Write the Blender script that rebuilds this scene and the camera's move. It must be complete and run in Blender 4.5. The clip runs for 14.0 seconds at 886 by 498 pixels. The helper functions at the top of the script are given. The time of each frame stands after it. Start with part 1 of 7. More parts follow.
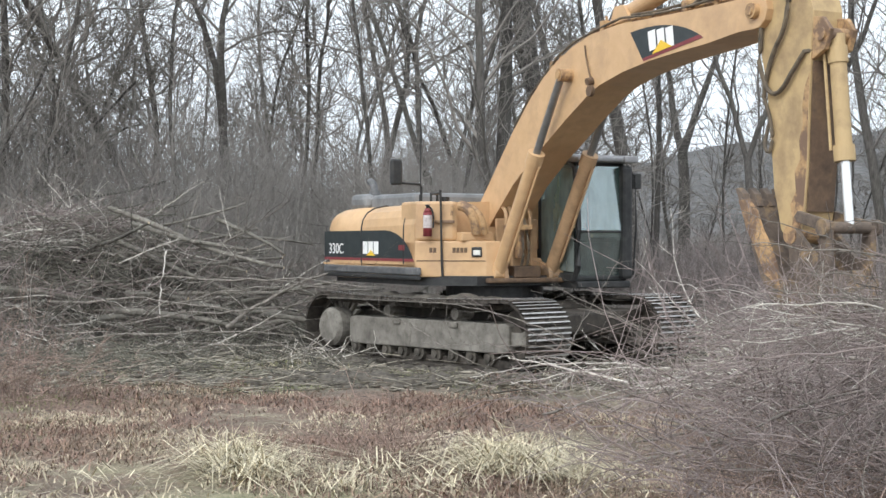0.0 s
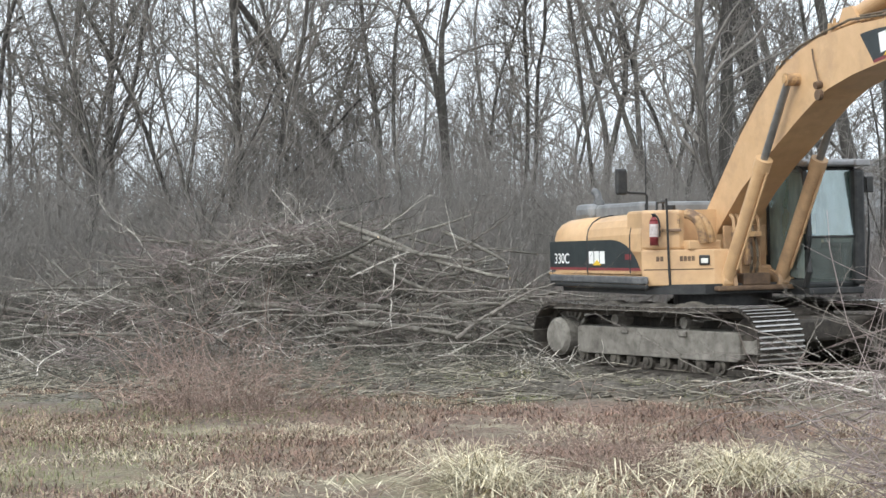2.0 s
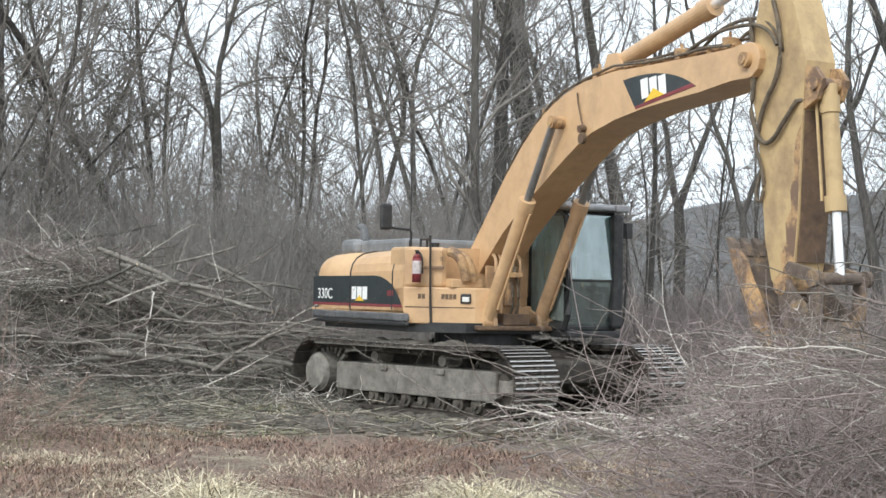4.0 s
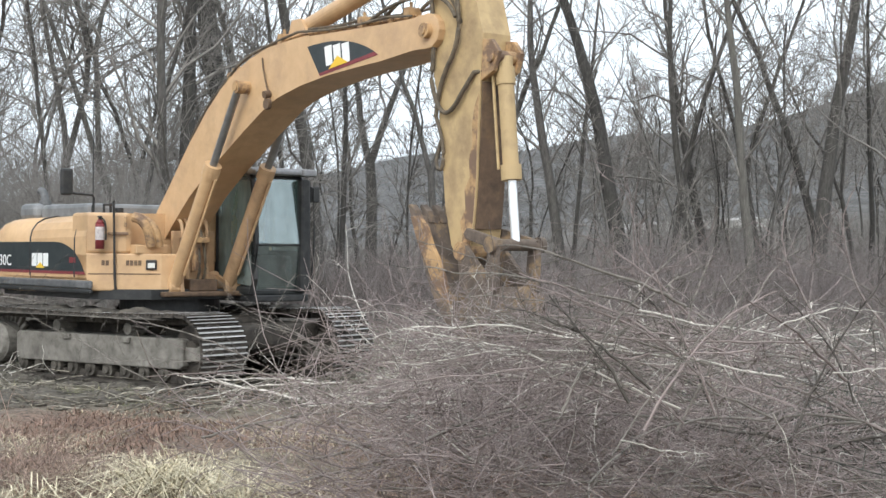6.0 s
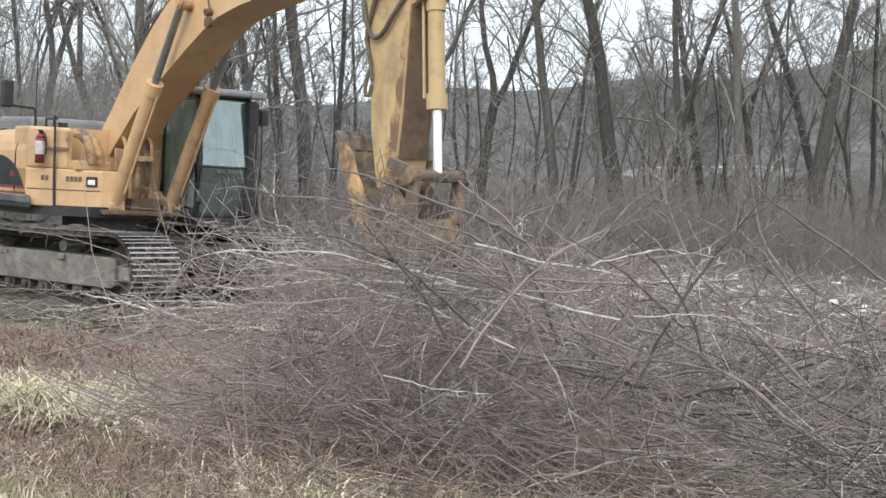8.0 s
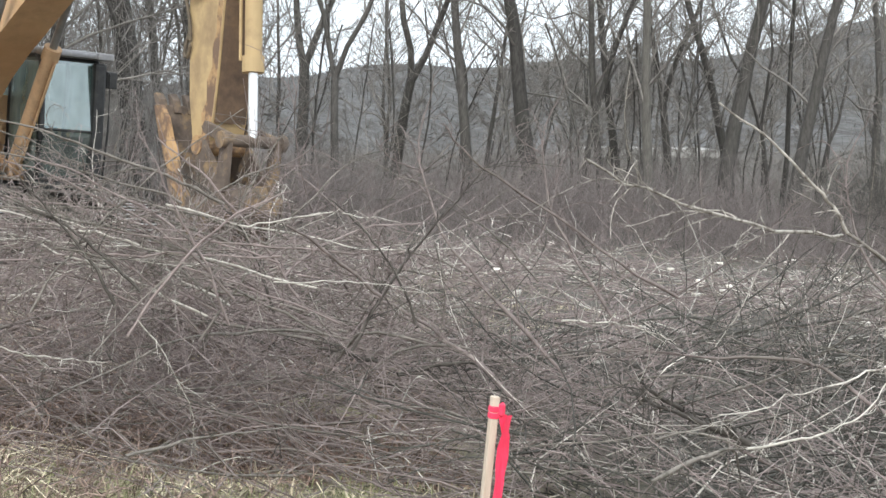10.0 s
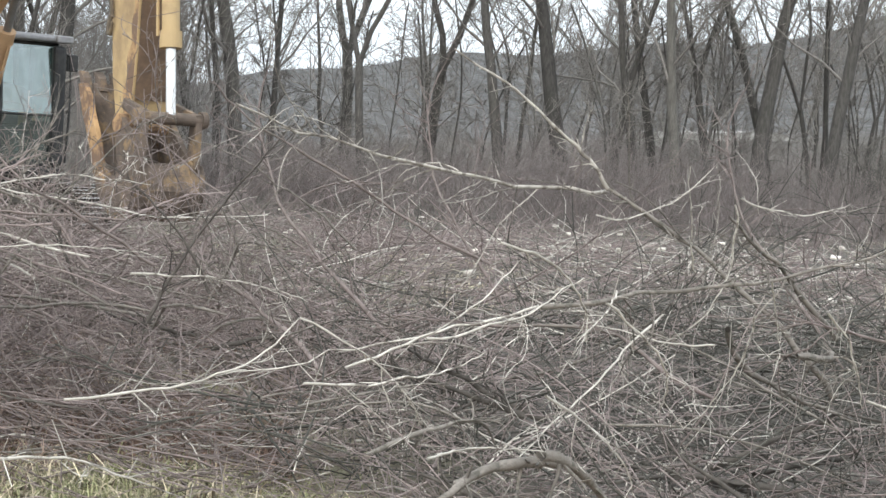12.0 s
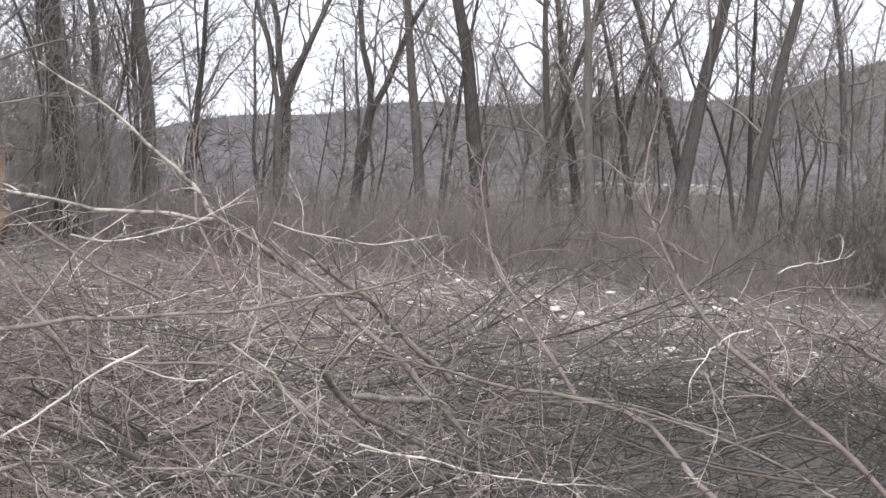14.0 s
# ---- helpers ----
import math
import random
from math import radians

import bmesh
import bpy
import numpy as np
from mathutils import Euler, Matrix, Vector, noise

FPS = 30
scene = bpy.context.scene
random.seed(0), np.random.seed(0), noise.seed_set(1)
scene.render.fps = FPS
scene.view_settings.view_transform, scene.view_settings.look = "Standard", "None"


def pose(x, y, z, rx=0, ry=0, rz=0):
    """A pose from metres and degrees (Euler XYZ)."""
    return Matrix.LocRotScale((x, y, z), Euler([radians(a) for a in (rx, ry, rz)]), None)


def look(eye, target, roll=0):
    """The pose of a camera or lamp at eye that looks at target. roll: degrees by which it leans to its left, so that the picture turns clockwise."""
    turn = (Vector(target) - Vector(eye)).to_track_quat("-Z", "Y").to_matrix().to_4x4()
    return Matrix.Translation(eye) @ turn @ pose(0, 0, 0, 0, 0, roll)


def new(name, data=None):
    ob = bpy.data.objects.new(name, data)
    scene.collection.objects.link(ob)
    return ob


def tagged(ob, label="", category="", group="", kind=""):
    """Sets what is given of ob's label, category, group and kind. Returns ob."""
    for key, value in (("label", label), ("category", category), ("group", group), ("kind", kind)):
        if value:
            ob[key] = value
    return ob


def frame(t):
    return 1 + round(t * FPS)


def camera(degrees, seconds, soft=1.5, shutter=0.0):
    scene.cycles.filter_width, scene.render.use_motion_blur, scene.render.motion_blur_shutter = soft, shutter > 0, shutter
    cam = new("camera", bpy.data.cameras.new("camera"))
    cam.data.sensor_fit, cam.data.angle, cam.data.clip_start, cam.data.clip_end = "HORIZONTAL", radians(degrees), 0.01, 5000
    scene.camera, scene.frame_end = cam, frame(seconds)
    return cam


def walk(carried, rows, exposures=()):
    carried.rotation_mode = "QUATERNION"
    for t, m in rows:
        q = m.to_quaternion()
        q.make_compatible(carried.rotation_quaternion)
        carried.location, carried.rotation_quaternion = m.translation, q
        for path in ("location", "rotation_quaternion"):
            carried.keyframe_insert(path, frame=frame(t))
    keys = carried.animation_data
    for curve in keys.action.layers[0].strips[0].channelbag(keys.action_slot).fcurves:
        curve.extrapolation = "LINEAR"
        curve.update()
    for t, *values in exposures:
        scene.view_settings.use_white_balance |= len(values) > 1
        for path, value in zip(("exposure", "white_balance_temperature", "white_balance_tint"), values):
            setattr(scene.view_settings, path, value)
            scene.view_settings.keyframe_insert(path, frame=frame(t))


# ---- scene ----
cam = camera(33.6, 14.0, soft=1.5)
PATH = [
    (0, (0.561, -21.879, 1.786), (0.44, -19.882, 1.776), 0.0),
    (0.5, (0.523, -21.914, 1.794), (0.324, -19.924, 1.791), -0.0),
    (1, (0.517, -21.951, 1.81), (0.251, -19.969, 1.829), -0.4),
    (1.5, (0.437, -22.053, 1.817), (0.085, -20.085, 1.849), -0.5),
    (2, (0.449, -22.096, 1.861), (0.036, -20.139, 1.862), -1.2),
    (2.5, (0.47, -22.036, 1.863), (0.023, -20.087, 1.859), -1.2),
    (3, (0.5, -21.913, 1.821), (0.136, -19.947, 1.859), -0.4),
    (3.5, (0.554, -21.859, 1.77), (0.28, -19.879, 1.818), 0.1),
    (4, (0.656, -21.709, 1.694), (0.539, -19.714, 1.756), 1.1),
    (4.2, (0.7, -21.72, 1.70), (0.673, -19.722, 1.782), 1.1),
    (6.5, (0.795, -21.804, 1.884), (1.096, -19.827, 1.871), 0.4),
    (7, (1.143, -21.771, 1.85), (1.41, -19.789, 1.829), 1.1),
    (7.2, (1.284, -21.755, 1.844), (1.549, -19.774, 1.801), 2.0),
    (9.3, (2.771, -21.40, 1.853), (3.057, -19.424, 1.73), 3.7),
    (9.5, (2.89, -21.414, 1.856), (3.201, -19.443, 1.72), 3.8),
    (10, (3.257, -21.354, 1.839), (3.599, -19.387, 1.725), 4.2),
    (10.5, (3.635, -21.284, 1.823), (4.019, -19.324, 1.734), 3.6),
    (11, (3.999, -21.263, 1.819), (4.358, -19.297, 1.737), 4.5),
    (11.5, (4.38, -21.217, 1.807), (4.669, -19.24, 1.717), 4.6),
    (12, (4.756, -21.172, 1.788), (5.003, -19.192, 1.653), 3.4),
    (12.5, (5.097, -21.256, 1.801), (5.367, -19.278, 1.691), 3.9),
    (13, (5.463, -21.181, 1.811), (5.779, -19.212, 1.66), 5.3),
    (13.5, (5.86, -21.05, 1.79), (6.2157, -19.0865, 1.6558), 4.9),
    (14, (6.25, -20.95, 1.79), (6.5443, -18.9728, 1.725), 4.5),
]
walk(cam, [(t, look(eye, target, roll)) for t, eye, target, roll in PATH],
     exposures=[(0, 0.25, 6350, 10), (1, 0.27, 6350, 9), (3, 0.36, 6350, 9), (4.2, 0.28, 6350, 9), (6.5, 0.25, 6350, 9), (7.2, 0.25, 6350, 9), (9.3, 0.35, 6450, 9), (13, 0.35, 6450, 9), (13.4, 0.40, 6500, 18), (14, 0.38, 6500, 18)])

# ---- daylight: a bright overcast sky ----
world = bpy.data.worlds.new("overcast_sky")
scene.world = world
world.use_nodes = True
wn = world.node_tree
wn.nodes.clear()
sky = wn.nodes.new("ShaderNodeTexSky")
sky.sky_type = "NISHITA"
sky.sun_disc = False
sky.sun_elevation = radians(38)
sky.sun_rotation = radians(200)
sky.air_density, sky.dust_density, sky.ozone_density = 1.0, 6.0, 1.0
skysat = wn.nodes.new("ShaderNodeHueSaturation")
skysat.inputs["Saturation"].default_value = 0.12
cloud = wn.nodes.new("ShaderNodeTexNoise")
cloud.inputs["Scale"].default_value = 1.6
cloud.inputs["Detail"].default_value = 4
cramp = wn.nodes.new("ShaderNodeMapRange")
cramp.inputs[1].default_value, cramp.inputs[2].default_value = 0.3, 0.7
cramp.inputs[3].default_value, cramp.inputs[4].default_value = 0.78, 0.95
ccol = wn.nodes.new("ShaderNodeMix")
ccol.data_type = "RGBA"
ccol.blend_type = "MULTIPLY"
ccol.inputs[0].default_value = 1.0
ccol.inputs[7].default_value = (0.905, 0.985, 1.06, 1)
bg1 = wn.nodes.new("ShaderNodeBackground")
bg2 = wn.nodes.new("ShaderNodeBackground")
bg1.inputs[1].default_value = 0.05
bg2.inputs[1].default_value = 1.2
wadd = wn.nodes.new("ShaderNodeAddShader")
wout = wn.nodes.new("ShaderNodeOutputWorld")
wn.links.new(sky.outputs[0], skysat.inputs["Color"])
wn.links.new(skysat.outputs[0], bg1.inputs[0])
wn.links.new(cloud.outputs["Fac"], cramp.inputs[0])
wn.links.new(cramp.outputs[0], ccol.inputs[6])
wn.links.new(ccol.outputs[2], bg2.inputs[0])
wn.links.new(bg1.outputs[0], wadd.inputs[0])
wn.links.new(bg2.outputs[0], wadd.inputs[1])
wn.links.new(wadd.outputs[0], wout.inputs[0])
sun_data = bpy.data.lights.new("sun", "SUN")
sun_data.energy, sun_data.angle, sun_data.color = 1.1, radians(25), (0.98, 0.985, 0.94)
sun = new("sun", sun_data)
sun.matrix_world = look((-14, -30, 30), (0, 0, 0))

# ---- materials ----
def mat(name, a, b, scale=6.0, rough=0.8, metal=0.0, bump=0.3, detail=6.0, c=None, cscale=0.8, cmix=0.5, island=0.0, stretch=(1, 1, 1), per_object=0.0, dist=0.02, cut=(0.5, 0.66)):
    """Two-tone noise grain, a coarser third tone in stains, and a bump."""
    m = bpy.data.materials.new(name)
    m.use_nodes = True
    nt = m.node_tree
    n = nt.nodes
    bs = n["Principled BSDF"]
    co = n.new("ShaderNodeTexCoord")
    mp = n.new("ShaderNodeMapping")
    mp.inputs["Scale"].default_value = stretch
    nt.links.new(co.outputs["Object"], mp.inputs[0])
    t1 = n.new("ShaderNodeTexNoise")
    t1.inputs["Scale"].default_value, t1.inputs["Detail"].default_value = scale, detail
    t1.inputs["Roughness"].default_value = 0.65
    nt.links.new(mp.outputs[0], t1.inputs["Vector"])
    r1 = n.new("ShaderNodeValToRGB")
    r1.color_ramp.elements[0].position, r1.color_ramp.elements[1].position = 0.32, 0.68
    r1.color_ramp.elements[0].color, r1.color_ramp.elements[1].color = (*a, 1), (*b, 1)
    nt.links.new(t1.outputs["Fac"], r1.inputs[0])
    col = r1.outputs[0]
    if c:
        t2 = n.new("ShaderNodeTexNoise")
        t2.inputs["Scale"].default_value, t2.inputs["Detail"].default_value = cscale, 8
        t2.inputs["Roughness"].default_value = 0.7
        nt.links.new(co.outputs["Object"], t2.inputs["Vector"])
        r2 = n.new("ShaderNodeMapRange")
        r2.inputs[1].default_value, r2.inputs[2].default_value = cut
        r2.inputs[4].default_value = cmix
        nt.links.new(t2.outputs["Fac"], r2.inputs[0])
        mx = n.new("ShaderNodeMix")
        mx.data_type = "RGBA"
        nt.links.new(r2.outputs[0], mx.inputs[0])
        nt.links.new(col, mx.inputs[6])
        mx.inputs[7].default_value = (*c, 1)
        col = mx.outputs[2]
    if island or per_object:
        src = n.new("ShaderNodeNewGeometry").outputs["Random Per Island"] if island else n.new("ShaderNodeObjectInfo").outputs["Random"]
        amount = island or per_object
        vr = n.new("ShaderNodeMapRange")
        vr.inputs[3].default_value, vr.inputs[4].default_value = 1 - amount, 1 + amount
        nt.links.new(src, vr.inputs[0])
        hv = n.new("ShaderNodeHueSaturation")
        nt.links.new(col, hv.inputs["Color"])
        nt.links.new(vr.outputs[0], hv.inputs["Value"])
        col = hv.outputs[0]
    nt.links.new(col, bs.inputs["Base Color"])
    bs.inputs["Roughness"].default_value, bs.inputs["Metallic"].default_value = rough, metal
    if bump:
        bp = n.new("ShaderNodeBump")
        bp.inputs["Strength"].default_value, bp.inputs["Distance"].default_value = bump, dist
        nt.links.new(t1.outputs["Fac"], bp.inputs["Height"])
        nt.links.new(bp.outputs[0], bs.inputs["Normal"])
    return m


YELLOW = mat("machine_yellow", (0.53, 0.338, 0.178), (0.60, 0.392, 0.215), 5, 0.42, bump=0.08, c=(0.37, 0.24, 0.14), cscale=1.7, cmix=0.6, cut=(0.48, 0.68))
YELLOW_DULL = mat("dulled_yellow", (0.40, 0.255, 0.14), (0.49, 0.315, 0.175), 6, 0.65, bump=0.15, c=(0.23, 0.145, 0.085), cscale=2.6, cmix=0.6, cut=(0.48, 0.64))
YELLOW_WORN = mat("worn_yellow", (0.40, 0.25, 0.12), (0.52, 0.33, 0.165), 7, 0.7, bump=0.2, c=(0.16, 0.10, 0.068), cscale=3.6, cmix=0.95, cut=(0.44, 0.56))
# brown dirt stains, deepened to hold some of the arm's shade
YELLOW_ARM = mat("arm_yellow", (0.43, 0.305, 0.155), (0.51, 0.368, 0.19), 5, 0.65, bump=0.1, c=(0.20, 0.13, 0.08), cscale=1.9, cmix=0.6, cut=(0.48, 0.66), stretch=(1, 1, 0.5))
# dark brown of grime; on the arm's front face it also paints shade
GRIMESHADE = mat("grime_shade_brown", (0.07, 0.045, 0.03), (0.16, 0.10, 0.06), 6, 0.7, bump=0.3, c=(0.24, 0.15, 0.07), cscale=2.5)
BLACK = mat("black_paint", (0.012, 0.013, 0.014), (0.03, 0.03, 0.03), 8, 0.45, bump=0.05, c=(0.06, 0.055, 0.05), cscale=2.0, cmix=0.4)
DARKGREY = mat("cab_grey", (0.018, 0.021, 0.022), (0.038, 0.042, 0.042), 9, 0.5, bump=0.05, c=(0.09, 0.085, 0.08), cscale=2.0, cmix=0.4)
ROOFGREY = mat("roof_grey", (0.22, 0.22, 0.23), (0.36, 0.36, 0.37), 7, 0.5, bump=0.05, c=(0.12, 0.11, 0.11), cscale=3.0)
HOODGREY = mat("hood_grey", (0.06, 0.062, 0.066), (0.13, 0.13, 0.132), 6, 0.5, bump=0.06, c=(0.25, 0.25, 0.25), cscale=1.5)
HOODPALE = mat("pale_hood_grey", (0.12, 0.125, 0.13), (0.215, 0.22, 0.225), 5, 0.45, bump=0.04, c=(0.30, 0.30, 0.30), cscale=1.3, cmix=0.4)
MUDSTEEL = mat("muddy_steel", (0.096, 0.086, 0.073), (0.237, 0.219, 0.191), 5, 0.85, bump=0.5, c=(0.306, 0.287, 0.251), cscale=2.2, cmix=0.8)
TRACKMUD = mat("caked_track_mud", (0.035, 0.03, 0.025), (0.11, 0.097, 0.08), 9, 0.95, bump=0.8, c=(0.19, 0.17, 0.14), cscale=3.0, cmix=0.6, dist=0.04)
TRACKSTEEL = mat("track_steel", (0.035, 0.03, 0.026), (0.10, 0.085, 0.07), 8, 0.7, 0.3, bump=0.4, c=(0.13, 0.11, 0.09), cscale=5.0, per_object=0.25)
BRIGHTSTEEL = mat("polished_grouser", (0.33, 0.32, 0.31), (0.52, 0.51, 0.49), 14, 0.45, 0.4, bump=0.1, per_object=0.25)
RUST = mat("rusty_bucket_steel", (0.075, 0.058, 0.047), (0.17, 0.128, 0.10), 6, 0.85, bump=0.6, c=(0.33, 0.22, 0.115), cut=(0.52, 0.64), cscale=3.4, cmix=0.8)
CHROME = mat("chrome_rod", (0.78, 0.78, 0.78), (0.86, 0.86, 0.86), 6, 0.25, 0.6, bump=0.0)
# chrome of the boom rods, dark reflections put into its base colour
ROD = mat("dark_reflection_rod", (0.22, 0.22, 0.22), (0.32, 0.32, 0.32), 6, 0.3, 0.7, bump=0.0)
WHITE = mat("white_decal", (0.78, 0.78, 0.76), (0.84, 0.84, 0.82), 9, 0.5, bump=0.0)
REDP = mat("red_paint", (0.17, 0.028, 0.032), (0.25, 0.045, 0.05), 7, 0.4, bump=0.05)
REDSTRIPE = mat("red_stripe", (0.17, 0.03, 0.035), (0.24, 0.045, 0.05), 7, 0.5, bump=0.0)
GREENBLACK = mat("dark_decal", (0.015, 0.022, 0.024), (0.03, 0.038, 0.04), 6, 0.45, bump=0.0, c=(0.07, 0.07, 0.065), cscale=1.8, cmix=0.35)
DECALYEL = mat("yellow_decal", (0.75, 0.48, 0.03), (0.8, 0.52, 0.05), 9, 0.5, bump=0.0)
HOSE = mat("dusty_hose", (0.06, 0.05, 0.04), (0.17, 0.13, 0.085), 9, 0.8, bump=0.1)
RUBBER = mat("black_rubber", (0.02, 0.02, 0.02), (0.045, 0.042, 0.04), 12, 0.7, bump=0.1)
BRASSY = mat("lamp_lens", (0.6, 0.6, 0.55), (0.75, 0.75, 0.7), 20, 0.2, bump=0.1)
PINK = mat("pink_ribbon", (0.80, 0.035, 0.09), (0.9, 0.06, 0.14), 12, 0.45, bump=0.1)
PRINT = mat("worn_paper_label", (0.35, 0.30, 0.29), (0.62, 0.58, 0.56), 22, 0.6, bump=0.0)
LATH = mat("raw_lath_wood", (0.50, 0.41, 0.32), (0.66, 0.57, 0.47), 14, 0.8, bump=0.2, stretch=(6, 6, 0.6))
BARK = mat("grey_bark", (0.045, 0.041, 0.037), (0.118, 0.108, 0.098), 5, 0.95, bump=0.7, stretch=(3, 3, 0.7), c=(0.075, 0.076, 0.06), cscale=0.6, cmix=0.5, per_object=0.3, dist=0.05)
BARKPALE = mat("pale_bark", (0.085, 0.078, 0.068), (0.17, 0.158, 0.14), 5, 0.95, bump=0.6, stretch=(3, 3, 0.7), c=(0.158, 0.148, 0.125), cscale=0.7, cmix=0.3, dist=0.05)
TWIG = mat("twig_bark", (0.14, 0.128, 0.114), (0.265, 0.243, 0.22), 9, 0.95, bump=0.2, island=0.35)
HAZETWIG = mat("brush_haze_twig", (0.165, 0.138, 0.130), (0.23, 0.199, 0.189), 9, 0.95, bump=0.2, island=0.38)
WEED = mat("dry_weed_stalks", (0.20, 0.138, 0.115), (0.37, 0.275, 0.228), 9, 0.95, bump=0.1, island=0.55)
TWIGRED = mat("reddish_twig", (0.225, 0.18, 0.169), (0.345, 0.284, 0.267), 9, 0.95, bump=0.2, island=0.26)
BRANCHPALE = mat("peeled_branch", (0.38, 0.35, 0.305), (0.68, 0.64, 0.58), 12, 0.8, bump=0.4, c=(0.15, 0.125, 0.105), cscale=17, cmix=0.85, cut=(0.53, 0.60), island=0.35)
GREYHAZE = mat("grey_undergrowth_twig", (0.205, 0.190, 0.175), (0.295, 0.273, 0.254), 9, 0.95, bump=0.2, island=0.18)
BRANCHMID = mat("half_peeled_branch", (0.26, 0.235, 0.205), (0.52, 0.48, 0.43), 12, 0.85, bump=0.4, c=(0.13, 0.11, 0.093), cscale=17, cmix=0.85, cut=(0.50, 0.58), island=0.3)
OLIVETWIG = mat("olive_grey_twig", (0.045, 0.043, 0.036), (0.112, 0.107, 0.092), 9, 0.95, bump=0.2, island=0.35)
PILETWIG = mat("pile_twig", (0.075, 0.071, 0.056), (0.20, 0.19, 0.155), 9, 0.95, bump=0.2, island=0.5)
LIMBDARK = mat("dark_wet_limb", (0.045, 0.038, 0.033), (0.12, 0.105, 0.09), 10, 0.9, bump=0.5, c=(0.15, 0.14, 0.12), cscale=6, cmix=0.4, island=0.3)
BRANCHGREY = mat("cut_branch_bark", (0.125, 0.110, 0.095), (0.275, 0.245, 0.215), 10, 0.9, bump=0.6, c=(0.075, 0.07, 0.056), cscale=19, cmix=0.75, cut=(0.52, 0.60), island=0.45)
BRANCHDARK = mat("dark_branch_bark", (0.125, 0.10, 0.091), (0.282, 0.228, 0.212), 10, 0.9, bump=0.4, c=(0.12, 0.12, 0.09), cscale=1.8, cmix=0.5, island=0.22)
STICK = mat("dry_stick_bark", (0.13, 0.117, 0.093), (0.36, 0.325, 0.265), 10, 0.9, bump=0.3, island=0.8)
LOGBARK = mat("log_bark", (0.068, 0.061, 0.051), (0.175, 0.16, 0.138), 7, 0.92, bump=0.6, stretch=(1, 1, 1), c=(0.26, 0.25, 0.21), cscale=9, cmix=0.55, per_object=0.4)
CUTWOOD = mat("fresh_cut_wood", (0.40, 0.32, 0.22), (0.55, 0.45, 0.32), 12, 0.85, bump=0.2)
CHIP = mat("pale_wood_chips", (0.55, 0.50, 0.43), (0.78, 0.74, 0.68), 8, 0.85, bump=0.2, island=0.25)
STRAW = mat("dry_straw", (0.331, 0.271, 0.184), (0.557, 0.484, 0.355), 5, 0.9, bump=0.0, island=0.55)
STRAWPALE = mat("pale_straw", (0.46, 0.40, 0.27), (0.70, 0.63, 0.47), 5, 0.9, bump=0.0, island=0.55)
REDGRASS = mat("reddish_dead_grass", (0.13, 0.08, 0.064), (0.30, 0.195, 0.145), 4, 0.9, bump=0.0, island=0.7, c=(0.36, 0.30, 0.20), cscale=0.35, cmix=0.6)
GREENGRASS = mat("spring_grass", (0.14, 0.15, 0.07), (0.29, 0.29, 0.15), 4, 0.9, bump=0.0, island=0.55, c=(0.42, 0.38, 0.25), cscale=0.9, cmix=0.7)
# distance haze put into the grey, as on the hill below it
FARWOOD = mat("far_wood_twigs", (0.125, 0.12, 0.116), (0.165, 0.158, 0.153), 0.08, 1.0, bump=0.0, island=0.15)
ROADPALE = mat("pale_gravel", (0.24, 0.235, 0.22), (0.50, 0.48, 0.45), 0.5, 0.95, bump=0.1)


def glass_mat(name, lo, hi):
    m = bpy.data.materials.new(name)
    m.use_nodes = True
    nt = m.node_tree
    n = nt.nodes
    n.remove(n["Principled BSDF"])
    tr = n.new("ShaderNodeBsdfTransparent")
    tr.inputs[0].default_value = (0.36, 0.50, 0.47, 1)
    gl = n.new("ShaderNodeBsdfGlossy")
    gl.inputs["Roughness"].default_value = 0.12
    gl.inputs["Color"].default_value = (0.80, 0.90, 0.90, 1)
    di = n.new("ShaderNodeBsdfDiffuse")
    di.inputs[0].default_value = (0.27, 0.325, 0.31, 1)
    dust = n.new("ShaderNodeTexNoise")
    dust.inputs["Scale"].default_value = 3.0
    dust.inputs["Detail"].default_value = 7
    mr = n.new("ShaderNodeMapRange")
    mr.inputs[1].default_value, mr.inputs[2].default_value = 0.35, 0.75
    mr.inputs[3].default_value, mr.inputs[4].default_value = lo, hi
    m1, m2 = n.new("ShaderNodeMixShader"), n.new("ShaderNodeMixShader")
    m1.inputs[0].default_value = 0.30
    nt.links.new(tr.outputs[0], m1.inputs[1])
    nt.links.new(gl.outputs[0], m1.inputs[2])
    nt.links.new(dust.outputs["Fac"], mr.inputs[0])
    nt.links.new(mr.outputs[0], m2.inputs[0])
    nt.links.new(m1.outputs[0], m2.inputs[1])
    nt.links.new(di.outputs[0], m2.inputs[2])
    nt.links.new(m2.outputs[0], n["Material Output"].inputs[0])
    return m


GLASS = glass_mat("cab_glass", 0.05, 0.32)
# side panes: pale film mixed in for dust and for reflected sky
DUSTSKYGLASS = glass_mat("dust_and_sky_glass", 0.35, 0.75)


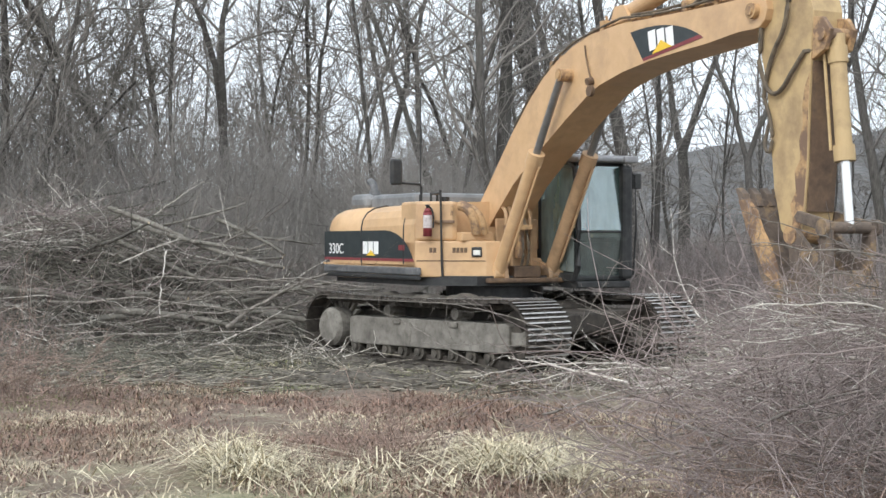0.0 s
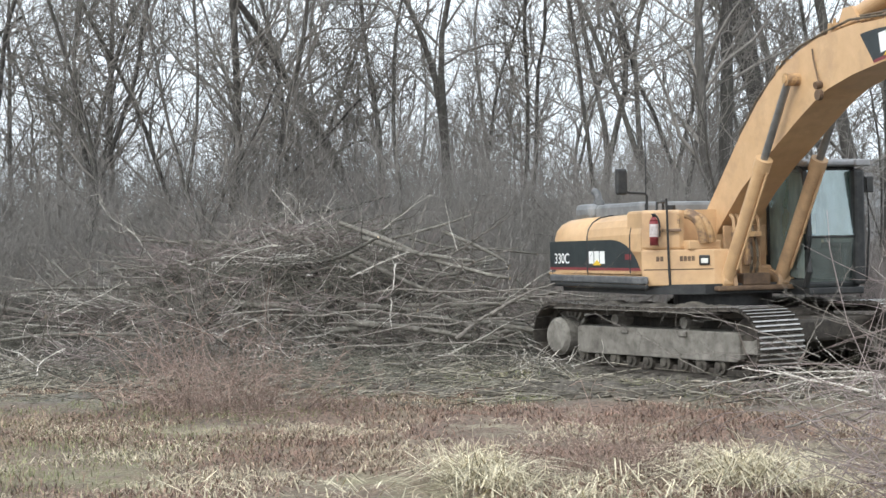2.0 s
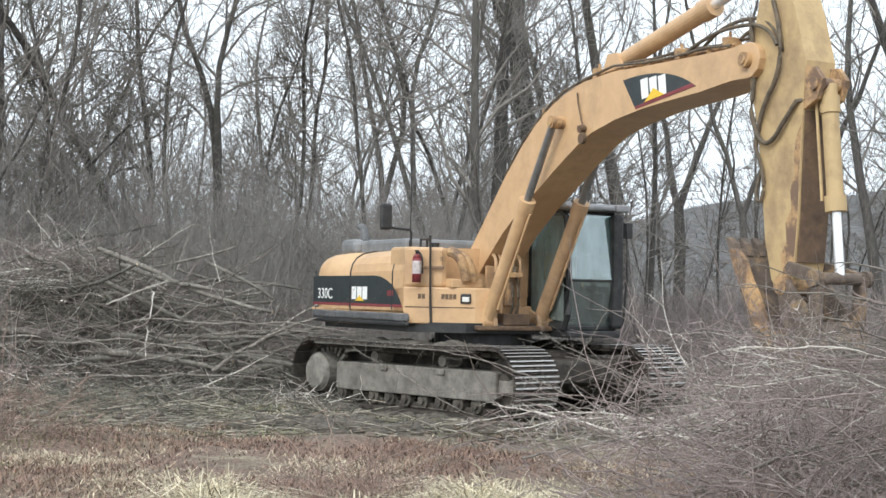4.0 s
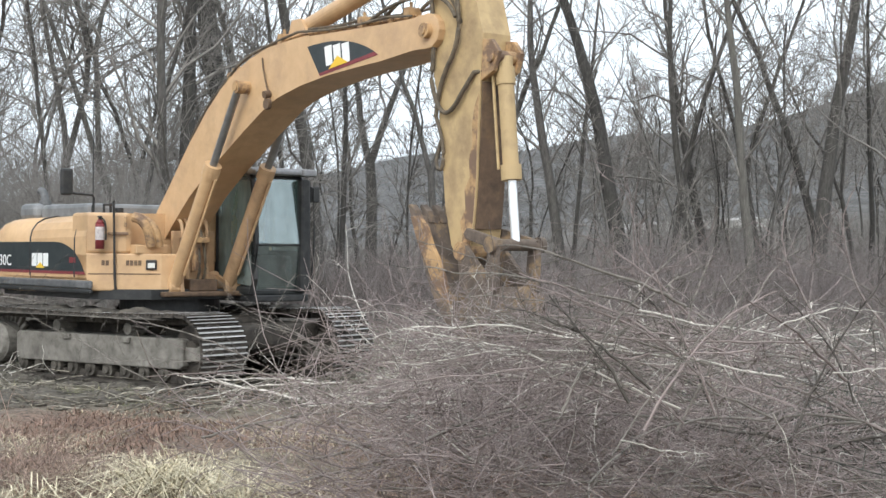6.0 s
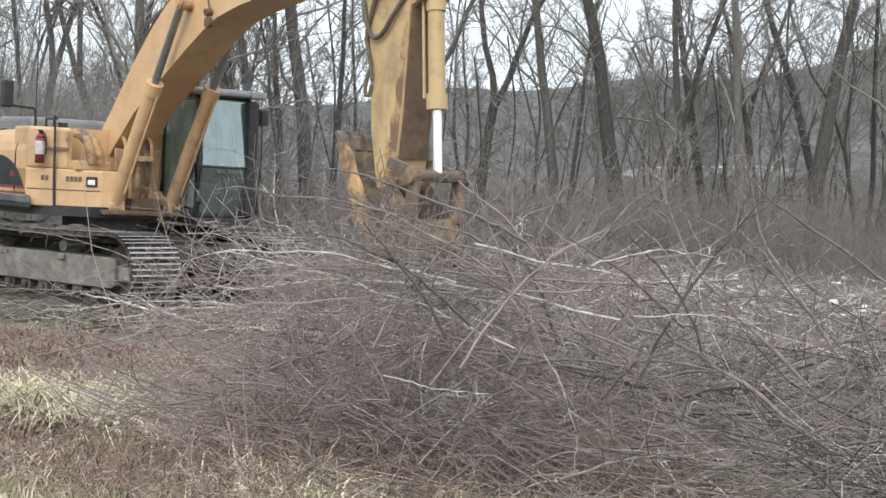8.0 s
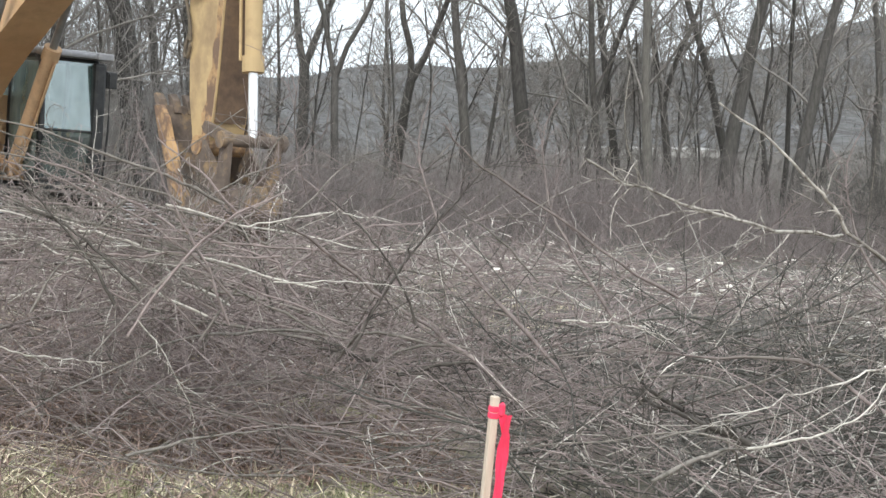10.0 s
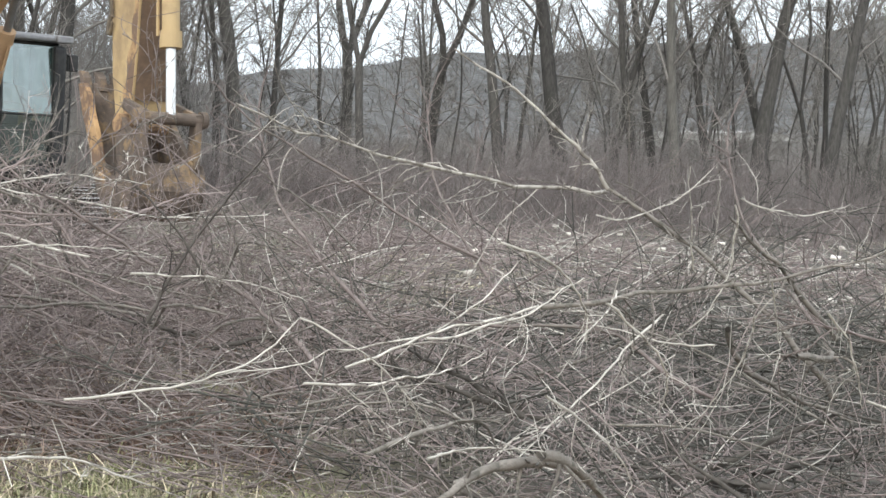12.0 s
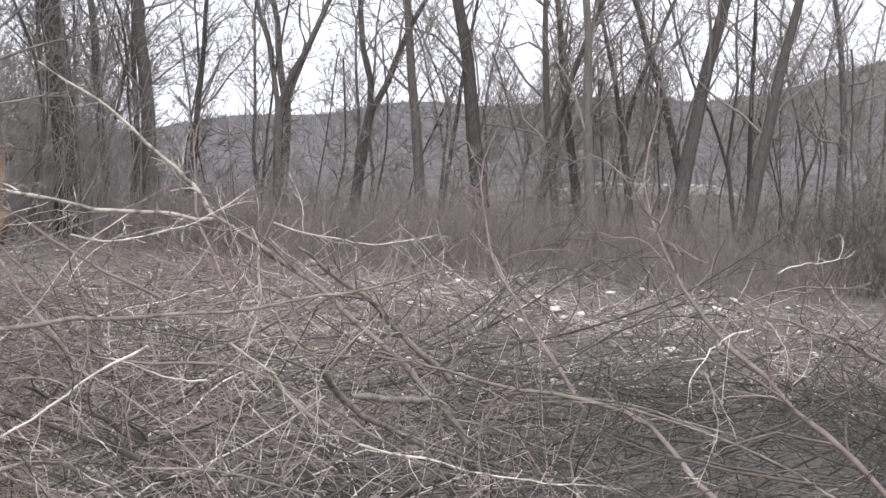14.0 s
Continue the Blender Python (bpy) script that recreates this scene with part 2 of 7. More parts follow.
def ground_mat():
    m = bpy.data.materials.new("field_soil")
    m.use_nodes = True
    nt = m.node_tree
    n = nt.nodes
    bs = n["Principled BSDF"]
    geo = n.new("ShaderNodeNewGeometry")

    def tex(scale, detail=8, rough=0.7):
        t = n.new("ShaderNodeTexNoise")
        t.inputs["Scale"].default_value, t.inputs["Detail"].default_value, t.inputs["Roughness"].default_value = scale, detail, rough
        nt.links.new(geo.outputs["Position"], t.inputs["Vector"])
        return t.outputs["Fac"]

    def ramp(fac, lo, hi):
        r = n.new("ShaderNodeMapRange")
        r.interpolation_type = "SMOOTHSTEP"
        r.inputs[1].default_value, r.inputs[2].default_value = lo, hi
        nt.links.new(fac, r.inputs[0])
        return r.outputs[0]

    def mix(fac, a, b):
        x = n.new("ShaderNodeMix")
        x.data_type = "RGBA"
        nt.links.new(fac, x.inputs[0])
        for sock, v in ((x.inputs[6], a), (x.inputs[7], b)):
            if isinstance(v, tuple):
                sock.default_value = (*v, 1)
            else:
                nt.links.new(v, sock)
        return x.outputs[2]

    fine = tex(9)
    soil = mix(ramp(fine, 0.38, 0.62), (0.06, 0.054, 0.044), (0.20, 0.18, 0.15))
    litter = mix(ramp(tex(20), 0.40, 0.60), (0.085, 0.082, 0.055), (0.27, 0.255, 0.185))
    soil = mix(ramp(tex(1.1), 0.42, 0.60), soil, litter)
    thatch = mix(ramp(tex(26), 0.40, 0.60), (0.075, 0.05, 0.04), (0.28, 0.19, 0.142))
    thatch = mix(ramp(tex(0.45), 0.46, 0.6), thatch, mix(ramp(tex(20), 0.38, 0.62), (0.06, 0.045, 0.036), (0.20, 0.155, 0.12)))
    tan = mix(ramp(tex(34), 0.41, 0.59), (0.16, 0.135, 0.09), (0.42, 0.365, 0.26))
    thatch = mix(ramp(tex(0.9), 0.50, 0.66), thatch, tan)
    green = mix(ramp(tex(34), 0.41, 0.59), (0.15, 0.155, 0.08), (0.36, 0.33, 0.21))
    sep = n.new("ShaderNodeSeparateXYZ")
    nt.links.new(geo.outputs["Position"], sep.inputs[0])
    wob = n.new("ShaderNodeMath")
    wob.operation = "MULTIPLY_ADD"
    nt.links.new(tex(0.35), wob.inputs[0])
    wob.inputs[1].default_value = 5.0
    nt.links.new(sep.outputs[1], wob.inputs[2])
    meadow = ramp(wob.outputs[0], -1.5, -3.6)
    lawn = ramp(wob.outputs[0], -5.5, -9.5)
    lawn2 = n.new("ShaderNodeMath")
    lawn2.operation = "MULTIPLY"
    nt.links.new(lawn, lawn2.inputs[0])
    nt.links.new(ramp(tex(0.5), 0.45, 0.62), lawn2.inputs[1])
    col = mix(meadow, soil, thatch)
    col = mix(lawn2.outputs[0], col, green)
    # darker brown ground under and behind the brush heap
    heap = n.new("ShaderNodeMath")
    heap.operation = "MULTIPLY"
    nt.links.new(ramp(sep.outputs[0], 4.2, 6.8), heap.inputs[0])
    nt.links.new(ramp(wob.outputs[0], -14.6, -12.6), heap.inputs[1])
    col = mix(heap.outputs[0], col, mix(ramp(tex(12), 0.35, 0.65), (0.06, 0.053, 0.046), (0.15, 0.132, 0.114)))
    # hill tones greyer than the near wood floor: distance haze in the colour
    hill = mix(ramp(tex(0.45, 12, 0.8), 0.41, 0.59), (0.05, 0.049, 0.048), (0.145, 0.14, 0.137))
    streak = n.new("ShaderNodeMapping")
    streak.inputs["Scale"].default_value = (0.55, 0.02, 0.06)
    nt.links.new(geo.outputs["Position"], streak.inputs[0])
    stems = n.new("ShaderNodeTexNoise")
    stems.inputs["Scale"].default_value, stems.inputs["Detail"].default_value, stems.inputs["Roughness"].default_value = 1.0, 8, 0.75
    nt.links.new(streak.outputs[0], stems.inputs["Vector"])
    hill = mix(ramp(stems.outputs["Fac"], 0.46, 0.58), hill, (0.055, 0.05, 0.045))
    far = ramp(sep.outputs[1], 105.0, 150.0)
    wood = mix(ramp(tex(3), 0.36, 0.64), (0.055, 0.048, 0.041), (0.135, 0.118, 0.10))
    col = mix(ramp(sep.outputs[1], 5.0, 14.0), col, wood)
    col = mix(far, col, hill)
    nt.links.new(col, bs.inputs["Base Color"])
    bs.inputs["Roughness"].default_value = 0.95
    bp = n.new("ShaderNodeBump")
    bp.inputs["Strength"].default_value, bp.inputs["Distance"].default_value = 0.7, 0.06
    nt.links.new(fine, bp.inputs["Height"])
    nt.links.new(bp.outputs[0], bs.inputs["Normal"])
    return m


GROUND = ground_mat()


# ---- building helpers ----
def part(name, bm, material, parent=None, label="", smooth=False):
    """Links a bmesh (or a mesh) as ONE mesh object under a thing or a part."""
    if isinstance(bm, bmesh.types.BMesh):
        me = bpy.data.meshes.new(name)
        bmesh.ops.recalc_face_normals(bm, faces=bm.faces)
        if smooth:
            for f in bm.faces:
                f.smooth = True
        bm.to_mesh(me)
        bm.free()
    else:
        me = bm
    for one in (material if isinstance(material, (list, tuple)) else [material]):
        me.materials.append(one)
    ob = new(name, me)
    if parent is not None:
        ob.parent = parent
    if label:
        ob["label"] = label
    return ob


def thing(name, label, category, group="", kind="", at=None):
    ob = new(name)
    if at is not None:
        ob.matrix_world = at
    return tagged(ob, label, category, group, kind)


def box(bm, lo, hi, m=None, bevel=0.0, seg=2):
    lo, hi = Vector(lo), Vector(hi)
    r = bmesh.ops.create_cube(bm, size=1.0)
    vs = r["verts"]
    for v in vs:
        v.co = Vector(((v.co.x + 0.5) * (hi.x - lo.x) + lo.x, (v.co.y + 0.5) * (hi.y - lo.y) + lo.y, (v.co.z + 0.5) * (hi.z - lo.z) + lo.z))
    if bevel:
        es = list({e for v in vs for e in v.link_edges})
        out = bmesh.ops.bevel(bm, geom=es, offset=bevel, segments=seg, affect="EDGES", profile=0.5)
        vs = list({v for f in out["faces"] for v in f.verts} | {v for v in vs if v.is_valid})
    if m is not None:
        bmesh.ops.transform(bm, matrix=m, verts=vs)
    return vs


def prism(bm, profile, y0, y1, m=None, bevel=0.0, axis="y"):
    """A side outline in x and z (or a plan in x and y) drawn out between two planes."""
    def place(a, b, c):
        return Vector((a, c, b)) if axis == "y" else Vector((a, b, c))
    lo = [bm.verts.new(place(a, b, y0)) for a, b in profile]
    hi = [bm.verts.new(place(a, b, y1)) for a, b in profile]
    k = len(profile)
    fs = [bm.faces.new(lo), bm.faces.new(hi[::-1])]
    for i in range(k):
        fs.append(bm.faces.new((lo[i], hi[i], hi[(i + 1) % k], lo[(i + 1) % k])))
    vs = lo + hi
    if bevel:
        es = list({e for f in fs[:2] for e in f.edges})
        out = bmesh.ops.bevel(bm, geom=es, offset=bevel, segments=2, affect="EDGES", profile=0.5)
        vs = list({v for f in out["faces"] for v in f.verts} | {v for v in vs if v.is_valid})
        vs = list(set(vs) | {v for x in vs for e in x.link_edges for v in e.verts})
    if m is not None:
        bmesh.ops.transform(bm, matrix=m, verts=vs)
    return vs


def rod(bm, p0, p1, r0, r1=None, n=14, m=None):
    p0, p1 = Vector(p0), Vector(p1)
    d = p1 - p0
    mt = Matrix.Translation((p0 + p1) / 2) @ d.to_track_quat("Z", "Y").to_matrix().to_4x4()
    if m is not None:
        mt = m @ mt
    return bmesh.ops.create_cone(bm, cap_ends=True, segments=n, radius1=r0, radius2=r0 if r1 is None else r1, depth=d.length, matrix=mt)["verts"]


def pipe(bm, pts, r, n=8, m=None):
    """A bent round tube along points."""
    pts = [Vector(p) if m is None else m @ Vector(p) for p in pts]
    rings = []
    for i, p in enumerate(pts):
        d = (pts[min(i + 1, len(pts) - 1)] - pts[max(i - 1, 0)]).normalized()
        q = d.to_track_quat("Z", "Y")
        rings.append([bm.verts.new(p + q @ Vector((r * math.cos(2 * math.pi * k / n), r * math.sin(2 * math.pi * k / n), 0))) for k in range(n)])
    for a, b in zip(rings, rings[1:]):
        for k in range(n):
            bm.faces.new((a[k], a[(k + 1) % n], b[(k + 1) % n], b[k]))
    bm.faces.new(rings[0][::-1])
    bm.faces.new(rings[-1])


def bend(p0, p1, p2, k=10):
    """Points along a smooth bow from p0 past p1 to p2."""
    p0, p1, p2 = Vector(p0), Vector(p1), Vector(p2)
    return [(1 - t) ** 2 * p0 + 2 * t * (1 - t) * p1 + t * t * p2 for t in (i / k for i in range(k + 1))]


class Tubes:
    """Many thin tapered limbs gathered into one mesh."""

    def __init__(self):
        self.v, self.f, self.count = [], [], 0

    def add(self, pts, radii, sides=4):
        pts = np.asarray(pts, float)
        k = len(pts)
        d = np.gradient(pts, axis=0)
        d /= np.linalg.norm(d, axis=1)[:, None] + 1e-9
        ref = np.array([0.3, 0.2, 1.0]) if abs(d[0, 2]) < 0.85 else np.array([1.0, 0.3, 0.1])
        u = np.cross(d, ref)
        u /= np.linalg.norm(u, axis=1)[:, None] + 1e-9
        w = np.cross(d, u)
        a = np.arange(sides) * 2 * np.pi / sides
        ring = pts[:, None] + np.asarray(radii)[:, None, None] * (u[:, None] * np.cos(a)[None, :, None] + w[:, None] * np.sin(a)[None, :, None])
        self.v.append(ring.reshape(-1, 3))
        i = np.arange(k - 1)[:, None] * sides + np.arange(sides)[None]
        j = np.arange(k - 1)[:, None] * sides + (np.arange(sides)[None] + 1) % sides
        self.f.append((np.stack([i, j, j + sides, i + sides], -1).reshape(-1, 4)) + self.count)
        self.count += k * sides

    def mesh(self, name, smooth=False):
        return quads(name, np.concatenate(self.v), np.concatenate(self.f), smooth)


def quads(name, v, f, smooth=False):
    me = bpy.data.meshes.new(name)
    me.vertices.add(len(v))
    me.vertices.foreach_set("co", np.ascontiguousarray(v, np.float32).ravel())
    k = f.shape[1]
    me.loops.add(f.size)
    me.loops.foreach_set("vertex_index", np.ascontiguousarray(f, np.int32).ravel())
    me.polygons.add(len(f))
    me.polygons.foreach_set("loop_start", np.arange(len(f), dtype=np.int32) * k)
    if smooth:
        me.polygons.foreach_set("use_smooth", np.ones(len(f), bool))
    me.update(calc_edges=True)
    return me


def wander(rng, start, direction, length, k, jitter=0.12, lift=0.0, curl=0.0):
    """A crooked line of k+1 points; lift bends it upwards (or down), curl bows it one way."""
    d = np.array(direction, float)
    d /= np.linalg.norm(d)
    p = [np.array(start, float)]
    step = length / k
    bow = rng.normal(0, 1, 3) * curl
    for _ in range(k):
        d = d + rng.normal(0, jitter, 3) + bow + np.array([0, 0, lift])
        d /= np.linalg.norm(d)
        p.append(p[-1] + d * step)
    return np.array(p)

# ---- the ground: one sheet from the verge to the wooded hill ----
def smooth(a, b, t):
    t = np.clip((t - a) / (b - a), 0, 1)
    return t * t * (3 - 2 * t)


def ground_z(x, y):
    x, y = np.asarray(x, float), np.asarray(y, float)
    z = 0.28 * smooth(-12.5, -17.5, y)
    rough = 0.035 * np.sin(2.1 * x + 1.3 * np.sin(0.9 * y)) * np.sin(1.7 * y + 0.6) + 0.022 * np.sin(5.3 * x + 2.0 * y) * np.sin(4.1 * y - 1.7 * x)
    rough = rough + 0.012 * np.sin(11.0 * x - 3.1 * y) * np.sin(9.2 * y + 2.2 * x)
    z = z + rough * (0.5 + 0.9 * smooth(-9, -4, y)) - 0.01
    z = z + 0.16 * np.exp(-((x + 0.6) / 1.4) ** 2 - ((y + 3.6) / 0.35) ** 2) * (0.6 + 0.4 * np.sin(7 * x))
    side = np.clip(1.2 + 0.062 * x, 0.3, 6.0)
    z = z + side * smooth(32, 95, y)
    r, az = np.hypot(x - 3, y + 21), np.arctan2(x - 3, y + 21)
    ridge = np.interp(az, [-1.6, -0.3, 0.0, 0.07, 0.12, 0.175, 0.21, 0.286, 0.342, 0.378, 0.41, 0.435, 0.467, 0.7, 1.6], [0.03, 0.037, 0.053, 0.058, 0.063, 0.067, 0.072, 0.081, 0.081, 0.086, 0.097, 0.107, 0.116, 0.12, 0.06]) * 430 - 5
    ridge = ridge + 1.4 * np.sin(x * 0.045) + 0.9 * np.sin(x * 0.13 + 1)
    return z + ridge * smooth(140, 430, r) - 0.02 * np.clip(r - 430, 0, None)


def build_ground():
    u = np.linspace(-1, 1, 241)
    xs = 2 + 16 * u + 1100 * np.sign(u) * np.abs(u) ** 5
    w = np.linspace(-1, 1, 301)
    ys = -4 + 16 * w + np.where(w > 0, 1300, 400) * np.sign(w) * np.abs(w) ** 5
    gx, gy = np.meshgrid(xs, ys)
    v = np.stack([gx, gy, ground_z(gx, gy)], -1).reshape(-1, 3)
    a = np.arange(300)[:, None] * 241 + np.arange(240)[None]
    f = np.stack([a, a + 1, a + 242, a + 241], -1).reshape(-1, 4)
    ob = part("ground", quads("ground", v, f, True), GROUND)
    tagged(ob, "muddy cleared field with dead grass and a wooded hill behind", "ground", kind="structure")


build_ground()


def build_far_road():
    bm = bmesh.new()
    k = 40
    top = []
    for i in range(k + 1):
        x = 34.5 + 15 * i / k
        z = 2.22 + 0.062 * (x - 10) + 0.10 - 0.7 * max(0.0, 1 - min(i, k - i) / 5) ** 2
        top.append((x, z))
    rows = []
    for x, z in top:
        rows.append([bm.verts.new((x, 100.0, z - 0.5)), bm.verts.new((x, 100.0, z + 0.22)), bm.verts.new((x, 104.0, z + 0.42)), bm.verts.new((x, 104.0, z - 0.5))])
    for a, b in zip(rows, rows[1:]):
        for i in range(3):
            bm.faces.new((a[i], b[i], b[i + 1], a[i + 1]))
    tagged(part("road", bm, ROADPALE), "pale gravel road bank far behind the trees", "road", kind="structure")


build_far_road()

# ---- the excavator ----
HOUSE = pose(0, 0, 0, 0, 0, -59.7)
TRACK = pose(0, 0, 0, 0, 0, -45.7)


def loop_point(s):
    """A place along the track's loop: x, z and the outward direction's angle."""
    half, r, zc = 1.98, 0.455, 0.53
    arc = math.pi * r
    total = 4 * half + 2 * arc
    s = s % total
    if s < 2 * half:
        return -half + s, zc + r - 0.035 * math.sin(math.pi * s / (2 * half)), math.pi / 2
    s -= 2 * half
    if s < arc:
        a = math.pi / 2 - s / r
        return half + r * math.cos(a), zc + r * math.sin(a), a
    s -= arc
    if s < 2 * half:
        return half - s, zc - r, -math.pi / 2
    s -= 2 * half
    a = -math.pi / 2 - s / r
    return -half + r * math.cos(a), zc + r * math.sin(a), a


def build_excavator():
    ex = thing("excavator", "yellow tracked excavator with boom raised and bucket curled, parked on mud", "excavator")
    # undercarriage
    bm = bmesh.new()
    box(bm, (-1.25, -0.95, 0.48), (1.25, 0.95, 0.92), TRACK, 0.08)
    box(bm, (-1.9, -1.1, 0.5), (-1.1, 1.1, 0.8), TRACK, 0.05)
    box(bm, (1.1, -1.1, 0.5), (1.95, 1.1, 0.82), TRACK, 0.05)
    # darker steel than the muddy frames: shade under the house is in its colour
    part("car_body", bm, TRACKSTEEL, ex)
    bm = bmesh.new()
    rod(bm, (0, 0, 0.9), (0, 0, 1.18), 0.72, n=40)
    part("swing_ring", bm, BLACK, ex)
    shoe = bmesh.new()
    box(shoe, (-0.098, -0.40, -0.012), (0.098, 0.40, 0.012))
    for gx in (-0.085, -0.015, 0.06):
        box(shoe, (gx, -0.40, 0.012), (gx + 0.022, 0.40, 0.042))
    tips = [f for f in shoe.faces if all(v.co.z > 0.04 for v in f.verts)]
    for f in tips:
        f.material_index = 1
    shoe_me = bpy.data.meshes.new("track_shoe")
    shoe.to_mesh(shoe_me)
    shoe.free()
    shoe_me.materials.append(TRACKSTEEL)
    shoe_me.materials.append(BRIGHTSTEEL)
    link = bmesh.new()
    for ly in (-0.11, 0.11):
        box(link, (-0.105, ly - 0.025, -0.11), (0.105, ly + 0.025, -0.012), bevel=0.012, seg=1)
    rod(link, (0.0, -0.14, -0.06), (0.0, 0.14, -0.06), 0.03, n=8)
    link_me = bpy.data.meshes.new("track_link")
    link.to_mesh(link_me)
    link.free()
    link_me.materials.append(TRACKSTEEL)
    tooth = bmesh.new()
    box(tooth, (-0.13, -0.04, -0.03), (0.04, 0.04, 0.03), bevel=0.01, seg=1)
    tooth_me = bpy.data.meshes.new("sprocket_tooth")
    tooth.to_mesh(tooth_me)
    tooth.free()
    tooth_me.materials.append(MUDSTEEL)
    total = 4 * 1.98 + 2 * math.pi * 0.455
    for side in (-1, 1):
        yc = 1.295 * side
        chain = new("track_chain")
        chain.parent = ex
        count = 52
        for i in range(count):
            x, z, a = loop_point(i * total / count + 0.07)
            m = TRACK @ Matrix.Translation((x, yc, z)) @ Matrix.Rotation(math.pi / 2 - a, 4, "Y")
            for nm, me in (("track_shoe", shoe_me), ("track_link", link_me)):
                o = new(nm, me)
                o.parent = chain
                o.matrix_basis = m
        bm = bmesh.new()
        o = 1.52 * side
        i_ = 1.08 * side
        prism(bm, [(-1.56, 0.30), (-1.56, 0.64), (-1.50, 0.68), (1.86, 0.69), (1.92, 0.66), (1.92, 0.34), (1.86, 0.29), (-1.5, 0.27)], min(o, i_), max(o, i_), TRACK, 0.02)
        box(bm, (1.7, min(o, i_) + 0.05, 0.40), (2.2, max(o, i_) - 0.05, 0.60), TRACK, 0.03)
        part("track_frame", bm, MUDSTEEL, ex, "mud-caked track frame")
        bm = bmesh.new()
        rod(bm, (-1.95, i_, 0.50), (-1.95, 1.57 * side, 0.50), 0.29, n=28, m=TRACK)
        rod(bm, (-1.95, 1.57 * side, 0.50), (-1.95, 1.63 * side, 0.50), 0.28, 0.23, n=28, m=TRACK)
        hub = part("drive_sprocket", bm, MUDSTEEL, ex, "mud-caked final drive hub")
        for k in range(20):
            a = 2 * math.pi * k / 20
            cog = new("sprocket_tooth", tooth_me)
            cog.parent = hub
            cog.matrix_basis = TRACK @ Matrix.Translation((-1.95 + 0.385 * math.cos(a), 1.295 * side, 0.52 + 0.385 * math.sin(a))) @ Matrix.Rotation(-a, 4, "Y")
        bm = bmesh.new()
        rod(bm, (2.0, yc - 0.10, 0.53), (2.0, yc + 0.10, 0.53), 0.36, n=28, m=TRACK)
        rod(bm, (2.0, yc - 0.17, 0.53), (2.0, yc + 0.17, 0.53), 0.14, n=18, m=TRACK)
        part("front_idler", bm, TRACKSTEEL, ex)
        for k in range(9):
            bm = bmesh.new()
            x = -1.45 + 2.95 * k / 8
            rod(bm, (x, yc - 0.19, 0.215), (x, yc + 0.19, 0.215), 0.105, n=16, m=TRACK)
            rod(bm, (x, yc - 0.23, 0.215), (x, yc + 0.23, 0.215), 0.055, n=10, m=TRACK)
            part("track_roller", bm, TRACKMUD, ex)
        for x in (-0.75, 0.75):
            bm = bmesh.new()
            rod(bm, (x, yc - 0.15, 0.78), (x, yc + 0.15, 0.78), 0.08, n=14, m=TRACK)
            box(bm, (x - 0.06, yc - 0.1, 0.66), (x + 0.06, yc + 0.1, 0.78), TRACK)
            part("carrier_roller", bm, MUDSTEEL, ex)
        for x in (-0.5, 0.75):
            bm = bmesh.new()
            box(bm, (x, min(o, o + 0.035 * side), 0.60), (x + 0.16, max(o, o + 0.035 * side), 0.675), TRACK, 0.012)
            part("frame_bracket", bm, MUDSTEEL, ex)
    rng = np.random.default_rng(17)
    for side in (-1, 1):
        u, w = np.linspace(-1.95, 1.75, 75), np.linspace(-0.42, 0.42, 15)
        gx, gy = np.meshgrid(u, w)
        lump = 0.5 + 0.28 * np.sin(5.1 * gx + 2 * side) * np.sin(7.3 * gy + gx) + 0.24 * np.sin(11.7 * gx + 3.0 * gy) + rng.normal(0, 0.18, gx.shape)
        edge = np.clip(1 - np.abs(gy / 0.42) ** 4, 0, 1) * np.clip((gx + 1.95) * 3, 0, 1) * np.clip((1.75 - gx) * 2, 0, 1)
        gz = 0.965 + 0.085 * np.clip(lump, 0, 1.2) * edge - 0.03 * (edge < 0.1)
        v = np.stack([gx, gy + 1.295 * side, gz], -1).reshape(-1, 3)
        a = np.arange(14)[:, None] * 75 + np.arange(74)[None]
        me = quads("caked_mud", v, np.stack([a, a + 1, a + 76, a + 75], -1).reshape(-1, 4), True)
        me.transform(TRACK)
        part("caked_mud", me, TRACKMUD, ex, "lumpy mud caked on the track")
    # upper deck
    bm = bmesh.new()
    prism(bm, [(-2.7, -1.40), (0.35, -1.42), (0.95, -0.80), (1.0, 1.42), (-2.7, 1.40)], 1.16, 1.30, HOUSE, axis="z")
    part("deck", bm, BLACK, ex)
    bm = bmesh.new()
    box(bm, (0.2, -0.66, 1.20), (1.08, 0.66, 1.27), HOUSE, 0.02)
    part("front_frame", bm, GRIMESHADE, ex)
    bm = bmesh.new()
    box(bm, (0.2, 0.55, 1.12), (1.46, 1.45, 1.22), HOUSE, 0.02)
    part("cab_floor", bm, BLACK, ex)
    # counterweight: a rounded block
    bm = bmesh.new()
    n = 26
    plan = []
    for i in range(n + 1):
        a = -math.pi / 2 + math.pi * i / n
        plan.append((-2.55 - 0.72 * abs(math.cos(a)) ** 0.75, 1.5 * math.copysign(abs(math.sin(a)) ** 0.45, math.sin(a))))
    plan = [(-1.5, -1.5)] + plan + [(-1.5, 1.5)]
    levels = [(1.22, 0.10), (1.27, 0.03), (1.43, 0.0), (2.0, 0.0), (2.12, 0.03), (2.22, 0.10), (2.29, 0.22), (2.325, 0.40), (2.33, 0.8)]
    rows = []
    for z, inset in levels:
        row = []
        for x, y in plan:
            fx = -1.5 + (x + 1.5) * (1 - inset / 1.75)
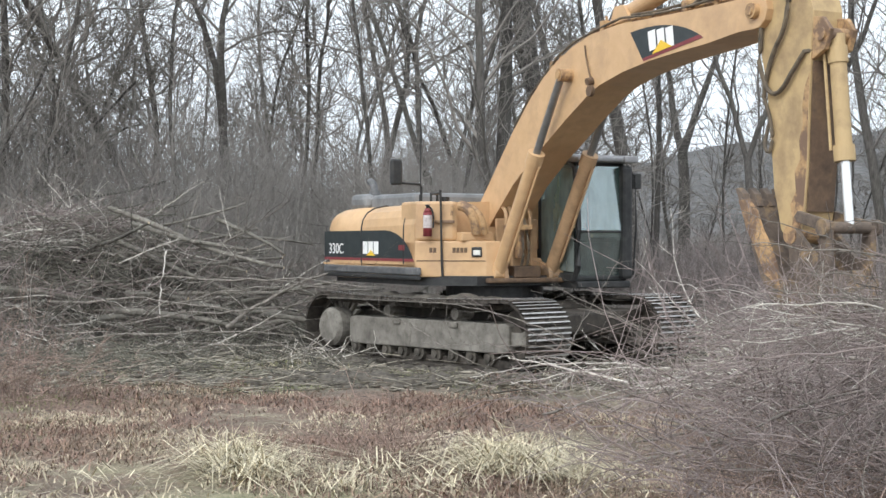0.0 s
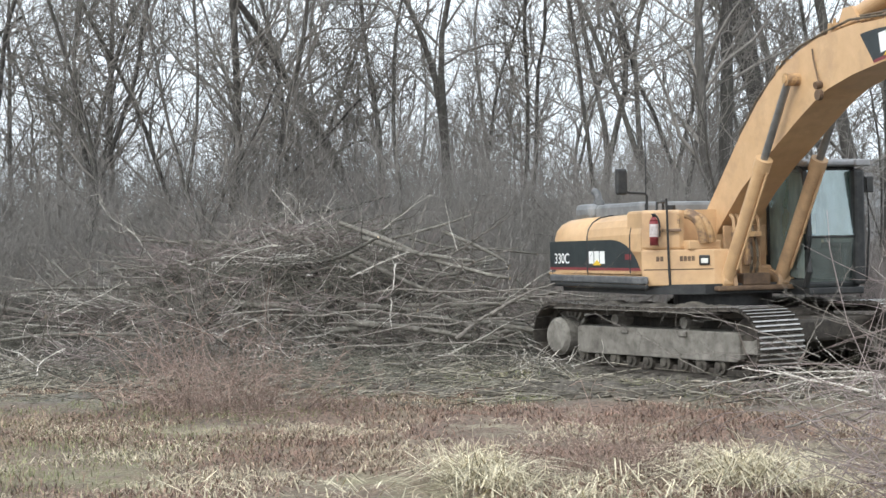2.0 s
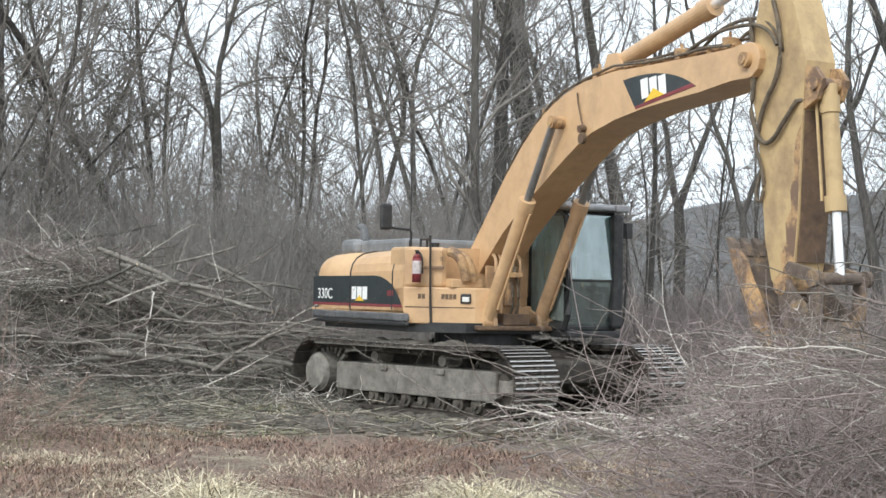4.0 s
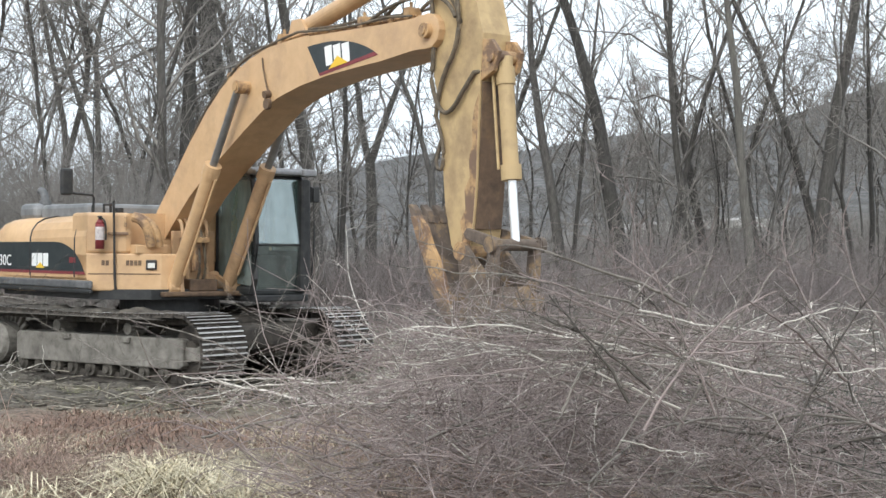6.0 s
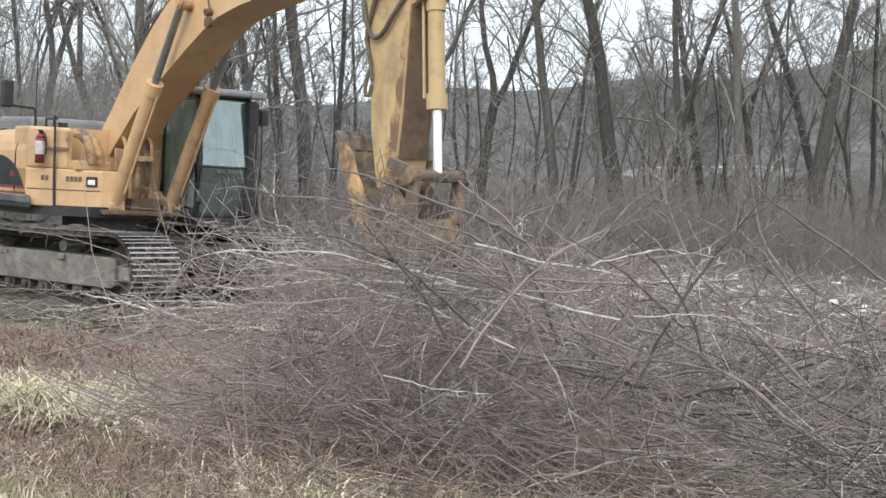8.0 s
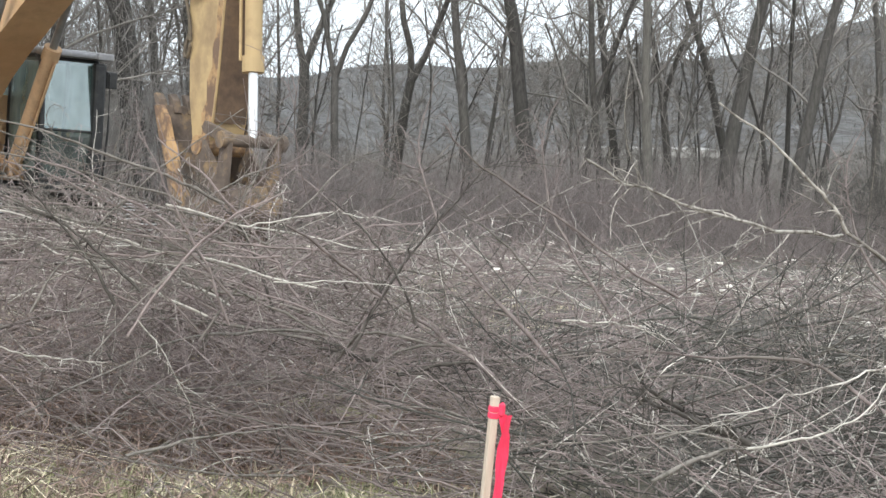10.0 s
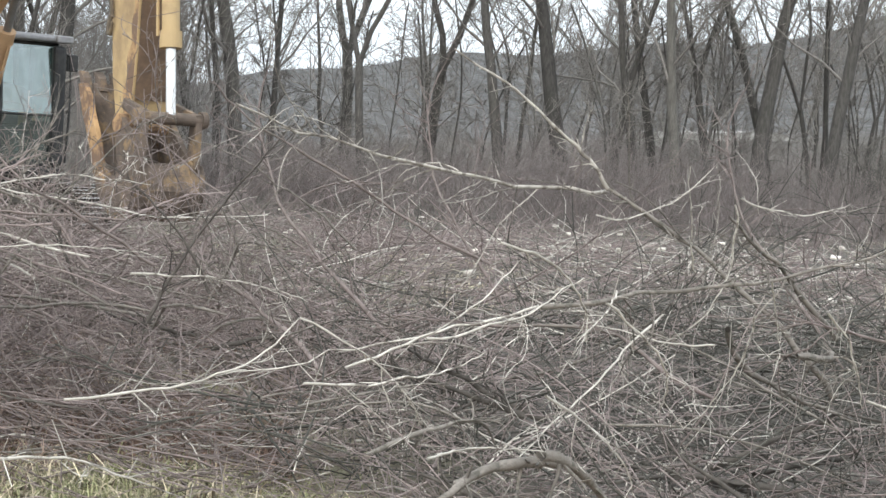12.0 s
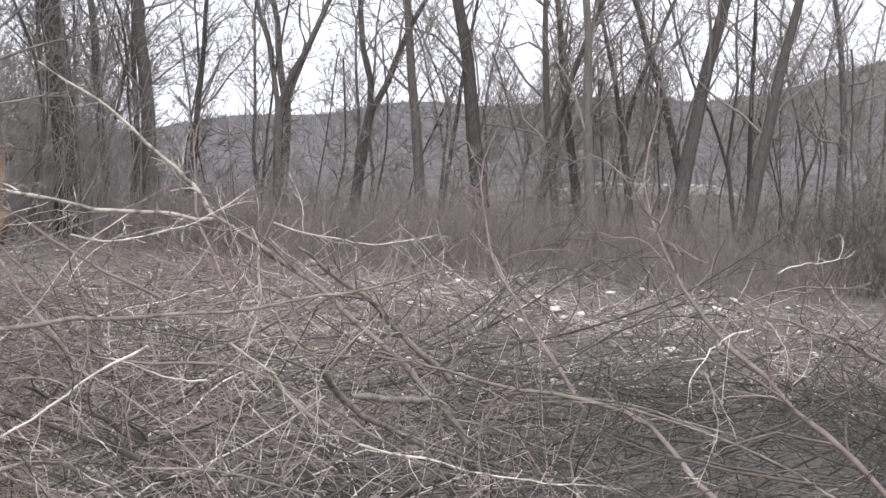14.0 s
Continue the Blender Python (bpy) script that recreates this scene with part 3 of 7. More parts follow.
            row.append(bm.verts.new(HOUSE @ Vector((fx, y * (1 - inset / 1.5), z))))
        rows.append(row)
    for a, b in zip(rows, rows[1:]):
        for i in range(len(plan) - 1):
            bm.faces.new((a[i], a[i + 1], b[i + 1], b[i]))
        bm.faces.new((a[-1], a[0], b[0], b[-1]))
    bm.faces.new(rows[0][::-1])
    bm.faces.new(rows[-1])
    part("counterweight", bm, YELLOW, ex, "rounded yellow counterweight", True)
    # engine side door with a rounded shoulder
    def shoulder(y_out, top, r):
        s = -1 if y_out < 0 else 1
        out = [(y_out, 1.30), (y_out, 1.95)]
        out += [(y_out - s * inset, z) for z, inset in ((2.0, 0.0), (2.12, 0.03), (2.22, 0.10), (2.29, 0.22), (2.325, 0.40))]
        return out + [(0.0, top), (0.0, 1.30)]
    for y_out in (-1.5, 1.5):
        bm = bmesh.new()
        pr = shoulder(y_out, 2.34, 0.3)
        a = [bm.verts.new(HOUSE @ Vector((-1.485, y, z))) for y, z in pr]
        b = [bm.verts.new(HOUSE @ Vector((0.38, y, z + 0.03 * (z > 1.9)))) for y, z in pr]
        for i in range(len(pr)):
            j = (i + 1) % len(pr)
            bm.faces.new((a[i], a[j], b[j], b[i]))
        bm.faces.new(a)
        bm.faces.new(b[::-1])
        part("engine_door", bm, YELLOW, ex)
    bm = bmesh.new()
    box(bm, (-2.95, -1.535, 1.305), (0.55, -1.47, 1.42), HOUSE, 0.025)
    part("side_bumper", bm, HOODGREY, ex, "scuffed dark side bumper rail")
    bm = bmesh.new()
    box(bm, (-2.95, -1.53, 1.235), (0.55, -1.47, 1.302), HOUSE, 0.02)
    part("lower_lip", bm, BLACK, ex, "scuffed black lip under the bumper rail")
    bm = bmesh.new()
    box(bm, (-3.05, -1.50, 1.425), (0.42, -1.49, 1.455), HOUSE)
    part("skirt", bm, YELLOW, ex)
    # dark swoosh with its red hem
    def flat(pts, off, material, name, parent, label=""):
        bm = bmesh.new()
        prism(bm, pts, -1.5 - off, -1.5 - off + 0.003, HOUSE)
        return part(name, bm, material, parent, label)
    sw = [(-2.98, 1.54), (-2.98, 1.95)] + [(-2.9 + 2.3 * i / 8, 1.955) for i in range(1, 9)]
    sw += [(p.x, p.z) for p in bend((-0.6, 0, 1.955), (0.05, 0, 1.93), (0.33, 0, 1.54), 10)[1:]]
    swoosh = flat(sw, 0.006, GREENBLACK, "swoosh_decal", ex, "dark green-black curved decal")
    flat([(-2.98, 1.50), (-2.98, 1.54), (0.33, 1.54), (0.37, 1.50)], 0.006, REDSTRIPE, "red_hem", swoosh)
    text = bpy.data.curves.new("model_number", "FONT")
    text.body, text.size, text.extrude = "330C", 0.235, 0.0015
    holder = bpy.data.objects.new("model_number", text)
    letters = bpy.data.meshes.new_from_object(holder)
    bpy.data.objects.remove(holder)
    letters.transform(HOUSE @ Matrix.Translation((-2.78, -1.512, 1.60)) @ Matrix.Rotation(math.pi / 2, 4, "X") @ Matrix.Diagonal((1.18, 1.0, 1.0, 1.0)))
    part("model_number", letters, WHITE, swoosh, "white model number")
    for x, w in ((-1.42, 0.17), (-1.22, 0.17), (-1.02, 0.17)):
        flat([(x, 1.60), (x, 1.79), (x + w, 1.79), (x + w, 1.60)], 0.011, WHITE, "maker_bar", swoosh, "white bar of lettering")
    flat([(-1.28, 1.575), (-1.12, 1.66), (-0.96, 1.575)], 0.015, DECALYEL, "maker_triangle", swoosh, "yellow triangle")
    flat([(-0.14, 1.66), (-0.14, 1.74), (0.06, 1.74), (0.06, 1.66)], 0.011, REDP, "red_patch", swoosh)
    # seams of the panels
    for x in (-1.495, -2.9):
        flat([(x, 1.30), (x, 2.05), (x + 0.022, 2.05), (x + 0.022, 1.30)], 0.004, BLACK, "panel_seam", ex)
    for x in (-1.495, 0.02):
        bm = bmesh.new()
        pipe(bm, [(x, y, z) for y, z in ((-1.505, 1.46), (-1.505, 1.75), (-1.503, 2.0), (-1.472, 2.125), (-1.402, 2.228), (-1.28, 2.30), (-1.10, 2.335), (-0.9, 2.345))], 0.012, 6, HOUSE)
        part("panel_seam", bm, BLACK, ex)
    # dark hood over the engine
    bm = bmesh.new()
    box(bm, (-2.85, -1.12, 2.28), (-2.2, 1.15, 2.55), HOUSE, 0.09)
    box(bm, (-2.18, -1.05, 2.28), (-0.55, 1.15, 2.52), HOUSE, 0.06)
    part("engine_hood", bm, HOODPALE, ex, "pale grey engine hood")
    bm = bmesh.new()
    rod(bm, (-2.3, -0.92, 2.5), (-2.3, -0.92, 2.6), 0.09, n=18, m=HOUSE)
    pipe(bm, bend((-2.3, -0.92, 2.56), (-2.3, -0.92, 2.74), (-2.42, -0.95, 2.75), 6), 0.06, 12, HOUSE)
    part("exhaust_pipe", bm, HOODGREY, ex, "curved grey exhaust pipe")
    # toolbox and steps at the right front
    bm = bmesh.new()
    prism(bm, [(0.40, -1.5), (0.90, -0.62), (0.95, -0.42), (0.1, -0.42), (0.1, -1.5)], 1.28, 1.795, HOUSE, 0.02, axis="z")
    box(bm, (0.42, -0.95, 1.79), (0.78, -0.44, 1.92), HOUSE, 0.02)
    part("toolbox", bm, YELLOW, ex)
    front = HOUSE @ Matrix.Translation((0.40, -1.5, 0)) @ Matrix.Rotation(math.atan2(0.88, 0.50), 4, "Z")
    bm = bmesh.new()
    box(bm, (0.02, -0.004, 1.505), (1.0, 0.4, 1.52), front)
    part("box_seam", bm, GRIMESHADE, ex)
    bm = bmesh.new()
    prism(bm, [(0.38, -1.48), (0.62, -1.02), (0.62, -0.95), (-0.1, -0.95), (-0.1, -1.48)], 1.795, 2.36, HOUSE, 0.04, axis="z")
    upper = part("fuel_filler_box", bm, YELLOW, ex)
    bm = bmesh.new()
    box(bm, (0.28, -0.012, 2.05), (0.56, 0.012, 2.09), front, 0.008)
    box(bm, (0.50, -0.012, 2.16), (0.54, 0.012, 2.30), front, 0.008)
    part("recessed_handle", bm, YELLOW_WORN, upper)
    bm = bmesh.new()
    pipe(bm, bend((0.66, -0.92, 2.30), (0.86, -0.80, 2.28), (0.80, -0.72, 1.90), 10), 0.075, 10, HOUSE)
    pipe(bm, bend((0.70, -0.80, 2.27), (0.92, -0.70, 2.22), (0.84, -0.62, 1.90), 10), 0.055, 10, HOUSE)
    part("hose_guard", bm, YELLOW_WORN, ex)
    bm = bmesh.new()
    rod(bm, (0.18, -0.075, 1.86), (0.18, -0.075, 2.20), 0.062, n=18, m=front)
    rod(bm, (0.18, -0.075, 2.20), (0.18, -0.075, 2.26), 0.062, 0.03, n=18, m=front)
    tank = part("fire_extinguisher", bm, REDP, ex, "red fire extinguisher strapped to the box", True)
    bm = bmesh.new()
    rod(bm, (0.18, -0.075, 1.98), (0.18, -0.075, 2.16), 0.0645, n=18, m=front)
    part("paper_label", bm, PRINT, tank)
    bm = bmesh.new()
    rod(bm, (0.18, -0.075, 2.26), (0.18, -0.075, 2.31), 0.022, n=10, m=front)
    box(bm, (0.15, -0.13, 2.29), (0.21, -0.03, 2.31), front)
    pipe(bm, bend((0.18, -0.05, 2.28), (0.28, -0.10, 2.3), (0.26, -0.08, 1.98), 8), 0.013, 6, front)
    part("valve", bm, BLACK, tank)
    for x, w in ((0.20, 0.045), (0.255, 0.045), (0.53, 0.045), (0.585, 0.045), (0.64, 0.045), (0.695, 0.045)):
        bm = bmesh.new()
        box(bm, (x, -0.006, 1.63), (x + w, 0.01, 1.70), front)
        part("number_bar", bm, GRIMESHADE, ex, "dark bar of lettering")
    bm = bmesh.new()
    box(bm, (0.80, -0.03, 1.57), (0.95, 0.02, 1.71), front, 0.015)
    lamp = part("work_lamp", bm, BLACK, ex)
    bm = bmesh.new()
    box(bm, (0.825, -0.04, 1.595), (0.925, -0.02, 1.665), front, 0.008)
    part("lens", bm, BRASSY, lamp)
    bm = bmesh.new()
    pipe(bm, [(0.36, -0.05, 2.52), (0.365, -0.03, 2.30), (0.37, -0.03, 2.0), (0.375, -0.03, 1.7), (0.38, -0.03, 1.5), (0.39, -0.02, 1.30)], 0.018, 6, front)
    part("loose_hose", bm, RUBBER, ex)
    # mirror on a bent arm
    bm = bmesh.new()
    pipe(bm, [(0.35, -1.38, 2.36), (0.36, -1.38, 2.56), (0.38, -1.42, 2.60), (0.45, -1.70, 2.61), (0.45, -1.80, 2.64)], 0.017, 8, HOUSE)
    arm_ = part("mirror_arm", bm, BLACK, ex)
    bm = bmesh.new()
    box(bm, (0.42, -1.92, 2.58), (0.50, -1.74, 2.95), HOUSE, 0.035)
    part("mirror", bm, BLACK, arm_)
    bm = bmesh.new()
    pipe(bm, [(0.30, -1.2, 2.35), (0.30, -1.2, 2.47), (0.20, -1.0, 2.49), (0.10, -1.0, 2.47), (0.10, -1.0, 2.35)], 0.02, 8, HOUSE)
    rod(bm, (0.05, -0.85, 2.33), (0.05, -0.85, 2.44), 0.07, n=14, m=HOUSE)
    part("filler_cap", bm, BLACK, ex)
    bm = bmesh.new()
    rod(bm, (0.12, -1.28, 2.34), (0.12, -1.28, 2.46), 0.022, n=10, m=HOUSE)
    pipe(bm, [(0.12, -1.28, 2.44), (0.125, -1.28, 3.2), (0.12, -1.275, 4.05)], 0.008, 6, HOUSE)
    part("whip_antenna", bm, BLACK, ex)
    # machinery between the boom cylinders
    bm = bmesh.new()
    box(bm, (0.0, -0.40, 1.25), (0.75, 0.40, 1.55), HOUSE, 0.04)
    box(bm, (-0.5, -0.42, 1.30), (0.1, 0.45, 2.0), HOUSE, 0.04)
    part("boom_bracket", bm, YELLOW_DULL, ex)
    for y in (-0.36, 0.36):
        bm = bmesh.new()
        prism(bm, [(-0.55, 1.25), (-0.35, 2.15), (-0.12, 2.22), (0.08, 2.05), (0.55, 1.55), (1.02, 1.42), (1.05, 1.22)], y - 0.03, y + 0.03, HOUSE, 0.008)
        part("boom_lug", bm, YELLOW_DULL, ex)
    for k, y in enumerate((-0.24, -0.15, 0.16)):
        bm = bmesh.new()
        pipe(bm, [(0.80, y, 1.36), (0.80, y, 2.10)] + [tuple(p) for p in bend((0.80, y, 2.10), (0.80, y, 2.32), (0.52, y, 2.30), 7)[1:]], 0.028, 8, HOUSE)
        part("hydraulic_pipe", bm, YELLOW_DULL, ex)
    for y in (-0.03, 0.06):
        bm = bmesh.new()
        pipe(bm, bend((0.75, y, 1.35), (1.12, y, 1.55), (0.70, y, 2.25), 10), 0.022, 6, HOUSE)
        part("hydraulic_hose", bm, HOSE, ex)
    bm = bmesh.new()
    box(bm, (0.60, -0.32, 1.42), (0.66, 0.36, 2.12), HOUSE, 0.015)
    part("boom_foot_plate", bm, YELLOW_DULL, ex)
    bm = bmesh.new()
    box(bm, (0.78, -0.22, 1.27), (1.0, 0.22, 1.44), HOUSE, 0.02)
    part("valve_block", bm, GRIMESHADE, ex)
    bm = bmesh.new()
    box(bm, (0.76, -0.27, 1.95), (0.98, 0.10, 2.03), HOUSE, 0.015)
    box(bm, (0.80, -0.10, 1.55), (0.90, 0.0, 1.95), HOUSE, 0.015)
    part("hose_bracket", bm, YELLOW_WORN, ex)
    bm = bmesh.new()
    prism(bm, [(0.72, 1.24), (0.72, 1.62), (0.82, 1.76), (0.96, 1.60), (1.0, 1.24)], 0.52, 0.60, HOUSE, 0.01)
    part("cylinder_guard", bm, YELLOW, ex)
    # cab
    cab = new("cab")
    cab.parent = ex
    cab["label"] = "dark-framed glazed operator's cab"
    y0, y1, x0, x1 = 0.52, 1.43, -0.25, 1.45
    bm = bmesh.new()
    box(bm, (x0, y0, 1.22), (x1 - 0.05, y1, 1.34), HOUSE, 0.03)
    prism(bm, [(x0, 1.3), (x0, 1.75), (0.35, 1.75), (0.55, 1.3)], y0, y0 + 0.03, HOUSE)
    prism(bm, [(x0, 1.3), (x0, 1.85), (1.2, 1.85), (1.38, 1.3)], y1 - 0.03, y1, HOUSE)
    box(bm, (x0, y0, 1.3), (x0 + 0.05, y1, 2.1), HOUSE, 0.02)
    part("cab_shell", bm, DARKGREY, cab)
    bm = bmesh.new()
    for y in (y0 + 0.035, y1 - 0.045):
        pipe(bm, [(x1 - 0.10, y, 1.24), (x1 + 0.01, y, 1.45), (x1 + 0.02, y, 1.95), (x1 - 0.02, y, 2.55), (x1 - 0.08, y, 2.84), (x1 - 0.22, y, 2.94)], 0.045, 8, HOUSE)
        pipe(bm, [(x0 + 0.04, y, 1.3), (x0 + 0.04, y, 2.85), (x0 + 0.14, y, 2.93), (x1 - 0.2, y, 2.94)], 0.045, 8, HOUSE)
        pipe(bm, [(0.42, y, 1.3), (0.42, y, 2.92)], 0.035, 8, HOUSE)
    for z, x in ((2.90, x1 - 0.12), (1.93, x1 + 0.02), (1.27, x1 - 0.08)):
        pipe(bm, [(x, y0 + 0.04, z), (x, y1 - 0.05, z)], 0.035 if z != 1.93 else 0.016, 8, HOUSE)
    box(bm, (x1 - 0.08, y1 - 0.15, 1.25), (x1 + 0.06, y1 + 0.03, 2.88), HOUSE, 0.045)
    part("cab_frame", bm, BLACK, cab)
    # added dark block behind the lower glass, so that pane reads dark
    bm = bmesh.new()
    box(bm, (x1 - 0.42, y0 + 0.08, 1.30), (x1 - 0.16, y1 - 0.14, 1.78), HOUSE, 0.05)
    box(bm, (x1 - 0.34, y0 + 0.10, 1.78), (x1 - 0.22, y0 + 0.40, 1.98), HOUSE, 0.03)
    part("dashboard", bm, RUBBER, cab)
    bm = bmesh.new()
    box(bm, (x0 - 0.02, y0 - 0.01, 2.92), (x1 - 0.03, y1 + 0.02, 3.03), HOUSE, 0.04)
    part("cab_roof", bm, ROOFGREY, cab, "pale grey cab roof")
    bm = bmesh.new()
    box(bm, (x1 - 0.08, y0 + 0.0, 2.93), (x1 + 0.06, y1 - 0.12, 3.0), HOUSE, 0.025)
    part("roof_visor", bm, ROOFGREY, cab)
    bm = bmesh.new()
    box(bm, (x1 - 0.08, y1 - 0.14, 2.92), (x1 + 0.10, y1 + 0.10, 3.02), HOUSE, 0.02)
    part("roof_lamp", bm, ROOFGREY, cab)
    def pane(name, pts, material=GLASS):
        bm = bmesh.new()
        vs = [bm.verts.new(HOUSE @ Vector(p)) for p in pts]
        bm.faces.new(vs)
        o = part(name, bm, material, cab)
        o.visible_shadow = False
        return o
    pane("windshield", [(x1 + 0.02, y0 + 0.06, 1.95), (x1 + 0.02, y1 - 0.10, 1.95), (x1 - 0.09, y1 - 0.12, 2.87), (x1 - 0.09, y0 + 0.08, 2.87)])
    pane("lower_windshield", [(x1 - 0.05, y0 + 0.06, 1.30), (x1 - 0.05, y1 - 0.10, 1.30), (x1 + 0.02, y1 - 0.10, 1.92), (x1 + 0.02, y0 + 0.06, 1.92)])
    pane("side_window", [(0.46, y0 + 0.02, 1.40), (x1 - 0.08, y0 + 0.02, 1.35), (x1 - 0.08, y0 + 0.02, 2.84), (0.46, y0 + 0.02, 2.86)], DUSTSKYGLASS)
    pane("rear_quarter_window", [(x0 + 0.1, y0 + 0.02, 1.80), (0.38, y0 + 0.02, 1.80), (0.38, y0 + 0.02, 2.86), (x0 + 0.1, y0 + 0.02, 2.86)], DUSTSKYGLASS)
    pane("door_window", [(x0 + 0.1, y1 - 0.02, 1.9), (x1 - 0.1, y1 - 0.02, 1.9), (x1 - 0.15, y1 - 0.02, 2.86), (x0 + 0.1, y1 - 0.02, 2.86)])
    pane("rear_window", [(x0 + 0.02, y0 + 0.08, 2.12), (x0 + 0.02, y1 - 0.08, 2.12), (x0 + 0.02, y1 - 0.08, 2.86), (x0 + 0.02, y0 + 0.08, 2.86)])
    bm = bmesh.new()
    box(bm, (0.10, 0.75, 1.55), (0.60, 1.22, 1.72), HOUSE, 0.06)
    box(bm, (0.02, 0.77, 1.66), (0.18, 1.20, 2.35), HOUSE, 0.07)
    box(bm, (0.2, 0.85, 1.30), (0.5, 1.1, 1.58), HOUSE, 0.02)
    for y in (0.66, 1.26):
        box(bm, (0.25, y, 1.40), (0.85, y + 0.10, 1.82), HOUSE, 0.04)
    part("operator_seat", bm, RUBBER, cab)
    bm = bmesh.new()
    pipe(bm, [(x1 - 0.02, y1 + 0.08, 1.30), (x1 + 0.03, y1 + 0.10, 2.0), (x1 - 0.0, y1 + 0.10, 2.75), (x1 - 0.05, y1 + 0.02, 2.80)], 0.016, 8, HOUSE)
    box(bm, (x1 - 0.06, y1 + 0.06, 2.55), (x1 - 0.01, y1 + 0.22, 2.78), HOUSE, 0.015)
    part("cab_mirror", bm, BLACK, cab)
    # boom
    top = [(-0.30, 2.0), (0.0, 2.27), (0.34, 2.60), (1.06, 3.33), (1.53, 3.74), (1.91, 4.02), (2.28, 4.21), (2.64, 4.35), (3.12, 4.46), (3.77, 4.51), (4.44, 4.49), (5.0, 4.48), (5.66, 4.47), (6.1, 4.47), (6.42, 4.50)]
    tip = [(6.42 + 0.2 * math.cos(a), 4.30 + 0.2 * math.sin(a)) for a in (1.1, 0.5, 0.0, -0.6, -1.2, -1.7)]
    low = [(6.12, 4.12), (5.55, 4.05), (5.0, 4.02), (4.44, 3.98), (3.83, 3.90), (3.32, 3.79), (3.05, 3.69), (2.5, 3.41), (2.05, 3.16), (1.6, 2.92), (1.06, 2.58), (0.55, 2.16), (0.22, 1.86), (-0.05, 1.72), (-0.26, 1.80)]
    bm = bmesh.new()
    prism(bm, top + tip + low, -0.29, 0.29, HOUSE, 0.012)
    boom = part("boom", bm, YELLOW, ex, "long bent yellow boom with streaked paint")
    for x, z, w in ((2.62, 3.98, 0.48), (6.42, 4.30, 0.36)):
        bm = bmesh.new()
        rod(bm, (x, -w, z), (x, w, z), 0.085, n=18, m=HOUSE)
        rod(bm, (x, -w - 0.02, z), (x, w + 0.02, z), 0.05, n=14, m=HOUSE)
        part("pivot_pin", bm, YELLOW_WORN, boom)
    def onboom(pts, off, material, name, label=""):
        b = bmesh.new()
        prism(b, pts, -0.29 - off, -0.29 - off + 0.003, HOUSE)
        return part(name, b, material, boom, label)
    bl = [(4.02, 4.37)] + [(p.x, p.z) for p in bend((4.02, 0, 4.37), (4.95, 0, 4.46), (5.50, 0, 4.13), 10)[1:]] + [(4.30, 3.985)]
    onboom(bl, 0.005, GREENBLACK, "boom_decal", "dark decal with white lettering bars")
    onboom([(5.50, 4.13), (5.42, 4.17), (4.29, 4.02), (4.30, 3.985)], 0.008, REDSTRIPE, "boom_decal_hem")
    for x in (4.44, 4.62, 4.80):
        onboom([(x, 4.09), (x - 0.04, 4.33), (x + 0.11, 4.345), (x + 0.14, 4.11)], 0.010, WHITE, "boom_lettering_bar", "white bar of lettering")
    onboom([(4.50, 4.05), (4.68, 4.20), (4.90, 4.10)], 0.014, DECALYEL, "boom_triangle")
    # pipes along the boom's back
    for y in (-0.20, -0.13, 0.13, 0.2):
        bm = bmesh.new()
        pipe(bm, [(a, y, b + 0.05) for a, b in top[2:14]], 0.018, 6, HOUSE)
        part("boom_pipe", bm, YELLOW_WORN, boom)
    for a, b in top[4:14:2]:
        bm = bmesh.new()
        box(bm, (a - 0.04, -0.24, b), (a + 0.04, 0.24, b + 0.08), HOUSE, 0.01)
        part("pipe_clamp", bm, YELLOW_WORN, boom)
    # hoses that ride over the pipes and loop across to the arm
    for y, lift, k in ((-0.27, 0.055, 0), (-0.10, 0.13, 1), (0.06, 0.15, 2)):
        bm = bmesh.new()
        pipe(bm, [(a, y, b + lift + 0.022 * math.sin(2.3 * i + 2 * k)) for i, (a, b) in enumerate(top[3:14])], 0.017, 6, HOUSE)
        part("boom_hose", bm, HOSE, boom, "dusty hydraulic hose")
    for k, (y, z) in enumerate(((-0.24, 4.60), (-0.16, 4.68), (0.16, 4.66))):
        bm = bmesh.new()
        pipe(bm, bend((5.20 + 0.2 * k, y, 4.53), (5.75, y, z + 0.16), (6.35, y, z + 0.10), 8) + bend((6.35, y, z + 0.10), (6.75, y - 0.03, z + 0.06), (6.90, y - 0.05, 4.40 - 0.06 * k), 8)[1:], 0.022, 8, HOUSE)
        part("boom_hose", bm, HOSE, boom, "dusty hydraulic hose")
    for x, z in ((2.10, 4.17), (3.35, 4.55), (5.10, 4.56), (6.0, 4.56)):
        bm = bmesh.new()
        box(bm, (x - 0.05, -0.28, z - 0.08), (x + 0.05, -0.08, z + 0.06), HOUSE, 0.015)
        rod(bm, (x, -0.2, z + 0.02), (x, -0.2, z + 0.12), 0.02, n=8, m=HOUSE)
        part("hose_clamp", bm, YELLOW_WORN, boom)
    bm = bmesh.new()
    pipe(bm, [(3.0, -0.31, 4.33), (3.02, -0.31, 4.2), (3.10, -0.31, 3.98), (3.16, -0.31, 3.84)], 0.012, 6, HOUSE)
    rod(bm, (3.16, -0.30, 3.86), (3.16, -0.38, 3.84), 0.05, n=12, m=HOUSE)
    rod(bm, (3.20, -0.33, 3.72), (3.20, -0.38, 3.72), 0.07, n=12, m=HOUSE)
    part("boom_lamp", bm, GRIMESHADE, boom, "rusty work lamp with its wire")
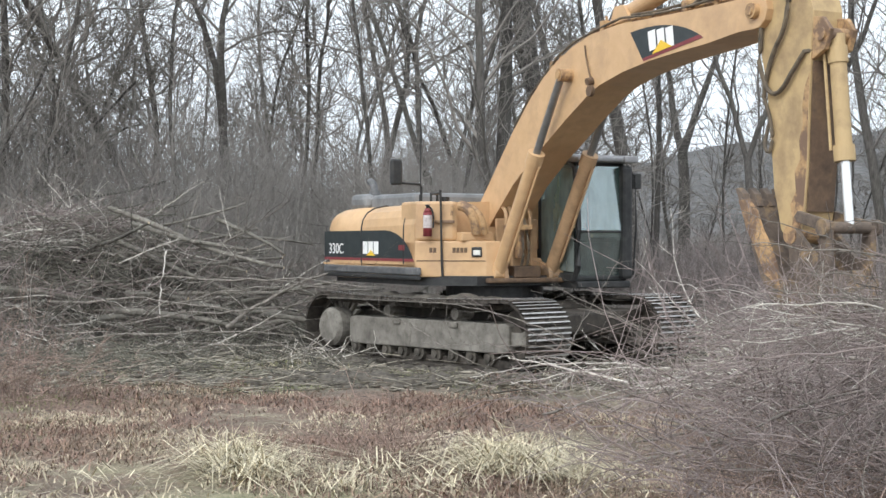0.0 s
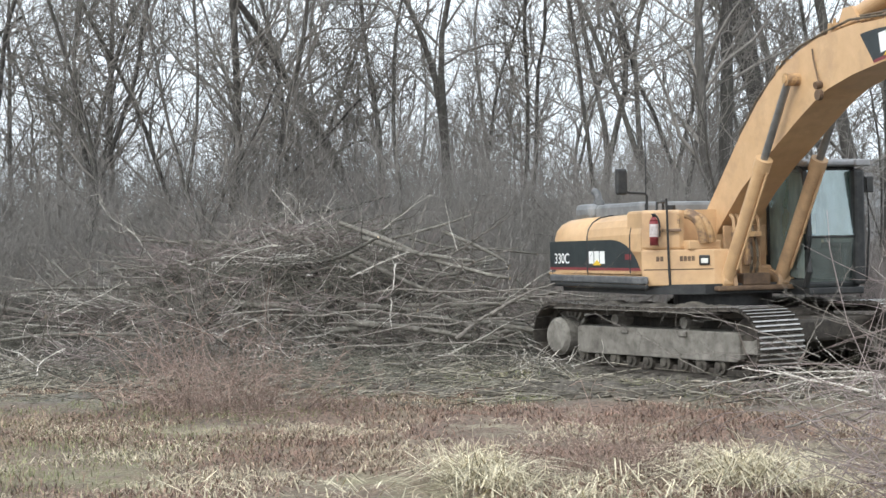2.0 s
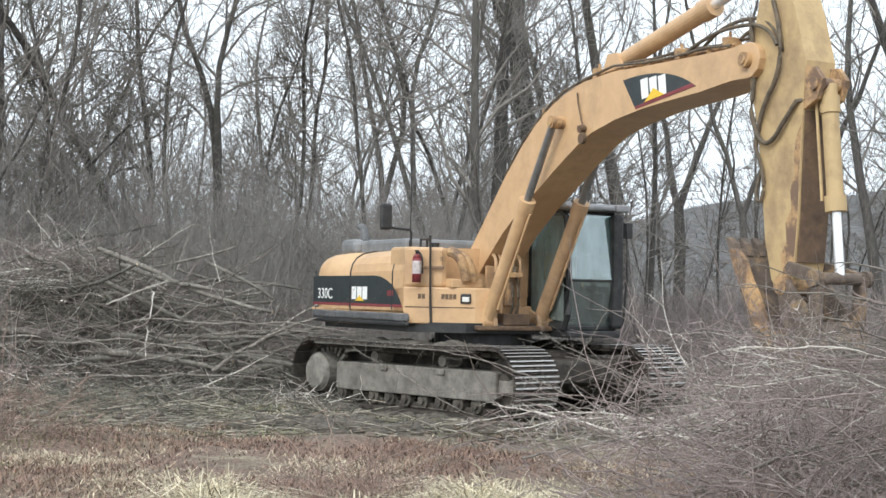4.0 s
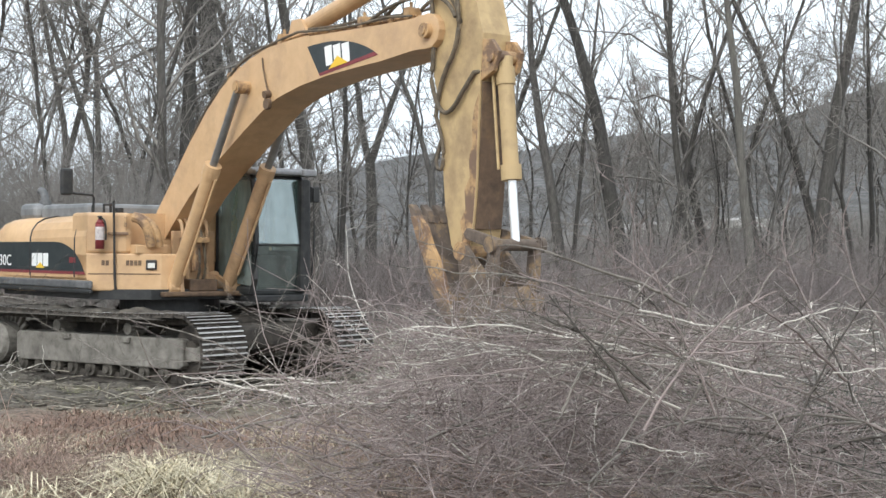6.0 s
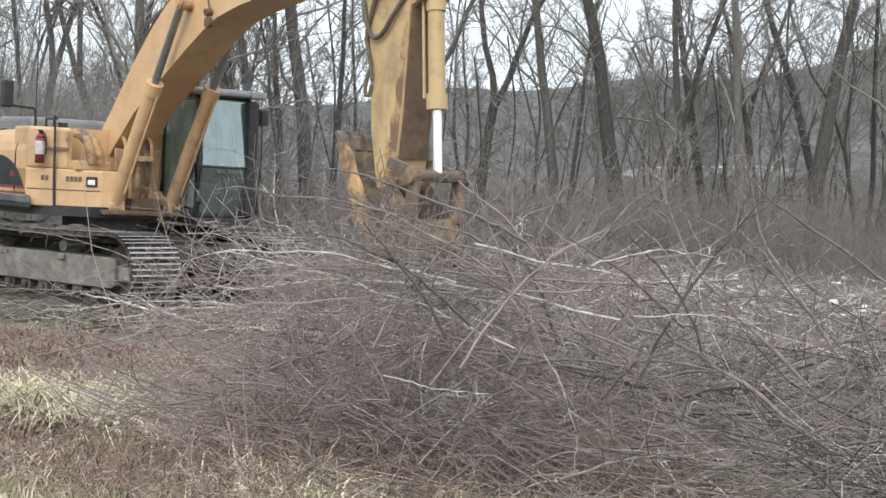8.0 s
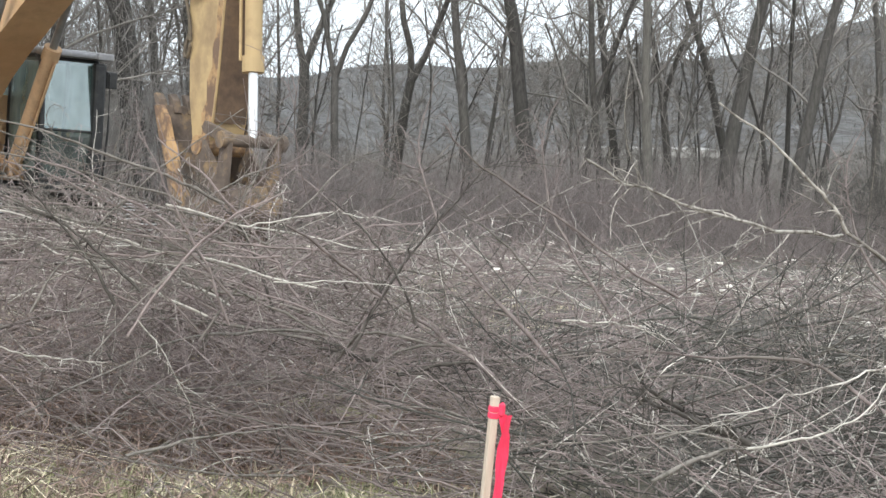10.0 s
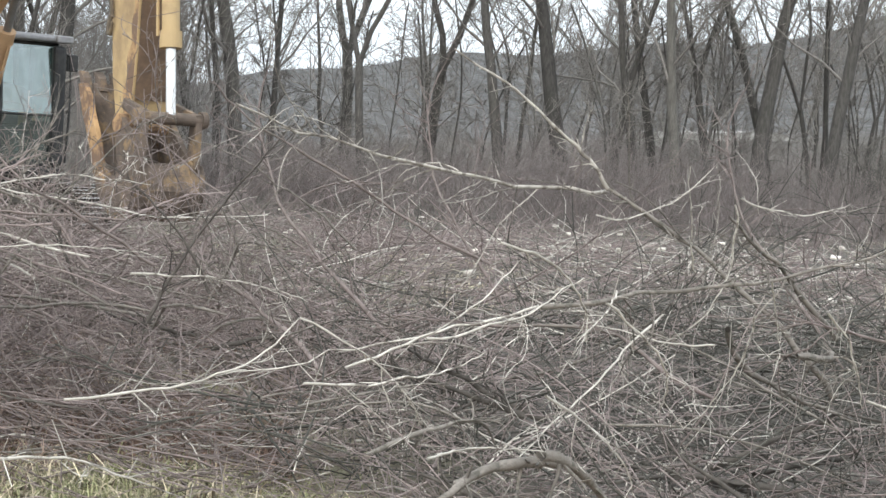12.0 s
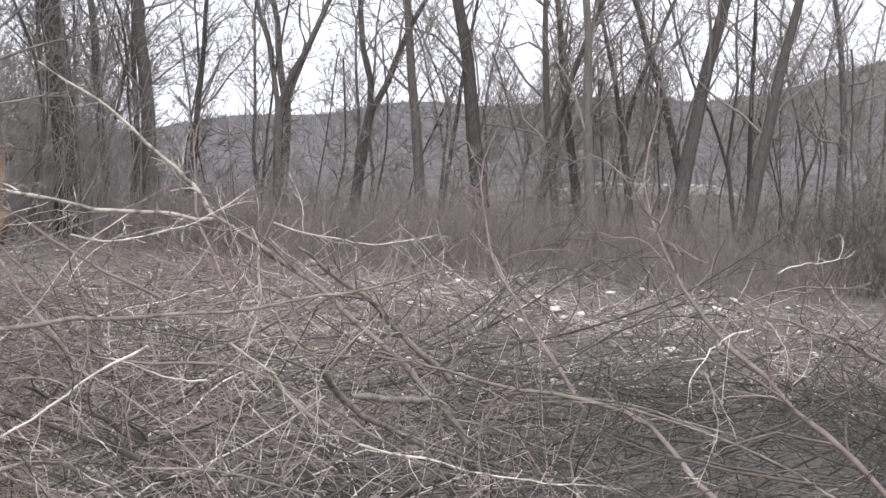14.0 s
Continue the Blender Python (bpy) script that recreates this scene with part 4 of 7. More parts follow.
    # boom cylinders
    for y in (-0.43, 0.43):
        foot, mid, end = Vector((0.90, y, 1.34)), Vector((1.66, y, 2.98)), Vector((2.62, y, 3.98))
        d = (end - foot).normalized()
        mid = foot + d * 1.95
        bm = bmesh.new()
        rod(bm, foot, mid, 0.098, n=20, m=HOUSE)
        rod(bm, mid - d * 0.16, mid + d * 0.02, 0.118, n=20, m=HOUSE)
        rod(bm, foot + Vector((0, -0.10, 0)), foot + Vector((0, 0.10, 0)), 0.11, n=16, m=HOUSE)
        pipe(bm, [foot + d * 0.25 + Vector((0.11, 0.03, -0.05)), foot + d * 1.8 + Vector((0.11, 0.03, -0.05))], 0.02, 6, HOUSE)
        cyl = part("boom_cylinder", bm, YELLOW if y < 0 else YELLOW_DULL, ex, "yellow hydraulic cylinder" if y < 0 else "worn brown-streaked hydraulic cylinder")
        bm = bmesh.new()
        rod(bm, mid, end, 0.052, n=16, m=HOUSE)
        part("piston_rod", bm, ROD, cyl, "chromed piston rod coloured dark for what it reflects")
    # arm cylinder on the boom's back
    a, b, c = Vector((3.55, 0, 4.68)), Vector((5.45, 0, 5.10)), Vector((6.55, 0, 5.34))
    bm = bmesh.new()
    rod(bm, a, b, 0.115, n=20, m=HOUSE)
    rod(bm, b - Vector((0.2, 0, 0.044)), b, 0.135, n=20, m=HOUSE)
    for y in (-0.13, 0.13):
        prism(bm, [(3.3, 4.45), (3.45, 4.78), (3.65, 4.78), (3.9, 4.45)], y - 0.025, y + 0.025, HOUSE)
    cyl = part("arm_cylinder", bm, YELLOW, ex)
    bm = bmesh.new()
    rod(bm, b, c, 0.06, n=16, m=HOUSE)
    part("piston_rod", bm, CHROME, cyl, "bright chromed piston rod")
    # arm
    side = [(6.62, 5.40), (6.45, 4.75), (6.30, 4.35), (6.36, 4.05), (6.52, 3.50), (6.58, 2.9), (6.64, 2.35), (6.74, 1.92), (6.88, 1.76), (7.06, 1.78), (7.12, 2.1), (7.17, 2.6), (7.20, 3.3), (7.22, 3.72), (7.26, 4.2), (7.10, 4.7), (6.82, 5.42)]
    bm = bmesh.new()
    prism(bm, side, -0.20, 0.20, HOUSE, 0.012)
    arm = part("arm", bm, YELLOW_ARM, ex, "scuffed yellow dipper arm with grimy, shade-coloured front")
    # front plate coloured dark for grime and for the shade on this side
    bm = bmesh.new()
    prism(bm, [(7.125, 2.1), (7.175, 2.6), (7.205, 3.3), (7.225, 3.68), (7.245, 3.68), (7.225, 3.3), (7.195, 2.6), (7.145, 2.1)], -0.18, 0.18, HOUSE)
    part("grimy_face", bm, GRIMESHADE, arm)
    bm = bmesh.new()
    prism(bm, [(6.92, 1.86), (7.04, 1.84), (7.10, 2.1), (7.155, 2.6), (7.185, 3.3), (7.20, 3.55), (7.13, 3.42), (7.09, 3.22), (7.10, 3.02), (7.04, 2.86), (7.06, 2.66), (6.97, 2.52), (6.99, 2.32), (6.90, 2.18), (6.94, 2.02)], -0.203, -0.200, HOUSE)
    part("rubbed_patch", bm, YELLOW_WORN, arm, "brown rubbed and rusted paint")
    bm = bmesh.new()
    rod(bm, (7.0, -0.30, 1.86), (7.0, 0.30, 1.86), 0.10, n=18, m=HOUSE)
    part("arm_pin", bm, YELLOW_WORN, arm)
    bm = bmesh.new()
    for y in (-0.16, 0.16):
        prism(bm, [(7.10, 4.15), (7.2, 3.68), (7.42, 3.78), (7.50, 3.98), (7.38, 4.12)], y - 0.03, y + 0.03, HOUSE, 0.008)
    rod(bm, (7.38, -0.22, 3.94), (7.38, 0.22, 3.94), 0.07, n=14, m=HOUSE)
    part("cylinder_lug", bm, YELLOW_WORN, arm)
    bm = bmesh.new()
    pipe(bm, bend((6.75, -0.22, 4.9), (7.05, -0.27, 4.3), (6.80, -0.25, 3.98), 8) + bend((6.80, -0.25, 3.98), (6.55, -0.24, 3.72), (6.50, -0.23, 3.35), 6)[1:], 0.026, 8, HOUSE)
    part("arm_hose", bm, HOSE, arm)
    bm = bmesh.new()
    pipe(bm, bend((6.40, -0.24, 4.75), (6.52, -0.25, 4.2), (6.44, -0.25, 3.75), 8) + bend((6.44, -0.25, 3.75), (6.62, -0.25, 3.12), (6.95, -0.25, 3.55), 10)[1:] + [(7.15, -0.23, 3.78), (7.3, -0.1, 3.80)], 0.026, 8, HOUSE)
    part("arm_hose", bm, HOSE, arm)
    bm = bmesh.new()
    pipe(bm, bend((6.50, -0.23, 3.35), (6.72, -0.24, 2.95), (6.60, -0.23, 2.76), 8) + bend((6.60, -0.23, 2.76), (6.42, -0.23, 2.74), (6.46, -0.1, 3.15), 6)[1:], 0.02, 8, HOUSE)
    part("arm_hose", bm, HOSE, arm)
    # bucket cylinder
    p0, p1, p2 = Vector((7.38, 0, 3.94)), Vector((7.46, 0, 2.62)), Vector((7.58, 0, 1.96))
    p1 = p0 + (p2 - p0) * 0.66
    d = (p2 - p0).normalized()
    bm = bmesh.new()
    rod(bm, p0, p1, 0.088, n=20, m=HOUSE)
    rod(bm, p1 - d * 0.15, p1 + d * 0.015, 0.112, n=20, m=HOUSE)
    rod(bm, p0 + d * 0.12, p0 + d * 0.3, 0.105, n=20, m=HOUSE)
    pipe(bm, [p0 + Vector((-0.1, -0.08, -0.1)), p0 + d * 0.3 + Vector((-0.10, -0.09, 0)), p1 - d * 0.1 + Vector((-0.10, -0.09, 0))], 0.018, 6, HOUSE)
    cyl = part("bucket_cylinder", bm, YELLOW_ARM, ex, "yellow hydraulic cylinder")
    bm = bmesh.new()
    rod(bm, p1, p2, 0.05, n=16, m=HOUSE)
    part("piston_rod", bm, CHROME, cyl, "bright chromed piston rod")
    # linkage
    bm = bmesh.new()
    rod(bm, (7.58, -0.34, 1.93), (7.58, 0.34, 1.93), 0.062, n=18, m=HOUSE)
    rod(bm, (7.58, -0.38, 1.93), (7.58, -0.32, 1.93), 0.085, n=18, m=HOUSE)
    rod(bm, (7.58, 0.32, 1.93), (7.58, 0.38, 1.93), 0.085, n=18, m=HOUSE)
    for y in (-0.25, 0.25):
        prism(bm, [(7.04, 2.05), (7.10, 2.11), (7.58, 2.0), (7.64, 1.93), (7.56, 1.87), (7.09, 1.99)], y - 0.03, y + 0.03, HOUSE, 0.01)
    for y in (-0.36, 0.36):
        prism(bm, [(7.50, 1.98), (7.64, 1.98), (7.62, 1.45), (7.54, 1.34), (7.44, 1.42)], 0.8 * y - 0.035, 0.8 * y + 0.035, HOUSE, 0.01)
    part("bucket_link", bm, RUST, ex, "rusty bucket linkage")
    # bucket: a curved shell between two cheeks
    shell = [(6.30, 2.26), (6.40, 2.0), (6.52, 1.70), (6.66, 1.40), (6.84, 1.14), (7.04, 0.97), (7.26, 0.90), (7.44, 0.94), (7.56, 1.06), (7.62, 1.22), (7.60, 1.38), (7.54, 1.48)]
    bucket = new("bucket")
    bucket.parent = ex
    bucket["label"] = "worn rusty digging bucket curled inwards"
    bm = bmesh.new()
    inner = []
    for i, (x, z) in enumerate(shell):
        cx, cz = 7.15 - x, 1.55 - z
        l = math.hypot(cx, cz)
        inner.append((x + 0.035 * cx / l, z + 0.035 * cz / l))
    prism(bm, shell + inner[::-1], -0.38, 0.38, HOUSE, 0.004)
    part("shell", bm, RUST, bucket)
    for y in (-0.38, 0.38):
        bm = bmesh.new()
        prism(bm, shell + [(7.4, 1.40), (7.10, 1.30), (6.86, 1.52), (6.54, 2.16)], y - 0.018, y + 0.018, HOUSE, 0.004)
        part("cheek", bm, RUST, bucket)
        bm = bmesh.new()
        s = 0.03 if y > 0 else -0.03
        prism(bm, [(6.30, 2.24), (6.44, 2.25), (6.58, 2.12), (6.66, 1.93), (6.78, 1.78), (6.90, 1.55), (6.98, 1.28), (6.84, 1.40), (6.74, 1.44), (6.56, 1.76), (6.44, 1.92)], min(y, y + s) - 0.012, max(y, y + s) + 0.012, HOUSE, 0.006)
        part("side_cutter", bm, YELLOW_WORN, bucket, "chipped yellow side cutter")
        bm = bmesh.new()
        prism(bm, [(6.94, 1.94), (7.08, 1.92), (7.36, 1.66), (7.60, 1.50), (7.62, 1.30), (7.3, 1.22), (7.0, 1.5)], 0.26 * y / 0.38 - 0.03, 0.26 * y / 0.38 + 0.03, HOUSE, 0.008)
        part("hinge_ear", bm, RUST, bucket)
    for k in range(5):
        y = -0.33 + 0.165 * k
        bm = bmesh.new()
        prism(bm, [(6.29, 2.16), (6.25, 2.27), (6.19, 2.37), (6.23, 2.38), (6.32, 2.31), (6.37, 2.18)], y - 0.045, y + 0.045, HOUSE, 0.006)
        part("tooth", bm, RUST, bucket)
    return ex


build_excavator()

# ---- the wood ----
def tree_meshes(seed, height, radius, lean=(0.0, 0.0), clear=0.22, limbs=15, spread=0.55, sub=6, twig=5, forked=False, sway=0.075):
    """Trunk and crown of one bare tree standing at the origin."""
    rng = np.random.default_rng(seed)
    trunk, crown = Tubes(), Tubes()

    def stem(start, d, length, r0, r1, k, jit, sides):
        p = wander(rng, start, d, length, k, jit, 0.0, 0.012)
        r = np.linspace(r0, r1, k + 1)
        return p, r

    d0 = np.array([lean[0], lean[1], 1.0])
    leaders = []
    if forked:
        p, r = stem((0, 0, -0.3), d0, height * 0.3, radius, radius * 0.8, 5, 0.02, 9)
        r[0] *= 1.35
        trunk.add(p, r, 9)
        for s in (-1, 1):
            d = d0 + np.array([s * rng.uniform(0.15, 0.3), rng.normal(0, 0.1), 0])
            q, rr = stem(p[-1] - np.array([0, 0, 0.15]), d, height * 0.7, radius * 0.62, 0.03, 10, 0.11, 7)
            trunk.add(q, rr, 7)
            leaders.append((q, rr))
    else:
        p, r = stem((0, 0, -0.3), d0, height, radius, 0.035, 14, sway, 9)
        r[0] *= 1.35
        trunk.add(p, r, 9)
        leaders.append((p, r))
    n_each = max(4, limbs // len(leaders))
    for p, r in leaders:
        z0 = p[0][2]
        for i in range(n_each):
            h = clear + (1 - clear) * (i + rng.uniform(0, 1)) / n_each if not forked else (0.12 + 0.88 * (i + rng.uniform(0, 1)) / n_each)
            f = h * (len(p) - 1)
            j = min(int(f), len(p) - 2)
            at = p[j] + (p[j + 1] - p[j]) * (f - j)
            rb = (r[j] + (r[j + 1] - r[j]) * (f - j))
            a = rng.uniform(0, 2 * np.pi)
            up = rng.uniform(0.55, 1.3)
            d = np.array([np.cos(a) * spread * 1.6, np.sin(a) * spread * 1.6, up])
            length = height * rng.uniform(0.16, 0.34) * (1.15 - 0.6 * h)
            q = wander(rng, at, d, length, 5, 0.2, 0.05, 0.08)
            qr = np.linspace(min(rb * 0.5, 0.012 + length * 0.008), 0.007, 6)
            crown.add(q, qr, 4)
            for s in range(sub):
                g = rng.uniform(0.2, 1.0) * 5
                jj = min(int(g), 4)
                st = q[jj] + (q[jj + 1] - q[jj]) * (g - jj)
                dd = (q[jj + 1] - q[jj]) / (np.linalg.norm(q[jj + 1] - q[jj])) + rng.normal(0, 0.55, 3) + np.array([0, 0, 0.18])
                sl = length * rng.uniform(0.22, 0.5)
                w = wander(rng, st, dd, sl, 2, 0.25, 0.03, 0.1)
                crown.add(w, np.linspace(0.014, 0.0075, 3), 3)
                for _ in range(twig):
                    t = rng.uniform(0.25, 1.0) * 2
                    kk = min(int(t), 1)
                    s2 = w[kk] + (w[kk + 1] - w[kk]) * (t - kk)
                    d2 = (w[kk + 1] - w[kk]) / np.linalg.norm(w[kk + 1] - w[kk]) + rng.normal(0, 0.6, 3) + np.array([0, 0, 0.15])
                    d2 /= np.linalg.norm(d2)
                    crown.add([s2, s2 + d2 * sl * rng.uniform(0.3, 0.7)], (0.0068, 0.004), 3)
    return trunk.mesh("trunk", True), crown.mesh("crown")


def add_tree(trunk_me, crown_me, m, label, group, bark=None):
    root = thing("tree", label, "tree", group, at=m)
    for nm, me in (("trunk", trunk_me), ("crown", crown_me)):
        o = new(nm, me)
        o.parent = root
    return root


def tree_kind(bark, twigs, **kw):
    a, b = tree_meshes(**kw)
    a.materials.append(bark)
    b.materials.append(twigs)
    return a, b


# trees with a place and a lean of their own: x, y, lean, radius, pale
STAND = [(4.9, 30, -0.01, 0.12, 0), (9.2, 62, -0.03, 0.36, 2), (8.0, 26.4, -0.10, 0.15, 2), (11.1, 36.5, 0.05, 0.23, 2), (13.4, 31, -0.22, 0.23, 0), (15.4, 29.6, -0.21, 0.33, 0), (14.2, 34, 0.02, 0.10, 0), (18.0, 30, -0.22, 0.17, 0),
         (17.2, 30.5, 0.07, 0.15, 0), (19.7, 33, -0.16, 0.20, 0), (17.2, 22, -0.12, 0.18, 1), (21.3, 32, -0.12, 0.17, 2), (22.9, 29, -0.28, 0.19, 0)]
STAND += [(21.1, 26, -0.01, 0.30, 0), (26.1, 34, -0.13, 0.11, 2), (25.1, 31, -0.05, 0.12, 0), (22.8, 25, 0.19, 0.25, 0), (28.5, 30, -0.13, 0.19, 0), (31.5, 28, 0.05, 0.22, 2), (1.7, 24, -0.10, 0.42, 2), (2.6, 28, -0.11, 0.18, 0), (4.0, 26, -0.08, 0.27, 0), (3.2, 31, -0.05, 0.12, 0)]
THICKET = [(-0.2, 15, 0.06, 0.33, 0), (-7.8, 18, 0.04, 0.24, 0), (-9.4, 17, 0.03, 0.24, 0), (-7.0, 20, 0.12, 0.11, 0), (-1.1, 16, -0.22, 0.18, 0), (-4.1, 21, 0.05, 0.22, 2), (-6.1, 24, -0.05, 0.13, 0), (-1.9, 23, 0.03, 0.17, 2), (-17.7, 16, -0.02, 0.16, 0),
           (-13.6, 10.5, 0.58, 0.085, 0), (-11.6, 11, -0.25, 0.10, 0), (-11.0, 12, 0.07, 0.10, 0), (-12.9, 12, 0.33, 0.075, 0), (-20.0, 15, -0.03, 0.18, 0), (-16.6, 13, 0.10, 0.09, 0), (-14.8, 17, -0.06, 0.12, 0), (-12.4, 19, 0.10, 0.12, 0)]


def build_stand():
    for i, (x, y, lean, r, kind) in enumerate(STAND + THICKET):
        left = i >= len(STAND)
        me = tree_kind(BARKPALE if kind == 1 else BARK, TWIG, seed=100 + i, height=7.5 if abs(lean) > 0.3 else 9 + 22 * r + (4 if not left else 2), radius=r * (0.68 if left else 1.0), lean=(lean, 0.02 * ((i % 3) - 1)), clear=0.22 if left else 0.24, sway=0.075 if left else 0.04,
                       limbs=30 if left else 25, spread=0.55 if left else 0.5, sub=8 if left else 6, twig=6 if left else 5, forked=kind == 2 or (left and i % 3 == 0) or abs(lean) > 0.3)
        label = "bare tree with pale grey trunk at the edge of the clearing" if kind == 1 else ("bare forked tree with dark grey bark" if kind == 2 else ("leaning bare tree with dark grey bark" if abs(lean) > 0.15 else "tall bare tree with dark grey bark"))
        add_tree(*me, pose(x, y, float(ground_z(x, y))), label, "trees of the wood")


build_stand()


def build_wood():
    kinds = [tree_kind(BARK, TWIG, seed=500 + i, height=h, radius=r, lean=(l, 0.03), clear=0.08, limbs=n, spread=s, sub=7, twig=6, forked=f)
             for i, (h, r, l, n, s, f) in enumerate(((12, 0.075, 0.06, 28, 0.5, False), (13, 0.10, -0.06, 28, 0.5, True), (10, 0.06, 0.12, 24, 0.45, False), (14, 0.12, 0.0, 28, 0.5, False), (9, 0.055, -0.14, 24, 0.55, True), (8, 0.035, 0.08, 18, 0.5, False), (9, 0.042, -0.1, 18, 0.45, False), (7, 0.03, 0.2, 16, 0.5, False)))]
    rng = np.random.default_rng(7)
    done = 0
    spots = []
    while done < 136:
        if done < 58:
            x, y = rng.uniform(-36, 5), rng.uniform(11, 55)
        elif done < 102:
            x, y = rng.uniform(6, 55), rng.uniform(38, 80)
        else:
            x, y = rng.uniform(3, 34), rng.uniform(24, 46)
        if -6 < x < 6 and y < 36 and rng.uniform() < 0.6:
            continue
        if 0.03 < (x - 4) / (y + 21) < 0.19 and rng.uniform() < 0.72:
            continue
        if any((x - a) ** 2 + (y - b) ** 2 < 1.2 for a, b in spots):
            continue
        spots.append((x, y))
        me = kinds[int(rng.integers(5)) if done < 102 else 5 + int(rng.integers(3))]
        s = rng.uniform(0.8, 1.15)
        m = pose(x, y, float(ground_z(x, y)), 0, 0, rng.uniform(0, 360)) @ Matrix.Scale(s, 4)
        add_tree(*me, m, "slender bare tree deep in the winter wood", "trees of the wood")
        done += 1


build_wood()


def scatter(clump_v, clump_f, spots, rng, lo=0.7, hi=1.3):
    """One mesh out of many turned and scaled copies of a small clump."""
    vs, fs, k = [], [], 0
    for x, y, z in spots:
        a, s = rng.uniform(0, 2 * np.pi), rng.uniform(lo, hi)
        c, d = np.cos(a) * s, np.sin(a) * s
        v = np.stack([clump_v[:, 0] * c - clump_v[:, 1] * d + x, clump_v[:, 0] * d + clump_v[:, 1] * c + y, clump_v[:, 2] * s * rng.uniform(0.8, 1.2) + z], -1)
        vs.append(v)
        fs.append(clump_f + k)
        k += len(v)
    return np.concatenate(vs), np.concatenate(fs)


def shrub_clump(seed, stems, height, spread, width, r=0.007, twigs=4, lean=0.3, k=3):
    rng = np.random.default_rng(seed)
    t = Tubes()
    for _ in range(stems):
        a, q = rng.uniform(0, 2 * np.pi), rng.uniform(0, 1) ** 0.5 * width
        h = height * rng.uniform(0.45, 1.0)
        d = (rng.normal(0, lean), rng.normal(0, lean), 1)
        p = wander(rng, (q * np.cos(a), q * np.sin(a), -0.05), d, h, k, 0.16, -0.02)
        t.add(p, np.linspace(r, r * 0.45, k + 1), 3)
        for _ in range(twigs):
            f = rng.uniform(0.25, 1) * k
            j = min(int(f), k - 1)
            s = p[j] + (p[j + 1] - p[j]) * (f - j)
            t.add(wander(rng, s, (rng.normal(0, spread), rng.normal(0, spread), 0.7), h * rng.uniform(0.15, 0.4), 1, 0.2), (r * 0.55, r * 0.3), 3)
    return np.concatenate(t.v), np.concatenate(t.f)


def build_undergrowth():
    rng = np.random.default_rng(21)
    v, f = shrub_clump(3, 60, 4.0, 0.7, 1.7, 0.0064, 5, 0.3, 2)
    spots = []
    for _ in range(205):
        x, y = rng.uniform(-27, 0), rng.uniform(9, 19)
        spots.append((x, y, float(ground_z(x, y))))
    w, g = scatter(v, f, spots, rng)
    v, f = shrub_clump(6, 38, 5.6, 0.7, 2.0, 0.013, 5, 0.2)
    deep = []
    for _ in range(150):
        x, y = rng.uniform(-42, 2), rng.uniform(18, 44)
        deep.append((x, y, float(ground_z(x, y))))
    u, h = scatter(v, f, deep, rng)
    tagged(part("deep_undergrowth", quads("deep_undergrowth", u, h), GREYHAZE), "grey saplings and undergrowth deep in the wood", "undergrowth", kind="stuff")
    tagged(part("tall_undergrowth", quads("tall_undergrowth", w, g), GREYHAZE), "tall leafless undergrowth filling the wood's edge", "undergrowth", kind="stuff")
    v, f = shrub_clump(5, 33, 1.9, 0.8, 1.5, 0.0085, 3, 0.4)
    spots = []
    for i in range(130):
        x, y = rng.uniform(1, 36), rng.uniform(24, 36)
        if i > 50:
            x, y = rng.uniform(4, 50), rng.uniform(32, 62)
        spots.append((x, y, float(ground_z(x, y))))
    for _ in range(70):
        x, y = rng.uniform(4, 66), rng.uniform(60, 97)
        spots.append((x, y, float(ground_z(x, y))))
    w, g = scatter(v, f, spots, rng)
    tagged(part("undergrowth", quads("undergrowth", w, g), TWIG), "dense leafless undergrowth between the tree trunks", "undergrowth", kind="stuff")
    v, f = shrub_clump(4, 34, 1.2, 0.9, 1.4, 0.005, 3, 0.5)
    spots = []
    for _ in range(60):
        x, y = rng.uniform(-20, 1), rng.uniform(7, 14)
        spots.append((x, y, float(ground_z(x, y))))
    for _ in range(40):
        x, y = rng.uniform(4.5, 24), rng.uniform(-3, 9)
        spots.append((x, y, float(ground_z(x, y)) - rng.uniform(0.4, 0.8)))
    w, g = scatter(v, f, spots, rng)
    tagged(part("low_brush", quads("low_brush", w, g), TWIGRED), "low reddish-brown brush along the wood's edge", "brush", kind="stuff")
    v, f = shrub_clump(8, 62, 2.5, 0.9, 2.0, 0.0062, 5, 0.35, 2)
    spots = []
    for i in range(150):
        x, y = rng.uniform(3, 33), 12 + 15 * rng.uniform(0, 1) ** 0.8
        spots.append((x, y, float(ground_z(x, y)) - 0.1 - (0.9 if y < 15 else 0.0)))
    w, g = scatter(v, f, spots, rng, 0.55, 1.25)
    tagged(part("brush_thicket", quads("brush_thicket", w, g), HAZETWIG), "dense fine reddish-grey brush before the tree trunks", "brush", kind="stuff")
    spots = []
    for _ in range(18):
        x, y = rng.uniform(22.5, 32), rng.uniform(13, 23)
        spots.append((x, y, float(ground_z(x, y)) - 0.1))
    w, g = scatter(v, f, spots, rng, 1.0, 1.7)
    tagged(part("olive_thicket", quads("olive_thicket", w, g), OLIVETWIG), "taller dark olive brush at the wood's edge", "brush", kind="stuff")


build_undergrowth()


